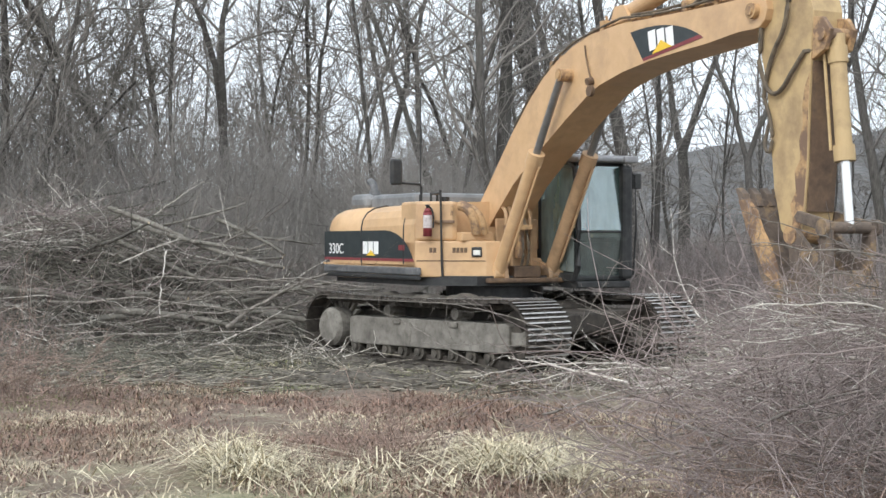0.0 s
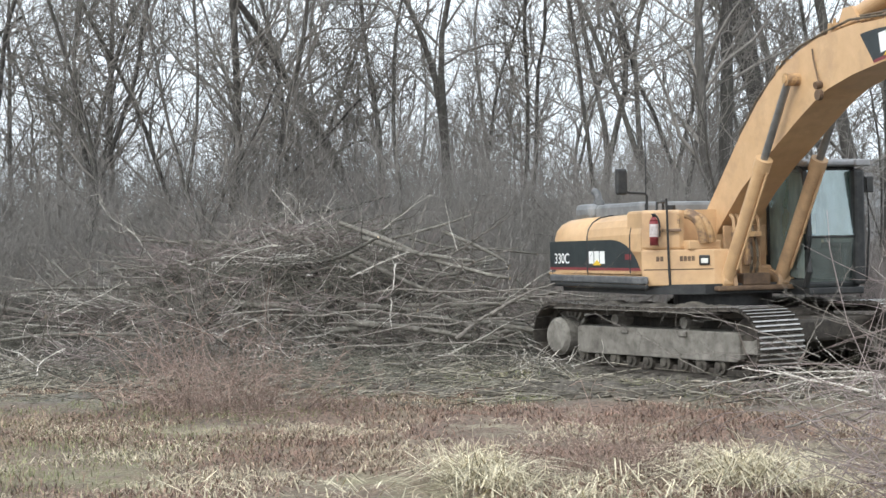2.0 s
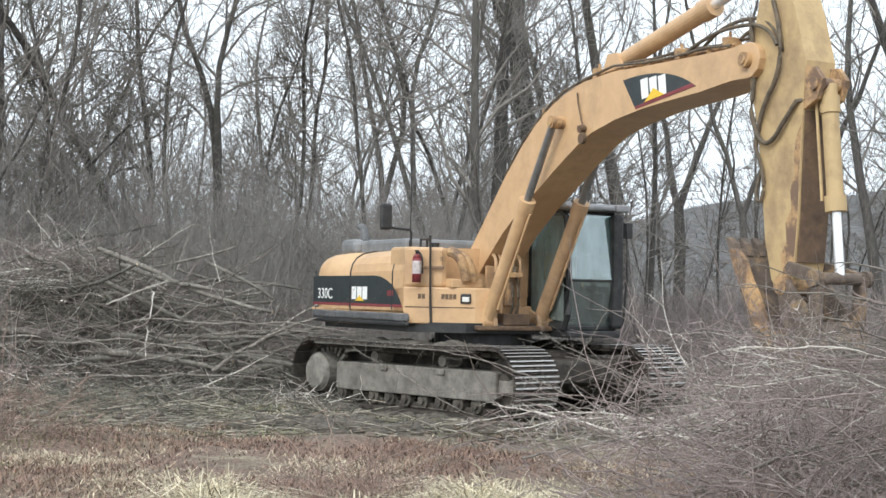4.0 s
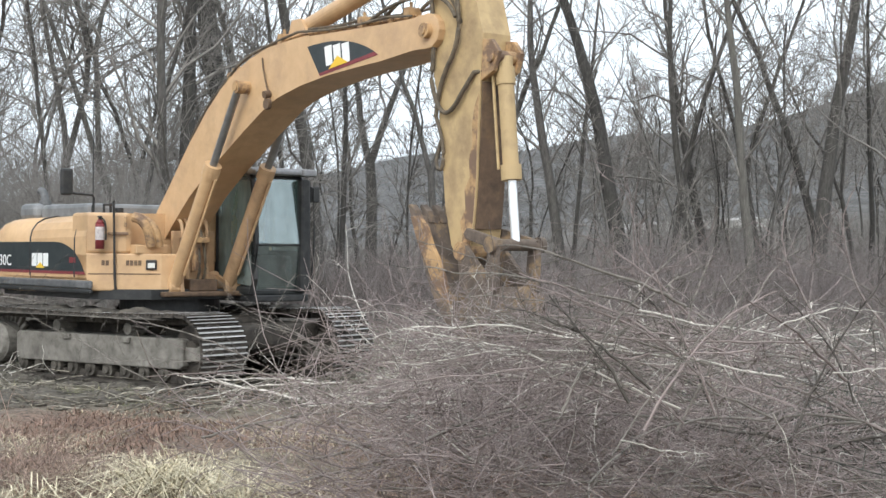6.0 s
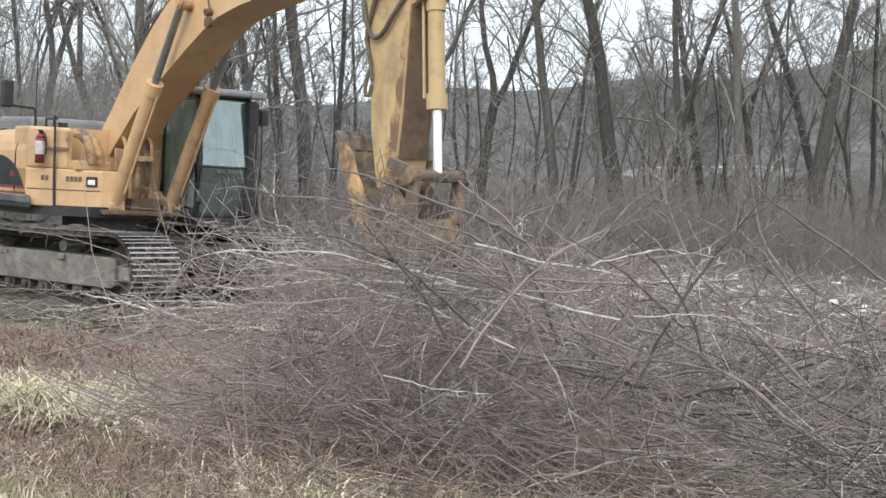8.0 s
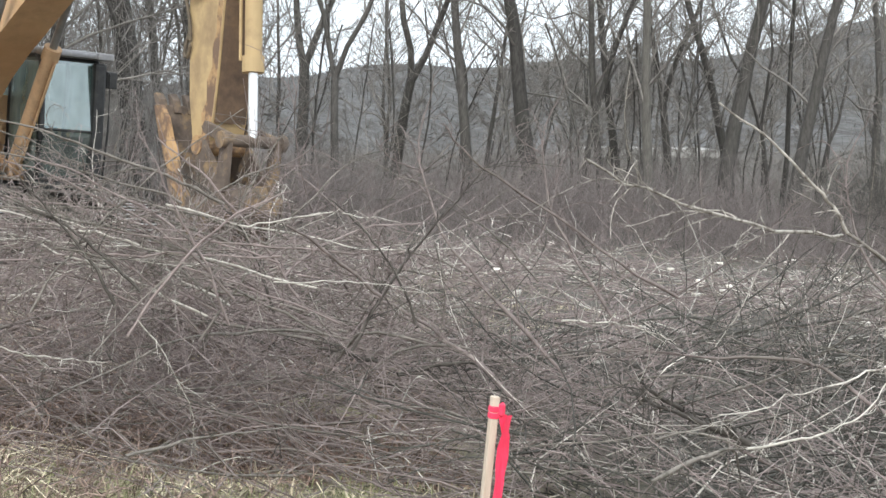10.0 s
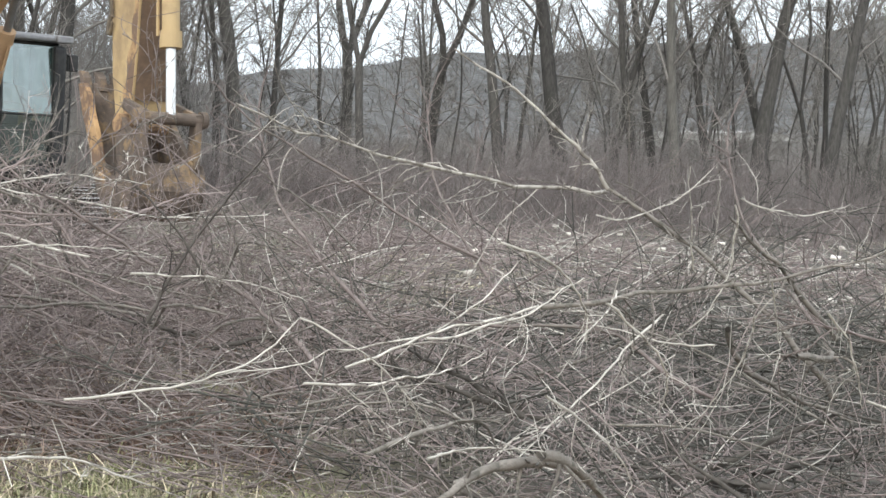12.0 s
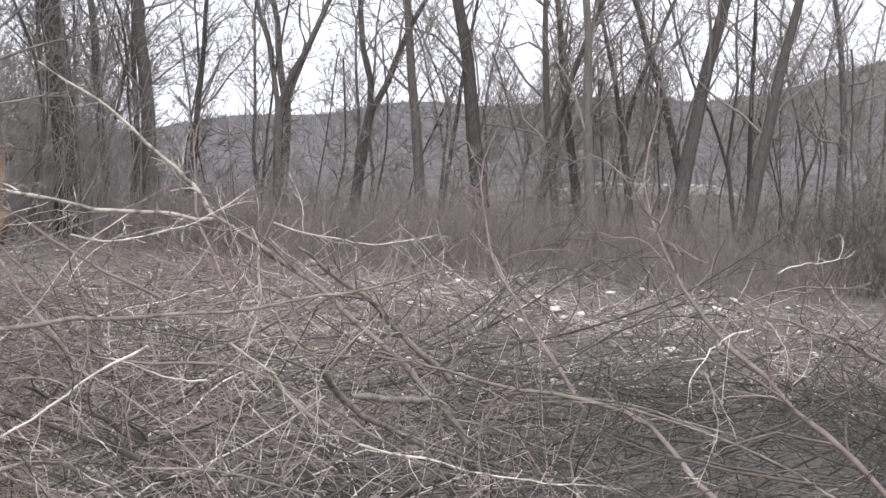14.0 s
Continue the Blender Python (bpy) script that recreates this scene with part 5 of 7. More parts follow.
def build_far_woods():
    rng = np.random.default_rng(5)
    n = 8000
    az = rng.uniform(-0.55, 0.75, n)
    r = 180 + 262 * rng.uniform(0, 1, n) ** 0.6
    r[::2] = rng.uniform(418, 446, len(r[::2]))
    x, y = 3 + r * np.sin(az), -21 + r * np.cos(az)
    z = ground_z(x, y)
    h, w = rng.uniform(0.6, 2.2, n), rng.uniform(0.06, 0.16, n)
    tilt = rng.normal(0, 0.6, n)
    base = np.stack([x, y, z - 0.5], -1)
    a = rng.uniform(0, 2 * np.pi, n)
    ring = [base + np.stack([w * np.cos(a + k * 2.094) , w * np.sin(a + k * 2.094), 0.55 * h], -1) for k in range(3)]
    top = base + np.stack([tilt, tilt * 0, h], -1)
    v = np.stack([base, *ring, top], 1).reshape(-1, 3)
    i = np.arange(n)[:, None] * 5
    tri = np.array([[0, 2, 1], [0, 3, 2], [0, 1, 3], [4, 1, 2], [4, 2, 3], [4, 3, 1]])
    f = (i[:, None] + tri[None]).reshape(-1, 3)
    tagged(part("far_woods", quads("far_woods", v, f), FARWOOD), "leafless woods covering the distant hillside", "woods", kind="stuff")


build_far_woods()

# ---- cut branches, logs and weeds of the clearing ----
def spurs(rng, t, p, n, lo, hi, r):
    """Short side shoots along a crooked line."""
    k = len(p) - 1
    for _ in range(n):
        f = rng.uniform(0.05, 1.0) * k
        j = min(int(f), k - 1)
        at = p[j] + (p[j + 1] - p[j]) * (f - j)
        d = (p[j + 1] - p[j]) / np.linalg.norm(p[j + 1] - p[j]) * 0.7 + rng.normal(0, 0.8, 3)
        d /= np.linalg.norm(d)
        l = rng.uniform(lo, hi)
        t.add([at, at + d * l], (r, r * 0.6), 3)


def branch_mesh(seed, length, radius, laterals=8, twigs=4, jitter=0.10, lift=0.0, spread=0.7, bow=0.0, curl=0.05, gnarl=1.5, reach=1.0, fork=1.0, crook=0.2):
    """One cut branch lying along +x from the origin, with its side twigs."""
    rng = np.random.default_rng(seed)
    t = Tubes()
    k = 14
    p = wander(rng, (0, 0, 0), (1, 0, 0), length, k, jitter * gnarl, lift, curl * gnarl * 0.6)
    s = np.linspace(0, 1, k + 1)
    p[:, 2] += bow * 4 * s * (1 - s)
    t.add(p, radius * (1 - 0.8 * s) * np.where(s == 0, 0.45, 1.0) * rng.uniform(0.86, 1.14, k + 1), 6)
    spurs(rng, t, p, int(7 * length * fork), 0.025, 0.11, max(0.0028, radius * 0.22))
    for i in range(laterals):
        f = rng.uniform(0.15, 0.98) * k
        j = min(int(f), k - 1)
        at = p[j] + (p[j + 1] - p[j]) * (f - j)
        d = (p[j + 1] - p[j]) / np.linalg.norm(p[j + 1] - p[j]) * 0.9 + rng.normal(0, spread, 3)
        l = length * rng.uniform(0.12, 0.42) * (1.1 - 0.5 * f / k) * reach
        q = wander(rng, at, d, l, 7, crook, -0.03, 0.13)
        r = radius * (0.45 - 0.25 * f / k)
        t.add(q, np.linspace(r, max(0.003, r * 0.3), 8), 4)
        spurs(rng, t, q, int(9 * l * fork), 0.02, 0.08, max(0.0024, r * 0.4))
        for _ in range(twigs):
            g = rng.uniform(0.2, 1) * 7
            jj = min(int(g), 6)
            st = q[jj] + (q[jj + 1] - q[jj]) * (g - jj)
            dd = (q[jj + 1] - q[jj]) / np.linalg.norm(q[jj + 1] - q[jj]) + rng.normal(0, 0.6, 3)
            t.add(wander(rng, st, dd, l * rng.uniform(0.25, 0.7), 4, crook, -0.02, 0.2), np.linspace(max(0.0035, r * 0.4), 0.0022, 5), 3)
    return t.mesh("cut_branch", True)


def lay(me, at, heading, pitch, label, group, name="cut_branch", roll=0.0, category="branch", size=1.0):
    o = new(name, me)
    o.matrix_world = pose(*at) @ Matrix.Scale(size, 4) @ Matrix.Rotation(radians(heading), 4, "Z") @ Matrix.Rotation(radians(-pitch), 4, "Y") @ Matrix.Rotation(radians(roll), 4, "X")
    return tagged(o, label, category, group)


def aim(me, a, b, label, group, roll=0.0):
    """Lays a branch mesh from a towards b."""
    a, b = Vector(a), Vector(b)
    d = b - a
    return lay(me, a, math.degrees(math.atan2(d.y, d.x)), math.degrees(math.asin(d.z / d.length)), label, group, roll=roll)


def joined(name, laid, material, label):
    """One mesh out of many branches: pairs of a mesh and a pose."""
    vs, fs, k = [], [], 0
    for me, m in laid:
        v = np.empty(len(me.vertices) * 3, np.float32)
        me.vertices.foreach_get("co", v)
        f = np.empty(len(me.loops), np.int32)
        me.loops.foreach_get("vertex_index", f)
        a = np.array(m)
        vs.append(v.reshape(-1, 3) @ a[:3, :3].T + a[:3, 3])
        fs.append(f.reshape(-1, 4) + k)
        k += len(v) // 3
    return tagged(part(name, quads(name, np.concatenate(vs), np.concatenate(fs), True), material), label, "branches", kind="stuff")


def lie(at, heading, pitch, roll, size=1.0):
    return pose(*at) @ Matrix.Scale(size, 4) @ Matrix.Rotation(radians(heading), 4, "Z") @ Matrix.Rotation(radians(-pitch), 4, "Y") @ Matrix.Rotation(radians(roll), 4, "X")


def with_mat(me, material):
    me.materials.append(material)
    return me


def heap_near(x):
    """The heap's edge towards the road."""
    return np.interp(x, [1.0, 1.6, 2.6, 6.5], [-11.6, -12.8, -13.9, -16.8])


def heap_height(x, y):
    near = heap_near(x)
    across = np.clip((y - near) / np.interp(x, [2.6, 4.6], [1.1, 2.2]), 0, 1) * np.clip((-4.8 - y) / 4.0, 0, 1) ** 0.7
    along = np.clip((x - 0.95 - 0.12 * (y + 12)) / 0.9, 0, 1)
    lump = 0.8 + 0.25 * np.sin(1.3 * x + 0.4 * y) + 0.15 * np.sin(2.9 * x - 1.1 * y)
    tall = 1.42 + 0.16 * np.clip((2.8 - x) / 0.8, 0, 1) - 0.78 * np.clip((x - 2.7) / 1.8, 0, 1)
    return tall * across * along * lump


def twig_clump(seed, count, size, lo, hi, r0, r1, flat=0.22, shoots=2, crook=0.17):
    rng = np.random.default_rng(seed)
    t = Tubes()
    for _ in range(count):
        a, r = rng.uniform(0, 2 * np.pi), rng.uniform(r0, r1)
        p = wander(rng, (rng.uniform(-size, size), rng.uniform(-size, size), rng.uniform(-0.05, 0.12)), (np.cos(a), np.sin(a) * 0.8, rng.normal(0.1, flat)), rng.uniform(lo, hi), 6, crook, -0.02, 0.14)
        t.add(p, np.linspace(r, r * 0.45, 7), 3)
        spurs(rng, t, p, shoots, 0.03, 0.12, r * 0.7)
    return np.concatenate(t.v), np.concatenate(t.f)


def arched_limb(seed, p0, p1, p2, r, tone, twigs, group, label, sag=0.25):
    """One limb bowed from p0 past p1 to p2, tapering, with drooping side twigs and short spurs."""
    rng = np.random.default_rng(seed)
    t = Tubes()
    k = 16
    base = np.array(p0, float)
    p = np.array([tuple(q) for q in bend(p0, p1, p2, k)]) - base
    length = float(np.linalg.norm(np.diff(p, axis=0), axis=1).sum())
    drift = np.cumsum(rng.normal(0, 0.006 * length, (k + 1, 3)), axis=0)
    p = p + drift - drift[0] - np.linspace(0, 1, k + 1)[:, None] * (drift[-1] - drift[0])
    s = np.linspace(0, 1, k + 1)
    r = r * (0.72 if r < 0.0062 else 0.95)
    t.add(p, r * (1 - 0.6 * s) * rng.uniform(0.85, 1.15, k + 1), 6)
    spurs(rng, t, p, int(5 + 11 * length), 0.012, 0.09, max(0.0014, r * 0.36))
    for _ in range(twigs + twigs // 2):
        f = rng.uniform(0.1, 0.98) * k
        j = min(int(f), k - 1)
        at = p[j] + (p[j + 1] - p[j]) * (f - j)
        d = (p[j + 1] - p[j]) / (np.linalg.norm(p[j + 1] - p[j]) + 1e-9) + rng.normal(0, 0.6, 3) + np.array([0, 0, -sag])
        l = length * rng.uniform(0.12, 0.38)
        q = wander(rng, at, d, l, 8, 0.13, -0.04, 0.10)
        rr = max(0.0014, r * 0.42 * (1 - 0.5 * f / k))
        t.add(q, np.linspace(rr, rr * 0.5, 9), 4)
        spurs(rng, t, q, int(3 + 12 * l), 0.012, 0.07, rr * 0.65)
    o = new("cut_branch", with_mat(t.mesh("cut_branch", True), tone))
    o.matrix_world = pose(*base)
    return tagged(o, label, "branch", group)


def build_verge_heap():
    rng = np.random.default_rng(31)
    grey = [with_mat(branch_mesh(200 + i, 2.6, 0.0125, 8, 2, 0.05, 0.0, 0.55, 0.16, 0.10, 1.0, 1.1, 0.6, 0.09), BRANCHDARK if i % 2 else BRANCHGREY) for i in range(8)]
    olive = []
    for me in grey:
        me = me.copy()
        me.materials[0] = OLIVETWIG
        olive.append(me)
    pale = [with_mat(branch_mesh(220 + i, 1.7, 0.0068, 5, 2, 0.05, 0.0, 0.5, 0.2, 0.14, 1.0, 1.1, 0.6, 0.09), BRANCHPALE) for i in range(8)]
    group = "cut branches of the verge heap"
    inner = {}

    def put(me, at, hd, pitch, roll, size, label):
        """Branches at the edge are single; those deep in the heap or far along it are joined by bark."""
        if at[1] > -11.8 or at[0] > 9.6:
            inner.setdefault(me.materials[0].name, []).append((me, lie(at, hd, pitch, roll, size)))
        else:
            lay(me, at, hd, pitch, label, group, roll=roll, size=size)

    count = 0
    while count < 190:
        x = rng.uniform(1.2, 14.5)
        y = rng.uniform(heap_near(x), -6.0 if x < 6 else -8.0)
        near = y < -13.0
        h = float(heap_height(x, y)) * rng.uniform(0.25, 0.8 if near else 1.0)
        z = float(ground_z(x, y)) + h + 0.05
        pitch = rng.uniform(-8, 4) if near else rng.uniform(-10, 10)
        size = 0.62 if near else 1.0
        if rng.uniform() < (0.06 if x > 6.4 else 0.09 if x > 4.4 else 0.16 if near else 0.10 if x < 2.8 else 0.18):
            put(pale[int(rng.integers(8))], (x, y, z), (rng.choice([0, 180]) if x > 2.9 else 0) + rng.normal(-8, 38), pitch, rng.uniform(0, 360), size, "pale bark-stripped branch lying in a heap of brush")
        else:
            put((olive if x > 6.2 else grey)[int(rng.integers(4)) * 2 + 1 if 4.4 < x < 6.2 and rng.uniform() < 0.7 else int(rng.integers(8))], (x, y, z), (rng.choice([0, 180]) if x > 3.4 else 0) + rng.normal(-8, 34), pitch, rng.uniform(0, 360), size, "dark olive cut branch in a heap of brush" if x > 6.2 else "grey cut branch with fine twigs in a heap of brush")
        count += 1
    for laid in inner.values():
        joined("inner_branches", laid, laid[0][0].materials[0], "cut branches deep inside the brush heap")
    # pale limbs that reach out over the mud from the heap's far end
    hero = [with_mat(branch_mesh(300 + i, l, r, n, 2, j, 0.0, 0.45, b, c, 1.5, 0.5), BRANCHGREY if i == 1 else BRANCHPALE) for i, (l, r, n, j, b, c) in enumerate((
        (1.15, 0.0042, 4, 0.09, 0.16, 0.05), (2.6, 0.0105, 9, 0.09, 0.12, 0.06), (2.9, 0.0125, 9, 0.06, 0.1, 0.03)))]
    label = "slender pale limb arching out of the brush heap"
    for k, a, b, roll in ((1, (4.6, -13.4, 0.85), (2.4, -11.9, 1.65), 0), (1, (5.0, -12.8, 0.75), (2.8, -11.0, 1.45), 60), (1, (4.2, -13.0, 0.8), (1.9, -12.2, 1.25), 110), (2, (3.6, -6.2, 0.4), (1.0, -4.7, 0.25), 60), (2, (4.0, -8.0, 0.5), (1.2, -6.8, 0.35), 20),
                          (2, (3.5, -7.2, 0.35), (1.0, -5.2, 0.95), 0), (2, (3.9, -7.6, 0.3), (1.3, -6.2, 0.7), 130), (2, (3.4, -6.4, 0.5), (1.3, -4.9, 1.3), 200), (2, (4.6, -9.2, 0.4), (2.2, -7.6, 0.45), 90)):
        aim(hero[k], a, b, label, group, roll)
    for k, a, b, roll in ((0, (3.2, -7.0, 0.6), (1.4, -5.2, 1.15), 20), (1, (4.9, -12.0, 1.1), (3.0, -10.2, 1.95), 0), (0, (2.9, -6.6, 0.5), (0.9, -5.4, 1.2), 0), (0, (5.2, -10.6, 1.0), (5.6, -9.6, 1.75), 0), (0, (3.8, -11.6, 1.2), (3.3, -10.4, 2.0), 0)):
        aim(hero[k], a, b, label, group, roll)
    dark = [with_mat(branch_mesh(310 + i, l, r, n, 4, j, 0.0, 0.5, b, 0.06, 1.9), BRANCHDARK) for i, (l, r, n, j, b) in enumerate(((2.4, 0.015, 10, 0.09, 0.10), (1.9, 0.013, 8, 0.10, 0.1)))]
    label = "dark crooked limb lying through the brush heap"
    for k, a, b, roll in ((0, (5.6, -12.6, 0.6), (3.4, -11.2, 1.35), 0), (0, (5.2, -13.4, 0.5), (3.2, -12.4, 1.2), 70), (1, (6.9, -14.6, 0.7), (5.3, -13.9, 1.15), 0), (1, (8.2, -16.0, 0.7), (6.9, -15.2, 1.35), 0), (0, (9.2, -15.2, 0.6), (7.0, -14.9, 1.15), 0), (1, (4.6, -11.2, 0.7), (4.3, -10.3, 1.7), 0), (0, (6.6, -10.6, 0.6), (5.2, -9.6, 1.5), 0), (0, (8.6, -12.0, 0.5), (7.2, -11.2, 1.3), 0)):
        aim(dark[k], a, b, label, group, roll)
    # the limbs that stand out of the heap beside the road: foot, bow, tip, radius, twigs
    crest = [((6.22, -15.0, 1.65), (5.49, -15.49, 1.64), (4.65, -16.2, 1.90), 0.0105, 9), ((6.20, -15.1, 1.66), (5.98, -15.2, 1.93), (5.50, -15.2, 2.20), 0.010, 3), ((7.3, -15.0, 0.80), (6.7, -15.1, 1.35), (6.17, -15.1, 1.68), 0.017, 5),
             ((5.55, -17.1, 1.36), (6.18, -16.9, 1.40), (6.85, -16.65, 1.58), 0.0095, 6), ((6.65, -15.45, 1.13), (6.86, -15.2, 0.85), (7.4, -14.95, 0.70), 0.018, 3), ((6.39, -15.8, 1.38), (6.29, -16.0, 1.56), (6.21, -16.25, 1.78), 0.005, 3),
             ((6.40, -16.25, 1.68), (6.68, -16.0, 1.60), (7.0, -15.75, 1.67), 0.005, 4), ((5.81, -16.6, 1.61), (6.04, -16.4, 1.56), (6.34, -16.15, 1.80), 0.0045, 3), ((8.9, -15.55, 1.28), (8.5, -15.8, 1.42), (8.08, -16.05, 1.49), 0.010, 4)]
    shoots = [((4.42, -18.5, 1.30), (4.74, -18.35, 1.30), (4.84, -18.28, 1.44), 0.0042, 2), ((4.84, -18.28, 1.44), (5.08, -18.2, 1.34), (5.11, -18.1, 1.20), 0.0036, 3), ((4.85, -18.4, 1.33), (5.12, -18.2, 1.29), (5.26, -18.0, 1.35), 0.0042, 1),
              ((4.95, -18.05, 1.31), (5.26, -17.8, 1.40), (5.40, -17.6, 1.53), 0.0042, 1), ((5.12, -18.05, 1.38), (5.38, -17.8, 1.41), (5.56, -17.6, 1.49), 0.0046, 1), ((5.62, -17.7, 1.47), (5.56, -17.9, 1.44), (5.44, -18.1, 1.39), 0.0040, 1),
              ((5.50, -18.1, 1.48), (5.77, -17.9, 1.33), (5.74, -17.7, 1.17), 0.0045, 3), ((5.31, -17.8, 1.58), (5.58, -17.6, 1.51), (5.62, -17.4, 1.31), 0.0055, 3), ((5.36, -18.2, 1.29), (5.55, -18.0, 1.19), (5.68, -17.8, 0.98), 0.0045, 2)]
    shoots_low = [((5.12, -18.2, 1.15), (5.26, -18.0, 1.16), (5.45, -17.8, 1.09), 0.0042, 1), ((4.40, -17.0, 1.39), (4.69, -16.8, 1.39), (4.91, -16.6, 1.29), 0.0045, 3), ((6.28, -17.4, 1.41), (6.47, -17.2, 1.27), (6.57, -17.0, 1.09), 0.0045, 3),
                  ((4.30, -18.8, 1.26), (4.54, -18.6, 1.22), (4.68, -18.4, 1.09), 0.0042, 1), ((5.61, -17.0, 1.36), (5.2, -17.3, 1.30), (4.7, -17.6, 1.22), 0.0055, 4), ((6.05, -16.6, 1.30), (5.7, -17.0, 1.12), (5.5, -17.2, 0.95), 0.006, 5)]
    bows = [((6.40, -16.6, 1.43), (6.48, -16.4, 1.35), (6.60, -16.2, 1.12), 0.0045, 2), ((6.33, -16.4, 1.66), (6.45, -16.2, 1.38), (6.22, -16.0, 1.12), 0.0055, 4), ((6.23, -16.6, 1.21), (6.08, -16.4, 1.16), (5.90, -16.2, 1.22), 0.0050, 2), ((6.32, -16.7, 1.32), (6.39, -16.5, 1.09), (6.24, -16.3, 0.88), 0.0048, 3),
            ((7.98, -16.35, 1.45), (7.74, -16.6, 1.41), (7.63, -16.8, 1.30), 0.0048, 1), ((7.67, -16.8, 1.35), (7.85, -16.6, 1.19), (7.82, -16.4, 0.93), 0.0048, 2), ((7.85, -16.8, 1.51), (8.02, -16.6, 1.38), (8.12, -16.4, 1.24), 0.0048, 2), ((6.67, -16.8, 1.08), (7.07, -16.6, 0.94), (7.50, -16.4, 0.92), 0.006, 4), ((8.19, -16.0, 1.63), (8.40, -15.8, 1.67), (8.64, -15.6, 1.71), 0.0042, 1)]
    near_end = [((3.43, -13.55, 1.55), (2.79, -13.8, 1.84), (2.27, -14.0, 1.90), 0.011, 6), ((3.51, -14.8, 1.50), (3.91, -14.6, 1.63), (4.25, -14.4, 1.55), 0.0055, 2), ((3.09, -16.2, 0.75), (3.40, -16.0, 0.81), (3.69, -15.8, 0.80), 0.0065, 2), ((2.45, -15.7, 1.06), (2.70, -15.5, 0.95), (2.97, -15.3, 0.94), 0.0055, 3),
                ((3.09, -15.8, 1.18), (3.26, -15.6, 0.95), (3.34, -15.4, 0.63), 0.0045, 3), ((2.72, -15.2, 1.39), (3.15, -15.0, 1.37), (3.57, -14.8, 1.30), 0.006, 4), ((3.62, -15.2, 1.30), (4.08, -15.0, 1.32), (4.34, -14.8, 1.25), 0.005, 2), ((4.90, -16.5, 0.94), (5.10, -16.3, 0.98), (5.56, -16.1, 0.98), 0.006, 2)]
    far_end = [((3.21, -13.35, 1.53), (2.62, -13.6, 1.77), (1.71, -13.8, 1.76), 0.0085, 4), ((3.13, -13.6, 1.53), (3.85, -13.4, 1.36), (4.79, -13.2, 1.38), 0.0075, 5), ((2.54, -14.2, 1.0), (2.80, -14.0, 1.54), (3.49, -13.8, 2.05), 0.0065, 3), ((2.63, -12.8, 1.70), (2.03, -13.0, 1.93), (1.51, -13.2, 2.02), 0.0055, 2),
               ((0.63, -12.3, 0.66), (1.12, -11.9, 0.78), (1.75, -12.6, 0.90), 0.009, 6), ((2.82, -14.2, 0.78), (3.33, -14.0, 1.42), (3.73, -13.8, 1.67), 0.0065, 4), ((5.29, -13.0, 1.20), (4.80, -13.2, 1.67), (4.16, -13.4, 1.85), 0.007, 4), ((4.56, -13.6, 1.41), (4.73, -13.4, 1.13), (4.66, -13.2, 0.69), 0.006, 2)]
    seed = 340
    for limbs, tone, words in ((crest, BRANCHGREY, "long grey limb rising over the brush heap"), (shoots, BRANCHPALE, "pale peeled shoot arching over the brush heap"), (shoots_low, BRANCHPALE, "pale peeled shoot low in the brush heap"),
                               (bows, BRANCHPALE, "pale drooping shoot at the edge of the brush heap"), (near_end, BRANCHGREY, "grey limb lying over the brush heap"), (far_end, BRANCHGREY, "slender grey limb rising out of the brush heap")):
        for i, (a, b, c, r, n) in enumerate(limbs):
            arched_limb(seed, a, b, c, r, BRANCHMID if limbs is crest and i < 2 else BRANCHPALE if (limbs is crest and i in (5, 6, 7)) or (limbs is near_end and i in (1, 3, 4, 6)) or (limbs is far_end and i == 1) else tone, n, group, words)
            seed += 1
    arched_limb(400, (5.96, -13.55, 1.2), (4.75, -13.8, 1.75), (4.49, -14.0, 2.05), 0.010, BRANCHDARK, 5, group, "dark limb leaning out of the brush heap")
    arched_limb(401, (4.24, -13.95, 1.15), (3.89, -14.2, 1.44), (3.45, -14.5, 1.62), 0.0105, BRANCHDARK, 5, group, "dark limb leaning out of the brush heap")
    arched_limb(402, (7.15, -15.35, 1.1), (6.78, -15.6, 1.43), (6.5, -15.85, 1.59), 0.014, BRANCHGREY, 4, group, "thick grey limb lying in the brush heap")
    # the fan of limbs that rises over the near end of the heap
    for i in range(34):
        fan = np.random.default_rng(450 + i)
        tip = 1.35 + 1.2 * fan.uniform() ** 1.25
        a = (fan.uniform(3.0, 4.1), fan.uniform(-13.9, -12.8), fan.uniform(0.85, 1.35))
        top = (1.30 + 0.45 * (tip - 1.35)) * fan.uniform(0.78, 1.02)
        c = (tip, a[1] + fan.uniform(-0.3, 0.7), top)
        b = (0.55 * a[0] + 0.45 * c[0], 0.5 * (a[1] + c[1]), max(a[2], top) * 0.6 + min(a[2], top) * 0.4 + fan.uniform(0.02, 0.16))
        arched_limb(620 + i, a, b, c, fan.uniform(0.0045, 0.0085), BRANCHPALE if i % 7 == 0 else TWIGRED if i % 3 == 1 else BRANCHDARK if i % 3 == 2 else BRANCHGREY, int(fan.integers(7, 12)), group, "twiggy cut limb fanning over the brush heap's end", sag=0.1)
    # sparse shrubby limbs that stand over the middle of the heap
    for i in range(13):
        fan = np.random.default_rng(660 + i)
        a = (fan.uniform(2.9, 5.0), fan.uniform(-14.3, -12.8), fan.uniform(0.75, 1.15))
        c = (a[0] + fan.choice([-1, 1]) * fan.uniform(0.35, 0.9), a[1] + fan.uniform(-0.4, 0.4), fan.uniform(1.45, 1.98))
        b = (0.6 * a[0] + 0.4 * c[0], 0.5 * (a[1] + c[1]), 0.4 * a[2] + 0.6 * c[2] + fan.uniform(0.0, 0.15))
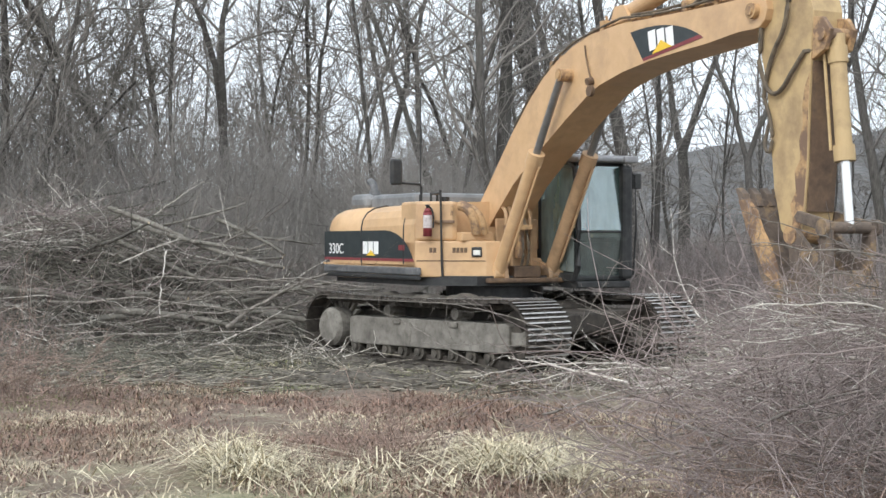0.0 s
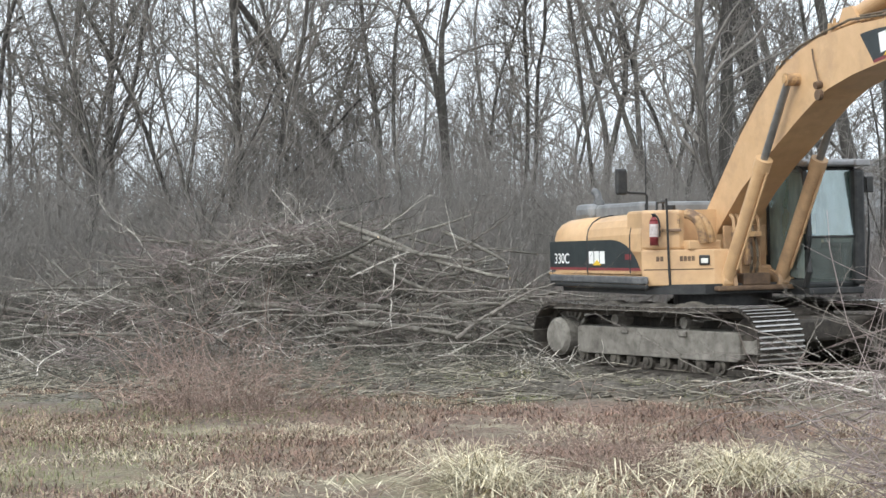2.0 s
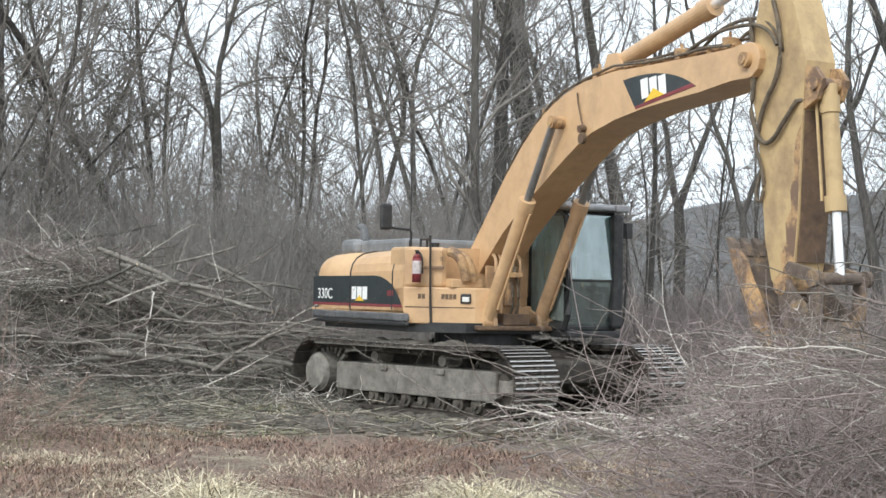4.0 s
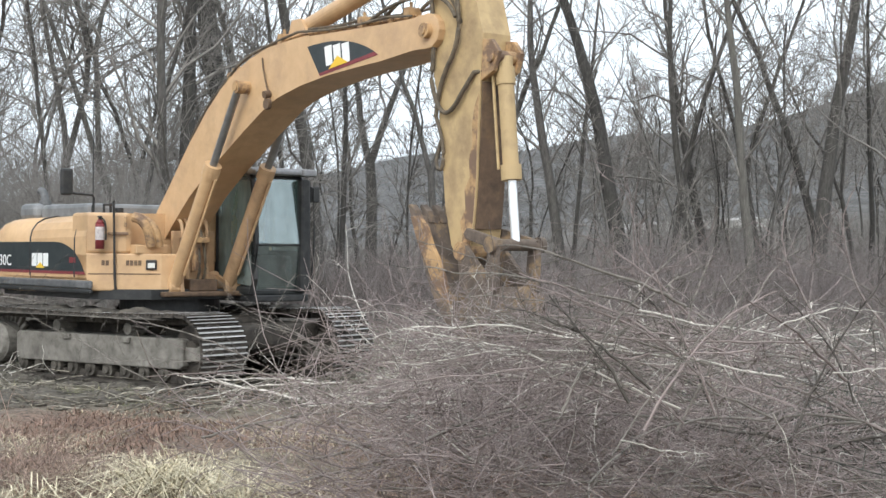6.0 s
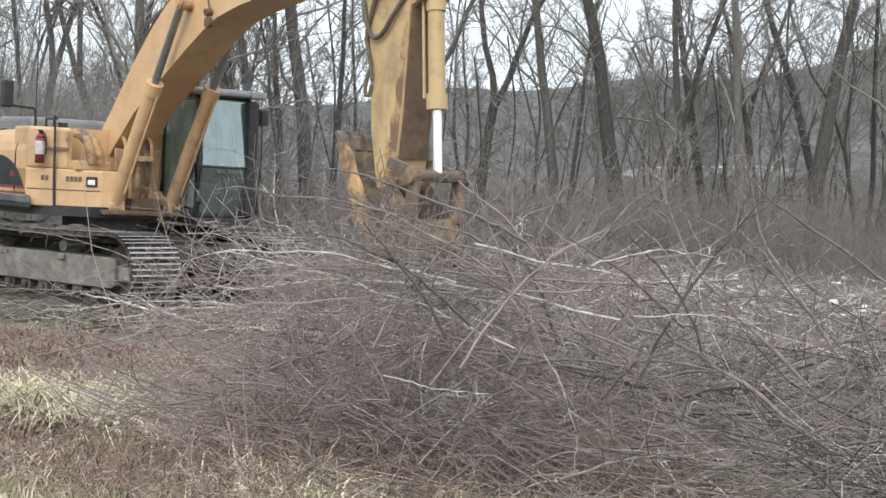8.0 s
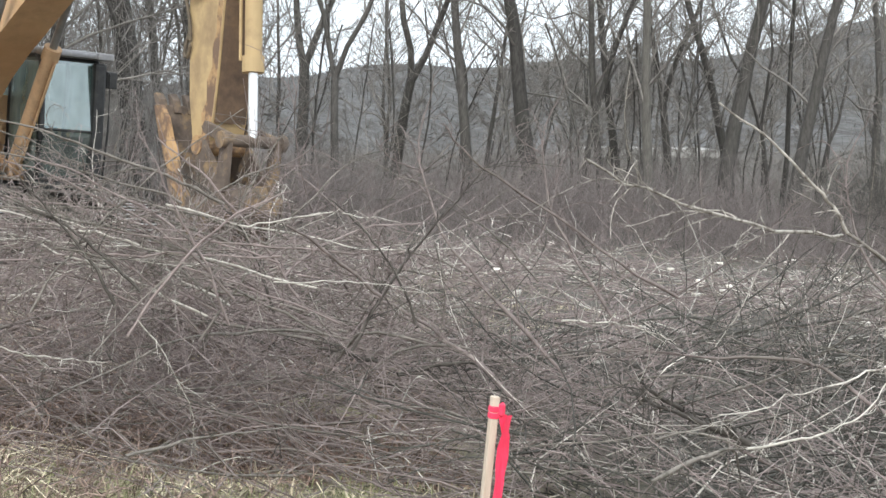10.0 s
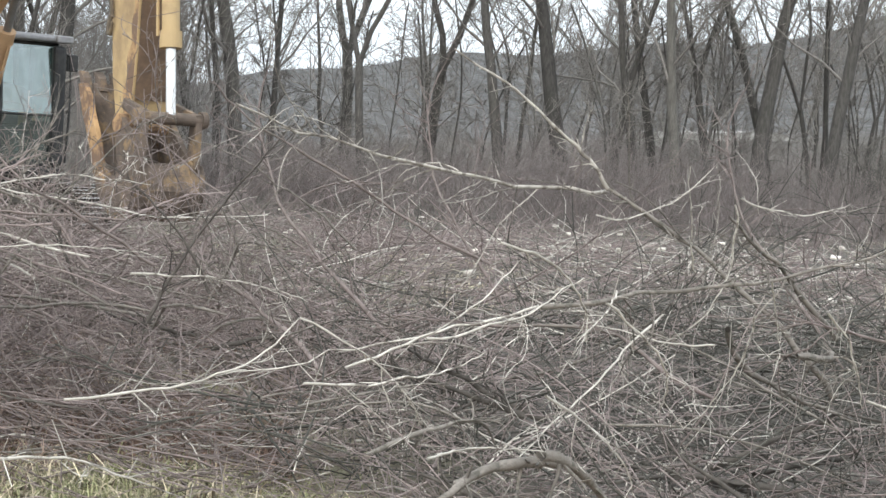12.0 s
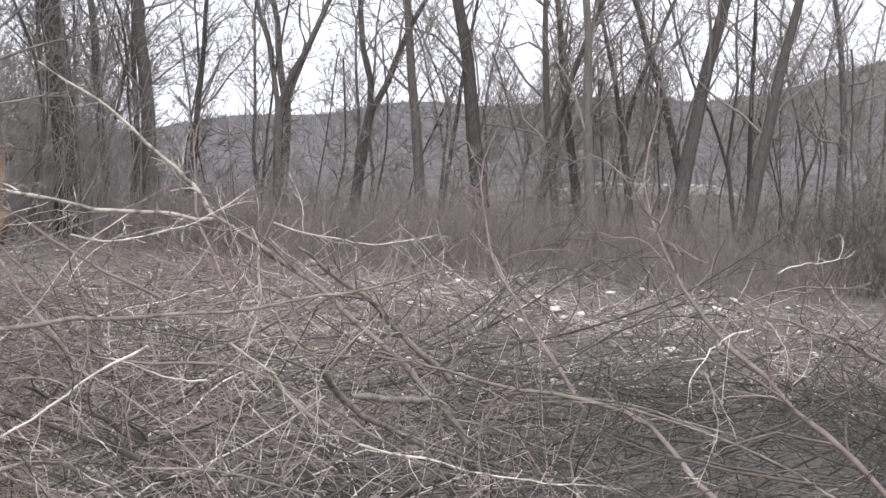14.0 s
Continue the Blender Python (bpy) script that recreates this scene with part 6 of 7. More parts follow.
        arched_limb(680 + i, a, b, c, fan.uniform(0.006, 0.0105), LIMBDARK if i % 3 == 0 else BRANCHGREY if i % 3 == 1 else TWIGRED, int(fan.integers(5, 9)), group, "dark twiggy limb standing out of the brush heap", sag=-0.05)
    # two pale limbs reaching over the mud, and dark limbs through the heap
    arched_limb(446, (1.50, -7.6, 0.42), (0.88, -7.2, 0.57), (0.32, -7.0, 0.61), 0.017, BRANCHPALE, 6, group, "pale peeled limb lying over the mud")
    arched_limb(447, (3.49, -8.0, 0.40), (2.30, -8.0, 0.42), (1.55, -8.0, 0.40), 0.020, BRANCHPALE, 5, group, "pale peeled limb lying over the mud")
    for i in range(15):
        fan = np.random.default_rng(560 + i)
        x = fan.uniform(3.6, 8.6)
        y = float(heap_near(x)) + fan.uniform(0.5, 2.6)
        z = float(ground_z(x, y)) + float(heap_height(x, y)) * fan.uniform(0.55, 0.9) + 0.10
        w, h = fan.choice([-1, 1]) * fan.uniform(0.5, 0.95), fan.uniform(-0.05, 0.30)
        arched_limb(580 + i, (x, y, z - 0.08), (x + 0.55 * w, y + fan.uniform(-0.25, 0.25), z + 0.4 * h), (x + w, y + fan.uniform(-0.3, 0.4), z + h), fan.uniform(0.012, 0.021), LIMBDARK, int(fan.integers(4, 9)), group, "dark wet-barked limb lying in the brush heap")
    against = [((1.2, -4.2, 0.5), (0.2, -3.4, 0.95), (-0.9, -2.9, 1.0), 0.010, 7), ((1.5, -4.4, 0.35), (0.5, -3.7, 0.55), (-0.6, -3.3, 0.45), 0.009, 7), ((-0.2, -3.1, 0.25), (-1.1, -2.4, 0.65), (-1.7, -1.9, 0.95), 0.008, 8), ((1.9, -4.6, 0.3), (0.9, -4.1, 0.45), (-0.2, -3.9, 0.12), 0.012, 7),
               ((0.9, -3.6, 0.2), (1.3, -2.9, 1.0), (1.7, -2.6, 1.55), 0.009, 6), ((2.5, -4.9, 0.4), (1.6, -3.9, 0.8), (0.8, -3.3, 1.25), 0.009, 8), ((2.6, -5.4, 0.3), (1.4, -5.0, 0.45), (0.3, -4.8, 0.12), 0.014, 5), ((3.0, -5.6, 0.4), (2.0, -5.2, 0.8), (1.1, -4.6, 1.0), 0.010, 8)]
    for i, (a, b, c, r, n) in enumerate(against):
        arched_limb(420 + i, a, b, c, r, BRANCHPALE if i in (3, 6) else BRANCHGREY, n, group, "thin cut limb leaning against the excavator's track")
    # thick gnarled limbs on the verge
    label = "thick gnarled grey limb lying on the verge beside the heap"
    arched_limb(410, (5.62, -17.3, 0.96), (5.40, -17.4, 1.02), (5.18, -17.6, 0.88), 0.021, BRANCHGREY, 2, group, label)
    arched_limb(411, (5.50, -17.5, 1.02), (5.68, -17.4, 0.97), (5.78, -17.2, 0.74), 0.018, BRANCHGREY, 2, group, label)
    arched_limb(412, (5.18, -17.6, 0.86), (4.98, -17.7, 0.92), (4.75, -17.8, 0.80), 0.012, BRANCHGREY, 2, group, label)
    gnarled = [with_mat(branch_mesh(320 + i, l, r, n, 3, 0.10, 0.0, 0.6, b, 0.05, 1.3, 0.8), BRANCHGREY) for i, (l, r, n, b) in enumerate(((1.25, 0.017, 9, 0.10), (1.0, 0.014, 8, 0.06)))]
    for k, a, b, roll in ((0, (6.7, -16.1, 1.12), (7.5, -15.5, 0.7), 0), (1, (5.2, -15.6, 0.6), (6.2, -15.0, 0.75), 0), (1, (8.3, -16.6, 0.95), (7.4, -16.9, 0.75), 40)):
        aim(gnarled[k], a, b, "thick gnarled grey limb lying in the brush heap", group, roll)
    # grey shoots bowing over the heap
    arcs = [with_mat(branch_mesh(340 + i, l, r, n, 2, 0.06, d, 0.55, 0.0, 0.03, 1.5, 0.6, 0.8), LIMBDARK if i % 2 else BRANCHGREY) for i, (l, r, n, d) in enumerate(((1.3, 0.0058, 4, -0.05), (1.0, 0.0048, 3, -0.07), (1.6, 0.0068, 5, -0.04), (0.8, 0.0044, 3, -0.10), (1.2, 0.0054, 3, -0.08), (1.4, 0.006, 5, -0.03)))]
    for i in range(24):
        x = rng.uniform(3.8, 9.4)
        y = float(heap_near(x)) + rng.uniform(-0.2, 2.0)
        at = (x, y, float(ground_z(x, y)) + rng.uniform(0.3, 0.85) * (0.75 if y < -16.8 else 1.0))
        lay(arcs[i % 6], at, (180 if i % 3 else 0) + rng.normal(-10, 30), rng.uniform(0, 26), "grey dry shoot drooping over the brush heap", group, roll=rng.normal(0, 6))

    # fine twigs of the heap
    def strew(name, clump, count, material, label, x0, x1, top, seed):
        r2 = np.random.default_rng(seed)
        spots = []
        while len(spots) < count:
            x = r2.uniform(x0, x1)
            y = r2.uniform(heap_near(x) + 0.45, -5.2 if x < 6 else -7.5)
            h = float(heap_height(x, y))
            if x < np.interp(y, [-13.2, -12.2, -10.0, -5.0], [1.5, 2.0, 2.9, 3.3]) or (h < 0.02 and r2.uniform() < 0.6):
                continue
            spots.append((x, y, float(ground_z(x, y)) + h * r2.uniform(0.0, top)))
        v, f = scatter(*clump, spots, r2, 0.75, 1.3)
        tagged(part(name, quads(name, v, f), material), label, "twigs", kind="stuff")

    def litter(name, clump, count, material, label, seed):
        r2 = np.random.default_rng(seed)
        spots = []
        for _ in range(count):
            x, y = r2.uniform(4.5, 19), r2.uniform(-9, 8)
            spots.append((x, y, float(ground_z(x, y)) + r2.uniform(0.0, 0.2)))
        v, f = scatter(*clump, spots, r2, 0.8, 1.4)
        tagged(part(name, quads(name, v, f), material), label, "twigs", kind="stuff")

    litter("clearing_twigs", twig_clump(87, 40, 0.9, 0.6, 1.9, 0.005, 0.012, 0.05, 2), 50, TWIGRED, "brown twigs lying flat over the clearing", 88)
    litter("pale_clearing_sticks", twig_clump(89, 10, 1.0, 0.4, 1.6, 0.005, 0.012, 0.04, 1), 34, BRANCHPALE, "pale sticks lying flat over the clearing", 90)
    strew("reddish_twig_heap", twig_clump(80, 50, 0.8, 0.4, 1.4, 0.002, 0.0042, 0.2, 1, 0.08), 46, TWIGRED, "tangle of fine reddish-brown twigs heaped on the verge", 1.5, 8.0, 0.85, 81)
    strew("grey_twig_heap", twig_clump(82, 32, 0.8, 0.6, 1.8, 0.003, 0.007, 0.15, 2, 0.07), 28, BRANCHDARK, "tangle of grey twigs heaped on the verge", 1.1, 5.4, 0.95, 83)
    strew("reddish_shoots", twig_clump(98, 30, 0.8, 0.6, 1.6, 0.0022, 0.0045, 0.55, 3, 0.08), 28, TWIGRED, "fine reddish shoots standing out of the brush heap", 1.7, 3.3, 1.2, 99)
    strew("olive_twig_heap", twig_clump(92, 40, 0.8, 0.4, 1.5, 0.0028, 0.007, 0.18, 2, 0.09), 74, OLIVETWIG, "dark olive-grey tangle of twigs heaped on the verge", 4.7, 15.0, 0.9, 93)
    strew("pale_twig_heap", twig_clump(84, 22, 0.8, 0.4, 1.2, 0.003, 0.006), 11, BRANCHPALE, "pale dry twigs caught in the brush heap", 2.8, 7.0, 1.0, 85)


build_verge_heap()


def log_mesh(seed, length, radius):
    rng = np.random.default_rng(seed)
    t = Tubes()
    k = 9
    p = wander(rng, (0, 0, 0), (1, 0, 0), length, k, 0.055, 0.0, 0.02)
    r = radius * np.linspace(1, 0.62, k + 1) * rng.uniform(0.92, 1.08, k + 1)
    t.add(p, r, 10)
    n = t.count
    for _ in range(4):
        f = rng.uniform(0.2, 0.95) * k
        j = min(int(f), k - 1)
        at = p[j] + (p[j + 1] - p[j]) * (f - j)
        t.add(wander(rng, at, rng.normal(0, 1, 3) + np.array([0.7, 0, 0]), rng.uniform(0.2, 0.9), 3, 0.15), np.linspace(radius * 0.3, radius * 0.14, 4), 5)
    me = t.mesh("log", True)
    bm = bmesh.new()
    bm.from_mesh(me)
    bm.verts.ensure_lookup_table()
    for ring in (range(0, 10), range(n - 10, n)):
        f = bm.faces.new([bm.verts[i] for i in ring])
        f.material_index = 1
    bm.to_mesh(me)
    bm.free()
    me.materials.append(LOGBARK)
    me.materials.append(CUTWOOD)
    return me


def pile_height(x, y):
    """The brush pile's height over the ground."""
    return float((1.42 * smooth(-2.4, -5.2, x) * (0.87 + 0.13 * math.sin(1.7 * x)) + 1.15 * math.exp(-((x + 8.0) / 2.35) ** 2)) * math.exp(-((y - 4.4) / 1.9) ** 2))


def build_left_pile():
    rng = np.random.default_rng(41)
    logs = [log_mesh(400 + i, l, r) for i, (l, r) in enumerate(((3.8, 0.055), (4.4, 0.06), (3.0, 0.048), (2.4, 0.038), (3.2, 0.05), (2.6, 0.030), (2.9, 0.034)))]
    group = "logs of the brush pile"

    height = pile_height
    for i in range(70):
        x, y = rng.normal(-8.2, 1.7), rng.normal(3.7, 1.0)
        if i % 5 == 4:
            x, y = rng.uniform(-16, -11), rng.normal(4.2, 0.9)
        z = float(ground_z(x, y)) + height(x, y) * (rng.uniform(0.3, 0.85) if i < 50 else rng.uniform(0.75, 0.95)) + 0.04
        me = logs[int(rng.integers(2, 7))]
        lay(me, (x, y, z), rng.choice([0, 180]) + rng.normal(-8, 20), rng.normal(0, 6), "felled grey-barked log with a pale sawn end in a brush pile", group, "log", rng.uniform(0, 360), "log")
    # logs that run out towards the tracks
    for at, hd, p, me in (((-7.0, 4.0, 1.75), -11, -9, logs[6]), ((-6.6, 2.8, 0.55), -6, -2, logs[4]), ((-6.2, 2.3, 0.3), -12, 0, logs[3]), ((-6.4, 1.4, 0.55), 14, 4, logs[4]), ((-5.6, 1.7, 0.2), 0, 0, logs[2]), ((-6.0, 5.4, 2.1), -20, -11, logs[5]), ((-5.2, 2.9, 0.35), 12, 3, logs[2])):
        lay(me, at, hd, p, "felled grey-barked log with a pale sawn end beside a brush pile", group, "log", 30, "log")
    grey = [with_mat(branch_mesh(430 + i, 3.2, 0.024, 11, 3, 0.08, 0.01, 0.6, 0.05, 0.06), BRANCHGREY) for i in range(5)]
    pale = [with_mat(branch_mesh(440 + i, 2.2, 0.017, 6, 4, 0.10, 0.01, 0.6, 0.05, 0.08), BRANCHPALE) for i in range(4)]
    loose = {"grey": [], "pale": []}
    for i in range(150):
        x, y = rng.normal(-8.0, 2.3), rng.normal(3.8, 1.3)
        if i % 5 == 0:
            x = rng.uniform(-17, -10)
        if x > -4.4:
            x = -4.4 - rng.uniform(0, 4)
        z = float(ground_z(x, y)) + height(x, y) * rng.uniform(0.3, 1.05) + 0.06
        hd = rng.uniform(0, 360) if i % 3 == 0 else rng.choice([0, 180]) + rng.normal(-8, 22)
        tone = "grey" if rng.uniform() < 0.8 else "pale"
        me = grey[i % 5] if tone == "grey" else pale[i % 4]
        at, p, roll = (x, y, z), rng.uniform(-9, 9), rng.uniform(0, 360)
        if i < 60:
            lay(me, at, hd, p, "grey cut branch thrown on a brush pile" if tone == "grey" else "pale bark-stripped branch on a brush pile", "branches of the brush pile", roll=roll)
        else:
            loose[tone].append((me, lie(at, hd, p, roll)))
    sticks = [branch_mesh(460 + i, 1.7, r, 2, 1, 0.06, 0.0, 0.5, 0.0, 0.04, 1.0) for i, r in enumerate((0.018, 0.012, 0.020, 0.024, 0.015))]
    for i in range(330):
        x, y = rng.normal(-7.4, 2.4), rng.normal(3.2, 1.1)
        x = min(x, -4.2)
        z = float(ground_z(x, y)) + height(x, y) * rng.uniform(0.55, 1.02) + 0.05
        loose["pale" if i % 5 < 1 else "grey"].append((sticks[i % 5], lie((x, y, z), rng.choice([0, 180]) + rng.normal(-8, 38), rng.normal(2, 14), rng.uniform(0, 360))))
    joined("slash_branches", loose["grey"], BRANCHGREY, "grey branches and broken sticks thrown on the brush pile")
    joined("pale_slash_branches", loose["pale"], BRANCHPALE, "pale stripped branches and sticks on the brush pile")
    clump = twig_clump(86, 44, 0.8, 0.4, 1.4, 0.003, 0.009, 0.12, 1)
    for name, material, count, label in (("twig_pile", BRANCHDARK, 50, "heaped grey-brown twigs and slash of the brush pile"), ("red_twig_pile", TWIGRED, 28, "reddish-brown twigs and brambles over the brush pile"), ("olive_twig_pile", PILETWIG, 90, "dark olive twigs packed into the brush pile"), ("pale_twig_pile", BRANCHPALE, 16, "pale dry sticks on the brush pile")):
        spots = []
        for _ in range(count):
            x, y = rng.normal(-8.2, 3.4), rng.normal(3.6, 1.5)
            if x > -3.6:
                x = -3.6 - rng.uniform(0, 6)
            spots.append((x, y, float(ground_z(x, y)) + height(x, y) * rng.uniform(0.3, 1.05)))
        v, f = scatter(*clump, spots, rng, 0.8, 1.3)
        tagged(part(name, quads(name, v, f), material), label, "twigs", kind="stuff")
    # thick logs thrown across the face of the pile, from foot to tip
    for i, (a, b, r) in enumerate((((-6.88, 3.6, 2.38), (-3.73, 2.6, 1.50), 0.050), ((-5.15, 4.5, 2.20), (-3.84, 4.0, 1.72), 0.042), ((-6.61, 3.0, 1.82), (-4.08, 2.4, 1.38), 0.048), ((-6.18, 1.5, 0.68), (-4.10, 1.2, 0.64), 0.062), ((-5.26, 1.9, 0.80), (-4.03, 1.5, 0.62), 0.066),
                                   ((-3.69, 1.0, 0.62), (-2.71, 0.9, 0.72), 0.050), ((-8.50, 2.4, 0.98), (-6.83, 2.2, 0.88), 0.055), ((-9.48, 4.2, 2.05), (-8.23, 3.8, 2.00), 0.055), ((-6.18, 2.2, 0.92), (-5.03, 2.0, 0.95), 0.058), ((-6.39, 3.3, 2.10), (-4.46, 2.7, 1.58), 0.048), ((-8.08, 3.8, 2.22), (-6.01, 3.0, 1.86), 0.052))):
        a, b = Vector(a), Vector(b)
        d = b - a
        lay(log_mesh(520 + i, d.length * 1.02, r), a, math.degrees(math.atan2(d.y, d.x)), math.degrees(math.asin(d.z / d.length)), "thick grey log thrown across a brush pile", group, "log", 40 * i, "log")
    tossed = [((-6.37, 2.4, 1.42), (-5.94, 2.3, 1.55), (-5.32, 2.3, 1.84), 0.017, 5), ((-5.50, 2.2, 1.64), (-5.54, 1.6, 0.90), (-5.29, 1.0, 0.57), 0.014, 3), ((-7.67, 3.8, 2.40), (-7.97, 3.8, 2.78), (-8.23, 3.8, 3.04), 0.012, 2), ((-6.08, 3.6, 2.25), (-5.66, 3.6, 2.52), (-5.19, 3.6, 2.85), 0.010, 3),
              ((-4.67, 3.4, 1.85), (-4.85, 3.4, 2.40), (-4.87, 3.4, 2.71), 0.012, 3), ((-4.16, 0.6, 0.45), (-3.56, 0.9, 1.0), (-2.66, 1.2, 1.29), 0.040, 3), ((-7.3, 3.0, 1.5), (-6.4, 2.6, 1.75), (-5.9, 2.5, 1.5), 0.016, 4)]
    for i, (a, b, c, r, n) in enumerate(tossed):
        arched_limb(540 + i, a, b, c, r, BRANCHGREY if i > 4 else BRANCHPALE, n, "branches of the brush pile", "thick grey limb leaning on the brush pile" if i > 4 else "pale stripped limb standing out of the brush pile")
    over = [((-6.4, 2.6, 1.0), (-4.0, 1.4, 1.35), (-1.7, -0.1, 1.12), 0.020, 5), ((-5.8, 1.9, 0.7), (-3.9, 1.1, 1.05), (-2.2, 0.3, 1.10), 0.016, 5), ((-5.2, 2.4, 1.1), (-3.2, 1.0, 1.25), (-1.2, -0.5, 1.10), 0.012, 4), ((-6.0, 1.2, 0.45), (-4.3, 0.9, 0.75), (-2.6, 0.4, 0.95), 0.018, 5),
            ((-6.8, 0.9, 0.2), (-4.8, 0.6, 0.5), (-3.0, 0.2, 0.35), 0.020, 4), ((-5.6, 0.4, 0.15), (-4.2, 0.1, 0.3), (-2.9, -0.3, 0.12), 0.014, 5), ((-7.4, 1.9, 0.8), (-5.4, 1.2, 0.9), (-3.4, 0.6, 0.5), 0.022, 4)]
    for i, (a, b, c, r, n) in enumerate(over):
        arched_limb(470 + i, a, b, c, r, BRANCHGREY, n, "branches of the brush pile", "grey cut limb reaching from the brush pile to the track")
    # an added core inside the pile; its dark colour stands for shaded gaps
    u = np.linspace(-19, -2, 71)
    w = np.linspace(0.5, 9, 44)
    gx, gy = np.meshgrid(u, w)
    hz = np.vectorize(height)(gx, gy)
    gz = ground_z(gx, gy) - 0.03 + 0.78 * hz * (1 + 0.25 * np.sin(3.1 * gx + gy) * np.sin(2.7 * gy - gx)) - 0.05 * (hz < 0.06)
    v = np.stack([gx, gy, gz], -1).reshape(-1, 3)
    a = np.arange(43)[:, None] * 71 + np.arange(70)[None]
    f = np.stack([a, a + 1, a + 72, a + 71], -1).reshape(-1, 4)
    tagged(part("slash_mound", quads("slash_mound", v, f, True), PILESHADE), "added core inside the brush pile, coloured dark for its shaded gaps", "mound", kind="stuff")


# near-black brown: shade between the piled sticks, put into the core's colour
PILESHADE = mat("pile_gap_shade", (0.028, 0.025, 0.02), (0.10, 0.088, 0.07), 7, 0.95, bump=0.9, dist=0.08)
CLOD = mat("turned_mud", (0.05, 0.044, 0.036), (0.16, 0.14, 0.115), 14, 0.95, bump=0.8, dist=0.04)
build_left_pile()


def build_debris():
    rng = np.random.default_rng(51)
    t = Tubes()
    for _ in range(7600):
        x, y = rng.uniform(-17, 22), rng.uniform(-4.6, 16)
        if rng.uniform() < 0.45:
            x, y = rng.uniform(-12, 7), rng.uniform(-4.8, 2)
        a, l, r = rng.uniform(0, 2 * np.pi), rng.uniform(0.08, 0.75), rng.uniform(0.003, 0.012)
        t.add(wander(rng, (x, y, float(ground_z(x, y)) + rng.uniform(0.01, 0.09)), (np.cos(a), np.sin(a) * 0.7, rng.normal(0.02, 0.1)), l, 3, 0.09), np.linspace(r, r * 0.6, 4), 3)
    tagged(part("ground_sticks", t.mesh("ground_sticks"), STICK), "broken sticks strewn over the muddy clearing", "sticks", kind="stuff")
    for name, material, seed, count, label in (("slash_litter", PILETWIG, 95, 44, "dark trampled slash over the mud before the brush pile"), ("slash_sticks", STICK, 96, 16, "grey broken sticks over the mud before the brush pile"), ("pale_slash_sticks", BRANCHPALE, 97, 9, "pale broken sticks over the mud before the brush pile")):
        spots = []
        for _ in range(count):
            x, y = rng.uniform(-15, -2.2), rng.uniform(-2.6, 3.2)
            spots.append((x, y, float(ground_z(x, y)) + rng.uniform(-0.06, 0.10)))
        v, f = scatter(*twig_clump(seed, 46, 0.8, 0.15, 0.65, 0.003, 0.011, 0.16, 1), spots, rng, 0.8, 1.3)
        tagged(part(name, quads(name, v, f), material), label, "slash", kind="stuff")
    # pale chips and stripped ends
    n = 260
    x, y = rng.uniform(-12, 24, n), rng.uniform(-4, 14, n)
    x[:90], y[:90] = rng.uniform(4, 17, 90), rng.uniform(-5, 10, 90)
    s, a = rng.uniform(0.012, 0.04, n), rng.uniform(0, 6.28, n)
    s[:34] *= 1.35
    z = ground_z(x, y) + 0.05
    z[:60] += 0.28
    x[170:], y[170:] = rng.normal(-8.2, 2.6, 90), rng.normal(3.0, 0.9, 90)
    z[170:] = [float(ground_z(p, q)) + pile_height(p, q) * rng.uniform(0.75, 1.0) + 0.06 for p, q in zip(x[170:], y[170:])]
    corners = []
    for sx, sy, sz in ((-1, -1, 0), (1, -1, 0), (1, 1, 0), (-1, 1, 0), (-1, -1, 1), (1, -1, 1), (1, 1, 1), (-1, 1, 1)):
        px, py = sx * s * 1.6 * rng.uniform(0.6, 1.2, n), sy * s * rng.uniform(0.5, 1.1, n)
        corners.append(np.stack([x + px * np.cos(a) - py * np.sin(a), y + px * np.sin(a) + py * np.cos(a), z + sz * s * rng.uniform(0.6, 1.6, n) - 0.03], -1))
    v = np.stack(corners, 1).reshape(-1, 3)
    q = np.array([[0, 3, 2, 1], [4, 5, 6, 7], [0, 1, 5, 4], [1, 2, 6, 5], [2, 3, 7, 6], [3, 0, 4, 7]])
    f = (np.arange(n)[:, None, None] * 8 + q[None]).reshape(-1, 4)
    tagged(part("wood_chips", quads("wood_chips", v, f), CHIP), "pale fresh wood chips scattered over the clearing", "wood chips", kind="stuff")
    # clods of turned soil
    vs, fs, k = [], [], 0
    bm = bmesh.new()
    bmesh.ops.create_icosphere(bm, subdivisions=1, radius=1.0)
    bv = np.array([tuple(p.co) for p in bm.verts])
    bf = np.array([[p.index for p in f.verts] for f in bm.faces])
    bm.free()
    for _ in range(2300):
        x, y = rng.uniform(-14, 6), rng.uniform(-4.2, 3)
        if rng.uniform() < 0.3:
            x, y = rng.normal(-0.8, 1.6), rng.normal(-3.4, 0.35)
        elif rng.uniform() < 0.45:
            q = TRACK @ Vector((rng.uniform(-2.2, 2.3), rng.normal(-1.78, 0.12), 0))
            x, y = q.x, q.y
        s = rng.uniform(0.02, 0.10) * (1.7 if rng.uniform() < 0.15 else 1.0)
        vv = bv * rng.uniform(0.6, 1.3, bv.shape) * s * np.array([1.3, 1.0, 0.6]) + np.array([x, y, float(ground_z(x, y)) + 0.01])
        vs.append(vv)
        fs.append(bf + k)
        k += len(bv)
    tagged(part("soil_clods", quads("soil_clods", np.concatenate(vs), np.concatenate(fs)), CLOD), "dark clods of turned mud round the tracks", "mud", kind="stuff")


build_debris()


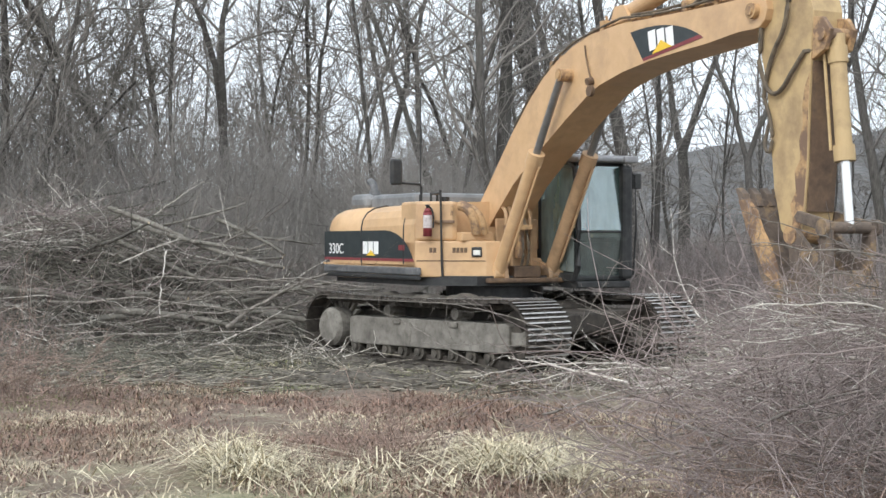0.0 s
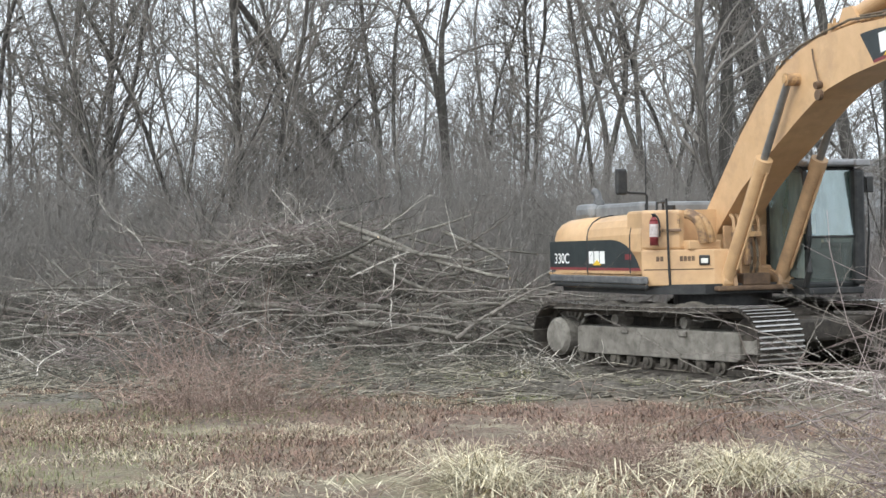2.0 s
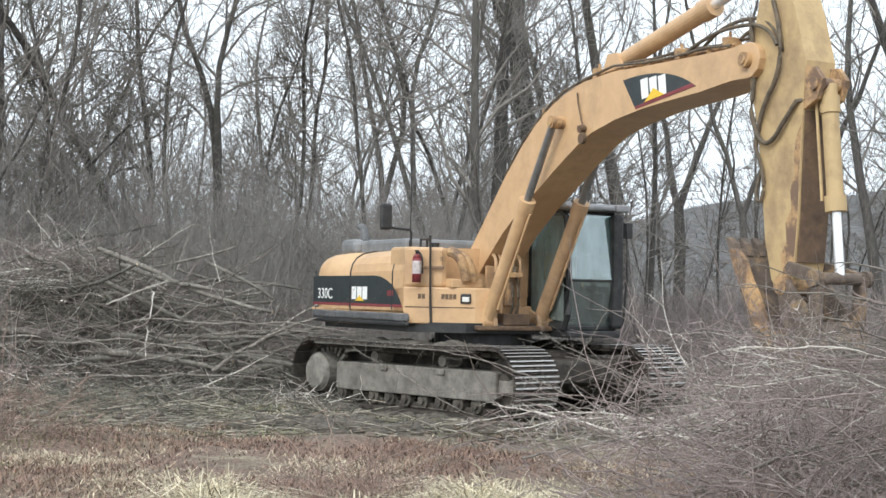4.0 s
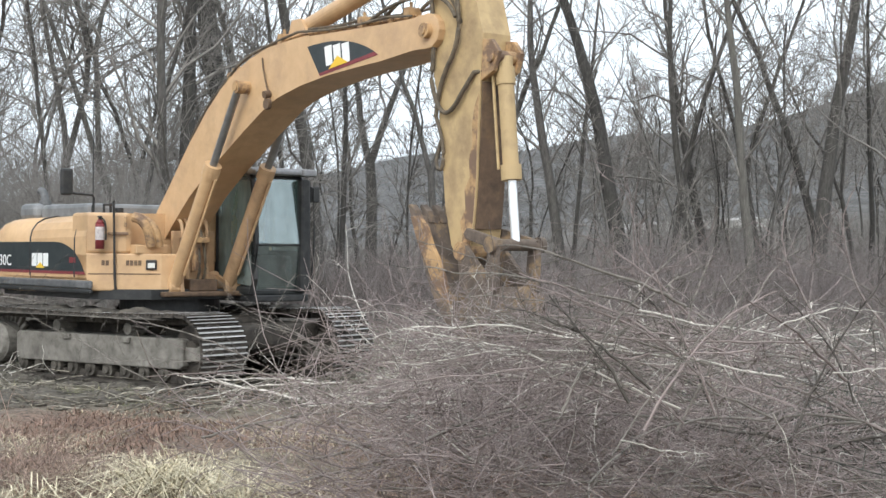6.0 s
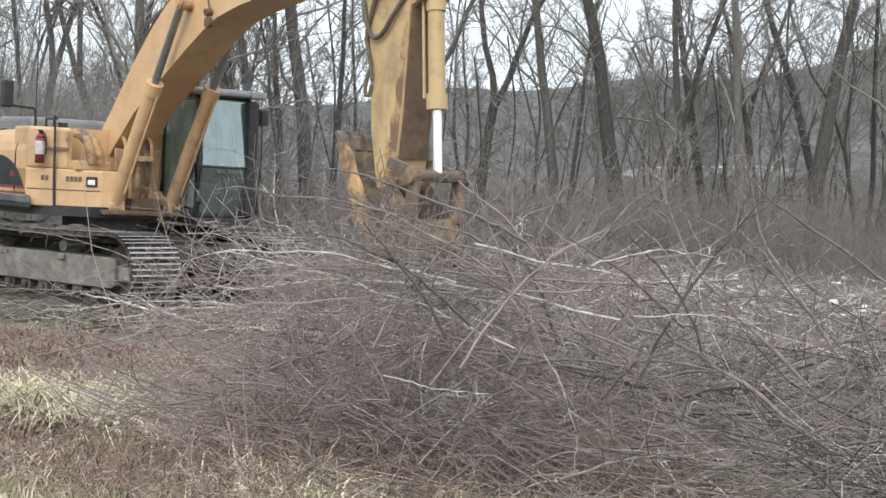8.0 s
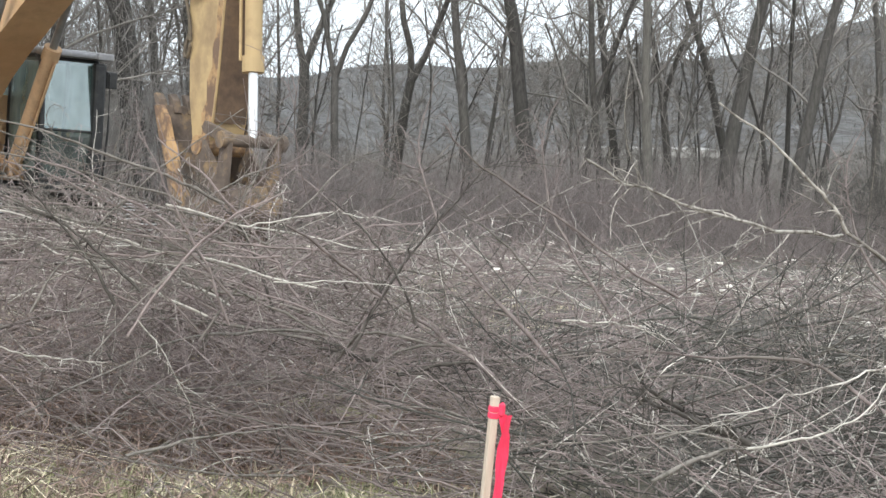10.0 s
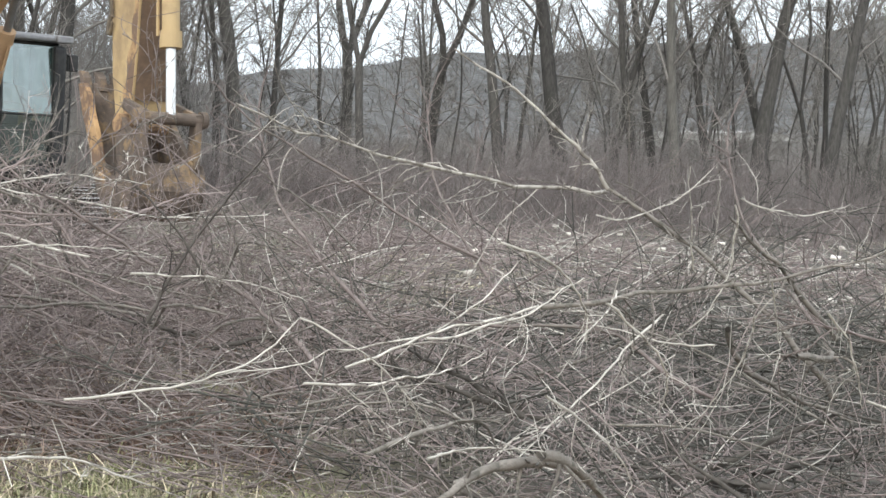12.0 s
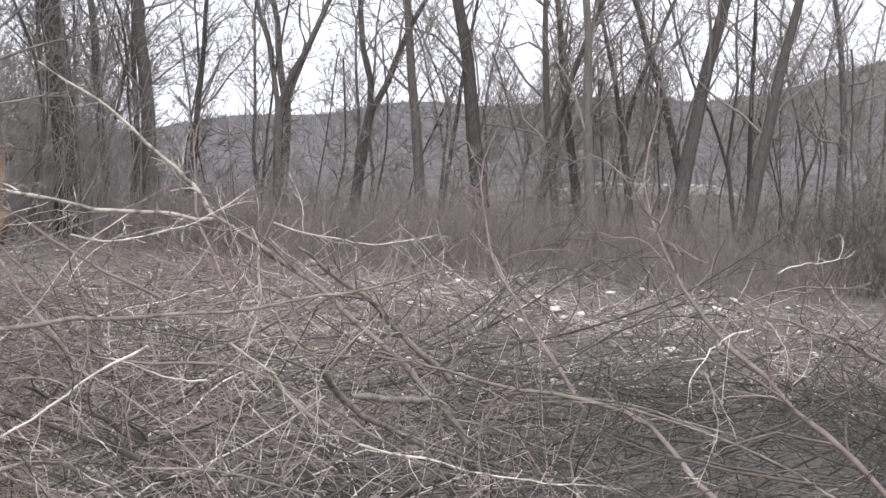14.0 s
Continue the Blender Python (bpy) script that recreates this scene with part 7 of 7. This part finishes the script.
# ---- weeds and grass ----
def blades(name, spots, rng, length, width, lean, material, label):
    """Thin bent blades, each two triangles of a tapering leaf."""
    n = len(spots)
    p = np.asarray(spots, float)
    a = rng.uniform(0, 2 * np.pi, n)
    l = length * rng.uniform(0.5, 1.25, n)
    le = np.abs(rng.normal(lean, 0.55, n))
    side = np.stack([-np.sin(a), np.cos(a), np.zeros(n)], -1) * (width * rng.uniform(0.6, 1.4, n))[:, None]
    out = np.stack([np.cos(a), np.sin(a), np.zeros(n)], -1)
    up = np.array([0, 0, 1.0])
    mid = p + out * (l * 0.25 * le)[:, None] + up * (l * 0.55 / (1 + 0.4 * le))[:, None]
    kink = side / np.linalg.norm(side, axis=1)[:, None] * (l * rng.normal(0, 0.22, n))[:, None]
    mid = mid + kink * 0.3
    tip = p + kink + out * (l * 0.75 * le)[:, None] + up * (l * np.clip(0.95 - 0.5 * le, 0.12, 1))[:, None]
    v = np.stack([p - side, p + side, mid + side * 0.7, mid - side * 0.7, tip + side * 0.12, tip - side * 0.12], 1).reshape(-1, 3)
    i = np.arange(n)[:, None, None] * 6
    f = (i + np.array([[0, 1, 2, 3], [3, 2, 4, 5]])[None]).reshape(-1, 4)
    return tagged(part(name, quads(name, v, f), material), label, "grass", kind="stuff")


def bramble_clump(seed, stems, height, width, fine=1.0):
    """Arching dry stems with short curled side shoots."""
    rng = np.random.default_rng(seed)
    t = Tubes()
    for _ in range(stems):
        a, q = rng.uniform(0, 2 * np.pi), rng.uniform(0, 1) ** 0.5 * width
        p = wander(rng, (q * np.cos(a), q * np.sin(a), -0.05), (rng.normal(0, 0.45), rng.normal(0, 0.45), 1), height * rng.uniform(0.4, 1.15), 7, 0.2, -0.06, 0.14)
        r = rng.uniform(0.0028, 0.005) * fine
        t.add(p, np.linspace(r, r * 0.5, 8), 3)
        for _ in range(5):
            f = rng.uniform(0.25, 1) * 7
            j = min(int(f), 6)
            at = p[j] + (p[j + 1] - p[j]) * (f - j)
            t.add(wander(rng, at, (rng.normal(0, 0.8), rng.normal(0, 0.8), rng.normal(0.3, 0.5)), height * rng.uniform(0.1, 0.3), 3, 0.3, -0.08, 0.2), np.linspace(r * 0.7, r * 0.4, 4), 3)
    return np.concatenate(t.v), np.concatenate(t.f)


def build_grass():
    rng = np.random.default_rng(61)

    def field(n, x0, x1, y0, y1, keep=None):
        x, y = rng.uniform(x0, x1, n), rng.uniform(y0, y1, n)
        if keep is not None:
            k = keep(x, y)
            x, y = x[k], y[k]
        return np.stack([x, y, ground_z(x, y) - 0.005], -1)

    def patchy(x, y):
        return np.sin(1.3 * x + 0.7 * y) * np.sin(0.9 * y - 0.6 * x + 1) + 0.5 * np.sin(3.1 * x) * np.sin(2.7 * y) + rng.normal(0, 0.35, len(x)) > 0.0

    blades("dead_grass", field(115000, -10, 5, -13.4, -2.6, patchy), rng, 0.13, 0.0048, 1.5, REDGRASS, "short reddish-brown dead grass of the field")
    blades("pale_grass", field(40000, -10, 4, -13.4, -6.5, lambda x, y: np.sin(2.3 * x + 1) * np.sin(1.9 * y) + rng.normal(0, 0.3, len(x)) > 0.15), rng, 0.15, 0.0048, 1.8, STRAW, "short straw-coloured dead grass of the field")
    blades("litter_grass", field(36000, -12, 9, -5.2, 3.5, patchy), rng, 0.13, 0.005, 2.0, STRAW, "matted tan dead grass over the muddy clearing")
    blades("green_grass", field(30000, -12, -1.5, -12.5, -5.0, lambda x, y: np.sin(0.8 * x) + 0.4 * np.sin(2 * y) - 0.22 * (x + 5) + rng.normal(0, 0.5, len(x)) > 0.5), rng, 0.09, 0.004, 1.0, GREENGRASS, "patchy green spring grass in the field")
    blades("verge_grass", field(42000, 0.3, 6.5, -17.0, -13.2, lambda x, y: (y < -13.75 - 0.55 * np.clip(x - 4.0, 0, 4.5) + 0.25 * np.sin(3.1 * x) + rng.normal(0, 0.15, len(x))) & (np.sin(5.3 * x + 2 * y) * np.sin(4.1 * y - x) + rng.normal(0, 0.4, len(x)) > -0.35)), rng, 0.22, 0.004, 1.1, GREENGRASS, "green and straw-coloured grass along the verge")
    blades("verge_straw", field(14000, -1.0, 5.8, -17.0, -12.9, lambda x, y: y < -13.7 - 0.55 * np.clip(x - 4.0, 0, 4.5) + rng.normal(0, 0.15, len(x))), rng, 0.24, 0.005, 1.3, STRAW, "dry straw-coloured grass along the verge")
    blades("verge_dead_grass", field(14000, -0.5, 5.0, -15.0, -11.0), rng, 0.16, 0.004, 1.6, REDGRASS, "matted brown dead grass before the brush heap")
    blades("mud_grass", field(15000, -9, 1, -4.6, -0.5, lambda x, y: np.sin(1.1 * x + 2) * np.sin(1.6 * y) + 0.5 * np.sin(2.7 * x + y) + rng.normal(0, 0.3, len(x)) > 0.45), rng, 0.12, 0.005, 1.3, GREENGRASS, "green grass surviving in patches at the edge of the mud")
    # taller tufts of straw: drooping mounds
    for cx, cy, r, n, l in ((-1.75, -10.5, 0.26, 420, 0.44), (-1.55, -11.0, 0.30, 260, 0.34), (0.34, -10.5, 0.38, 640, 0.42), (0.66, -10.9, 0.30, 260, 0.34), (-0.1, -11.4, 0.36, 140, 0.20), (-0.85, -11.5, 0.34, 120, 0.18), (-0.6, -10.6, 0.2, 60, 0.34), (-2.5, -11.5, 0.4, 70, 0.22), (-3.5, -11.6, 0.5, 90, 0.22), (1.3, -11.5, 0.4, 80, 0.22), (3.3, -14.3, 0.3, 130, 0.22), (2.3, -14.2, 0.3, 200, 0.34), (2.0, -13.3, 0.35, 240, 0.40), (4.2, -14.4, 0.3, 90, 0.2)):
        n = int(n * 0.62)
        x, y = rng.normal(cx, r * 0.55, n), rng.normal(cy, r * 0.45, n)
        hump = (0.02 + 0.4 * r) * np.exp(-((x - cx) / r) ** 2 - ((y - cy) / r) ** 2)
        blades("straw_tuft", np.stack([x, y, ground_z(x, y) - 0.01 + hump * rng.uniform(0, 1, n)], -1), rng, l * 1.15, 0.0055, 2.2, STRAWPALE, "drooping tuft of pale dry grass")
        if n > 120:
            v, f = bramble_clump(int(800 + cx * 31), n // 4, l * 1.1, r * 0.9, 1.0)
            tagged(part("straw_tangle", quads("straw_tangle", v + np.array([cx, cy, float(ground_z(cx, cy))]), f), STRAWPALE), "curled tangle of pale dry grass stems", "grass", kind="stuff")
    # reddish weed thickets
    for cx, cy, h, n, w in ((-5.7, -5.9, 1.75, 75, 0.6), (-5.2, -6.1, 1.5, 50, 0.5), (-6.2, -5.7, 1.4, 50, 0.6), (-5.0, -5.4, 1.1, 40, 0.6), (-6.9, -5.5, 1.2, 50, 0.7), (-4.3, -5.8, 0.8, 30, 0.6), (2.6, -10.6, 0.9, 110, 0.9), (1.9, -9.3, 0.6, 50, 0.8), (3.4, -12.6, 0.8, 90, 0.9), (1.7, -14.0, 0.62, 110, 0.7), (2.0, -13.2, 0.6, 70, 0.6), (2.4, -14.5, 0.6, 110, 0.7), (3.3, -15.0, 0.45, 70, 0.7), (0.9, -13.0, 0.5, 36, 0.8), (-7.6, -1.6, 0.8, 80, 0.9), (2.2, -12.0, 0.7, 110, 0.8), (-0.75, -10.0, 0.85, 60, 0.30), (-0.40, -9.9, 0.62, 40, 0.28), (-1.2, -9.6, 0.5, 30, 0.3)):
        v, f = bramble_clump(int(700 + cx * 37), n, h, w)
        ob = part("weed_thicket", quads("weed_thicket", v + np.array([cx, cy, float(ground_z(cx, cy))]), f), WEED)
        tagged(ob, "reddish-brown thicket of dry brambles and weeds in the field", "weeds", "weed thickets of the field")


build_grass()


def build_stake():
    x, y = 3.79, -18.78
    g = float(ground_z(x, y))
    top = 1.43
    st = thing("survey_stake", "wooden survey stake with bright pink-red ribbon, driven into the verge", "stake", at=pose(x, y, g, 0, 1.5, 4))
    bm = bmesh.new()
    h = top - g
    box(bm, (-0.0075, -0.0085, -0.25), (0.0075, 0.0085, h), bevel=0.0015, seg=1)
    part("lath", bm, LATH, st)
    bm = bmesh.new()
    for z in (h - 0.042, h - 0.030):
        box(bm, (-0.009, -0.010, z), (0.009, 0.010, z + 0.014), None, 0.003, 1)
    box(bm, (0.005, -0.019, h - 0.036), (0.017, -0.008, h - 0.008), None, 0.005, 1)
    part("ribbon_knot", bm, PINK, st, "knotted pink ribbon")
    rng = np.random.default_rng(9)
    for k, (l, sx) in enumerate(((0.55, 0.013), (0.42, 0.008))):
        bm = bmesh.new()
        rows = []
        for i in range(15):
            s = i / 14
            cx = sx + 0.012 * math.sin(5 * s + k) + 0.006 * math.sin(17 * s + 2 * k)
            cy = -0.013 - 0.008 * math.sin(4 * s + k * 1.3)
            tw = 0.6 * math.sin(6 * s + 1.7 * k)
            hw = 0.008
            rows.append([bm.verts.new((cx - hw * math.cos(tw), cy - hw * math.sin(tw), h - 0.03 - l * s)), bm.verts.new((cx + hw * math.cos(tw), cy + hw * math.sin(tw), h - 0.03 - l * s))])
        for a, b in zip(rows, rows[1:]):
            bm.faces.new((a[0], a[1], b[1], b[0]))
        part("ribbon_tail", bm, PINK, st)


build_stake()
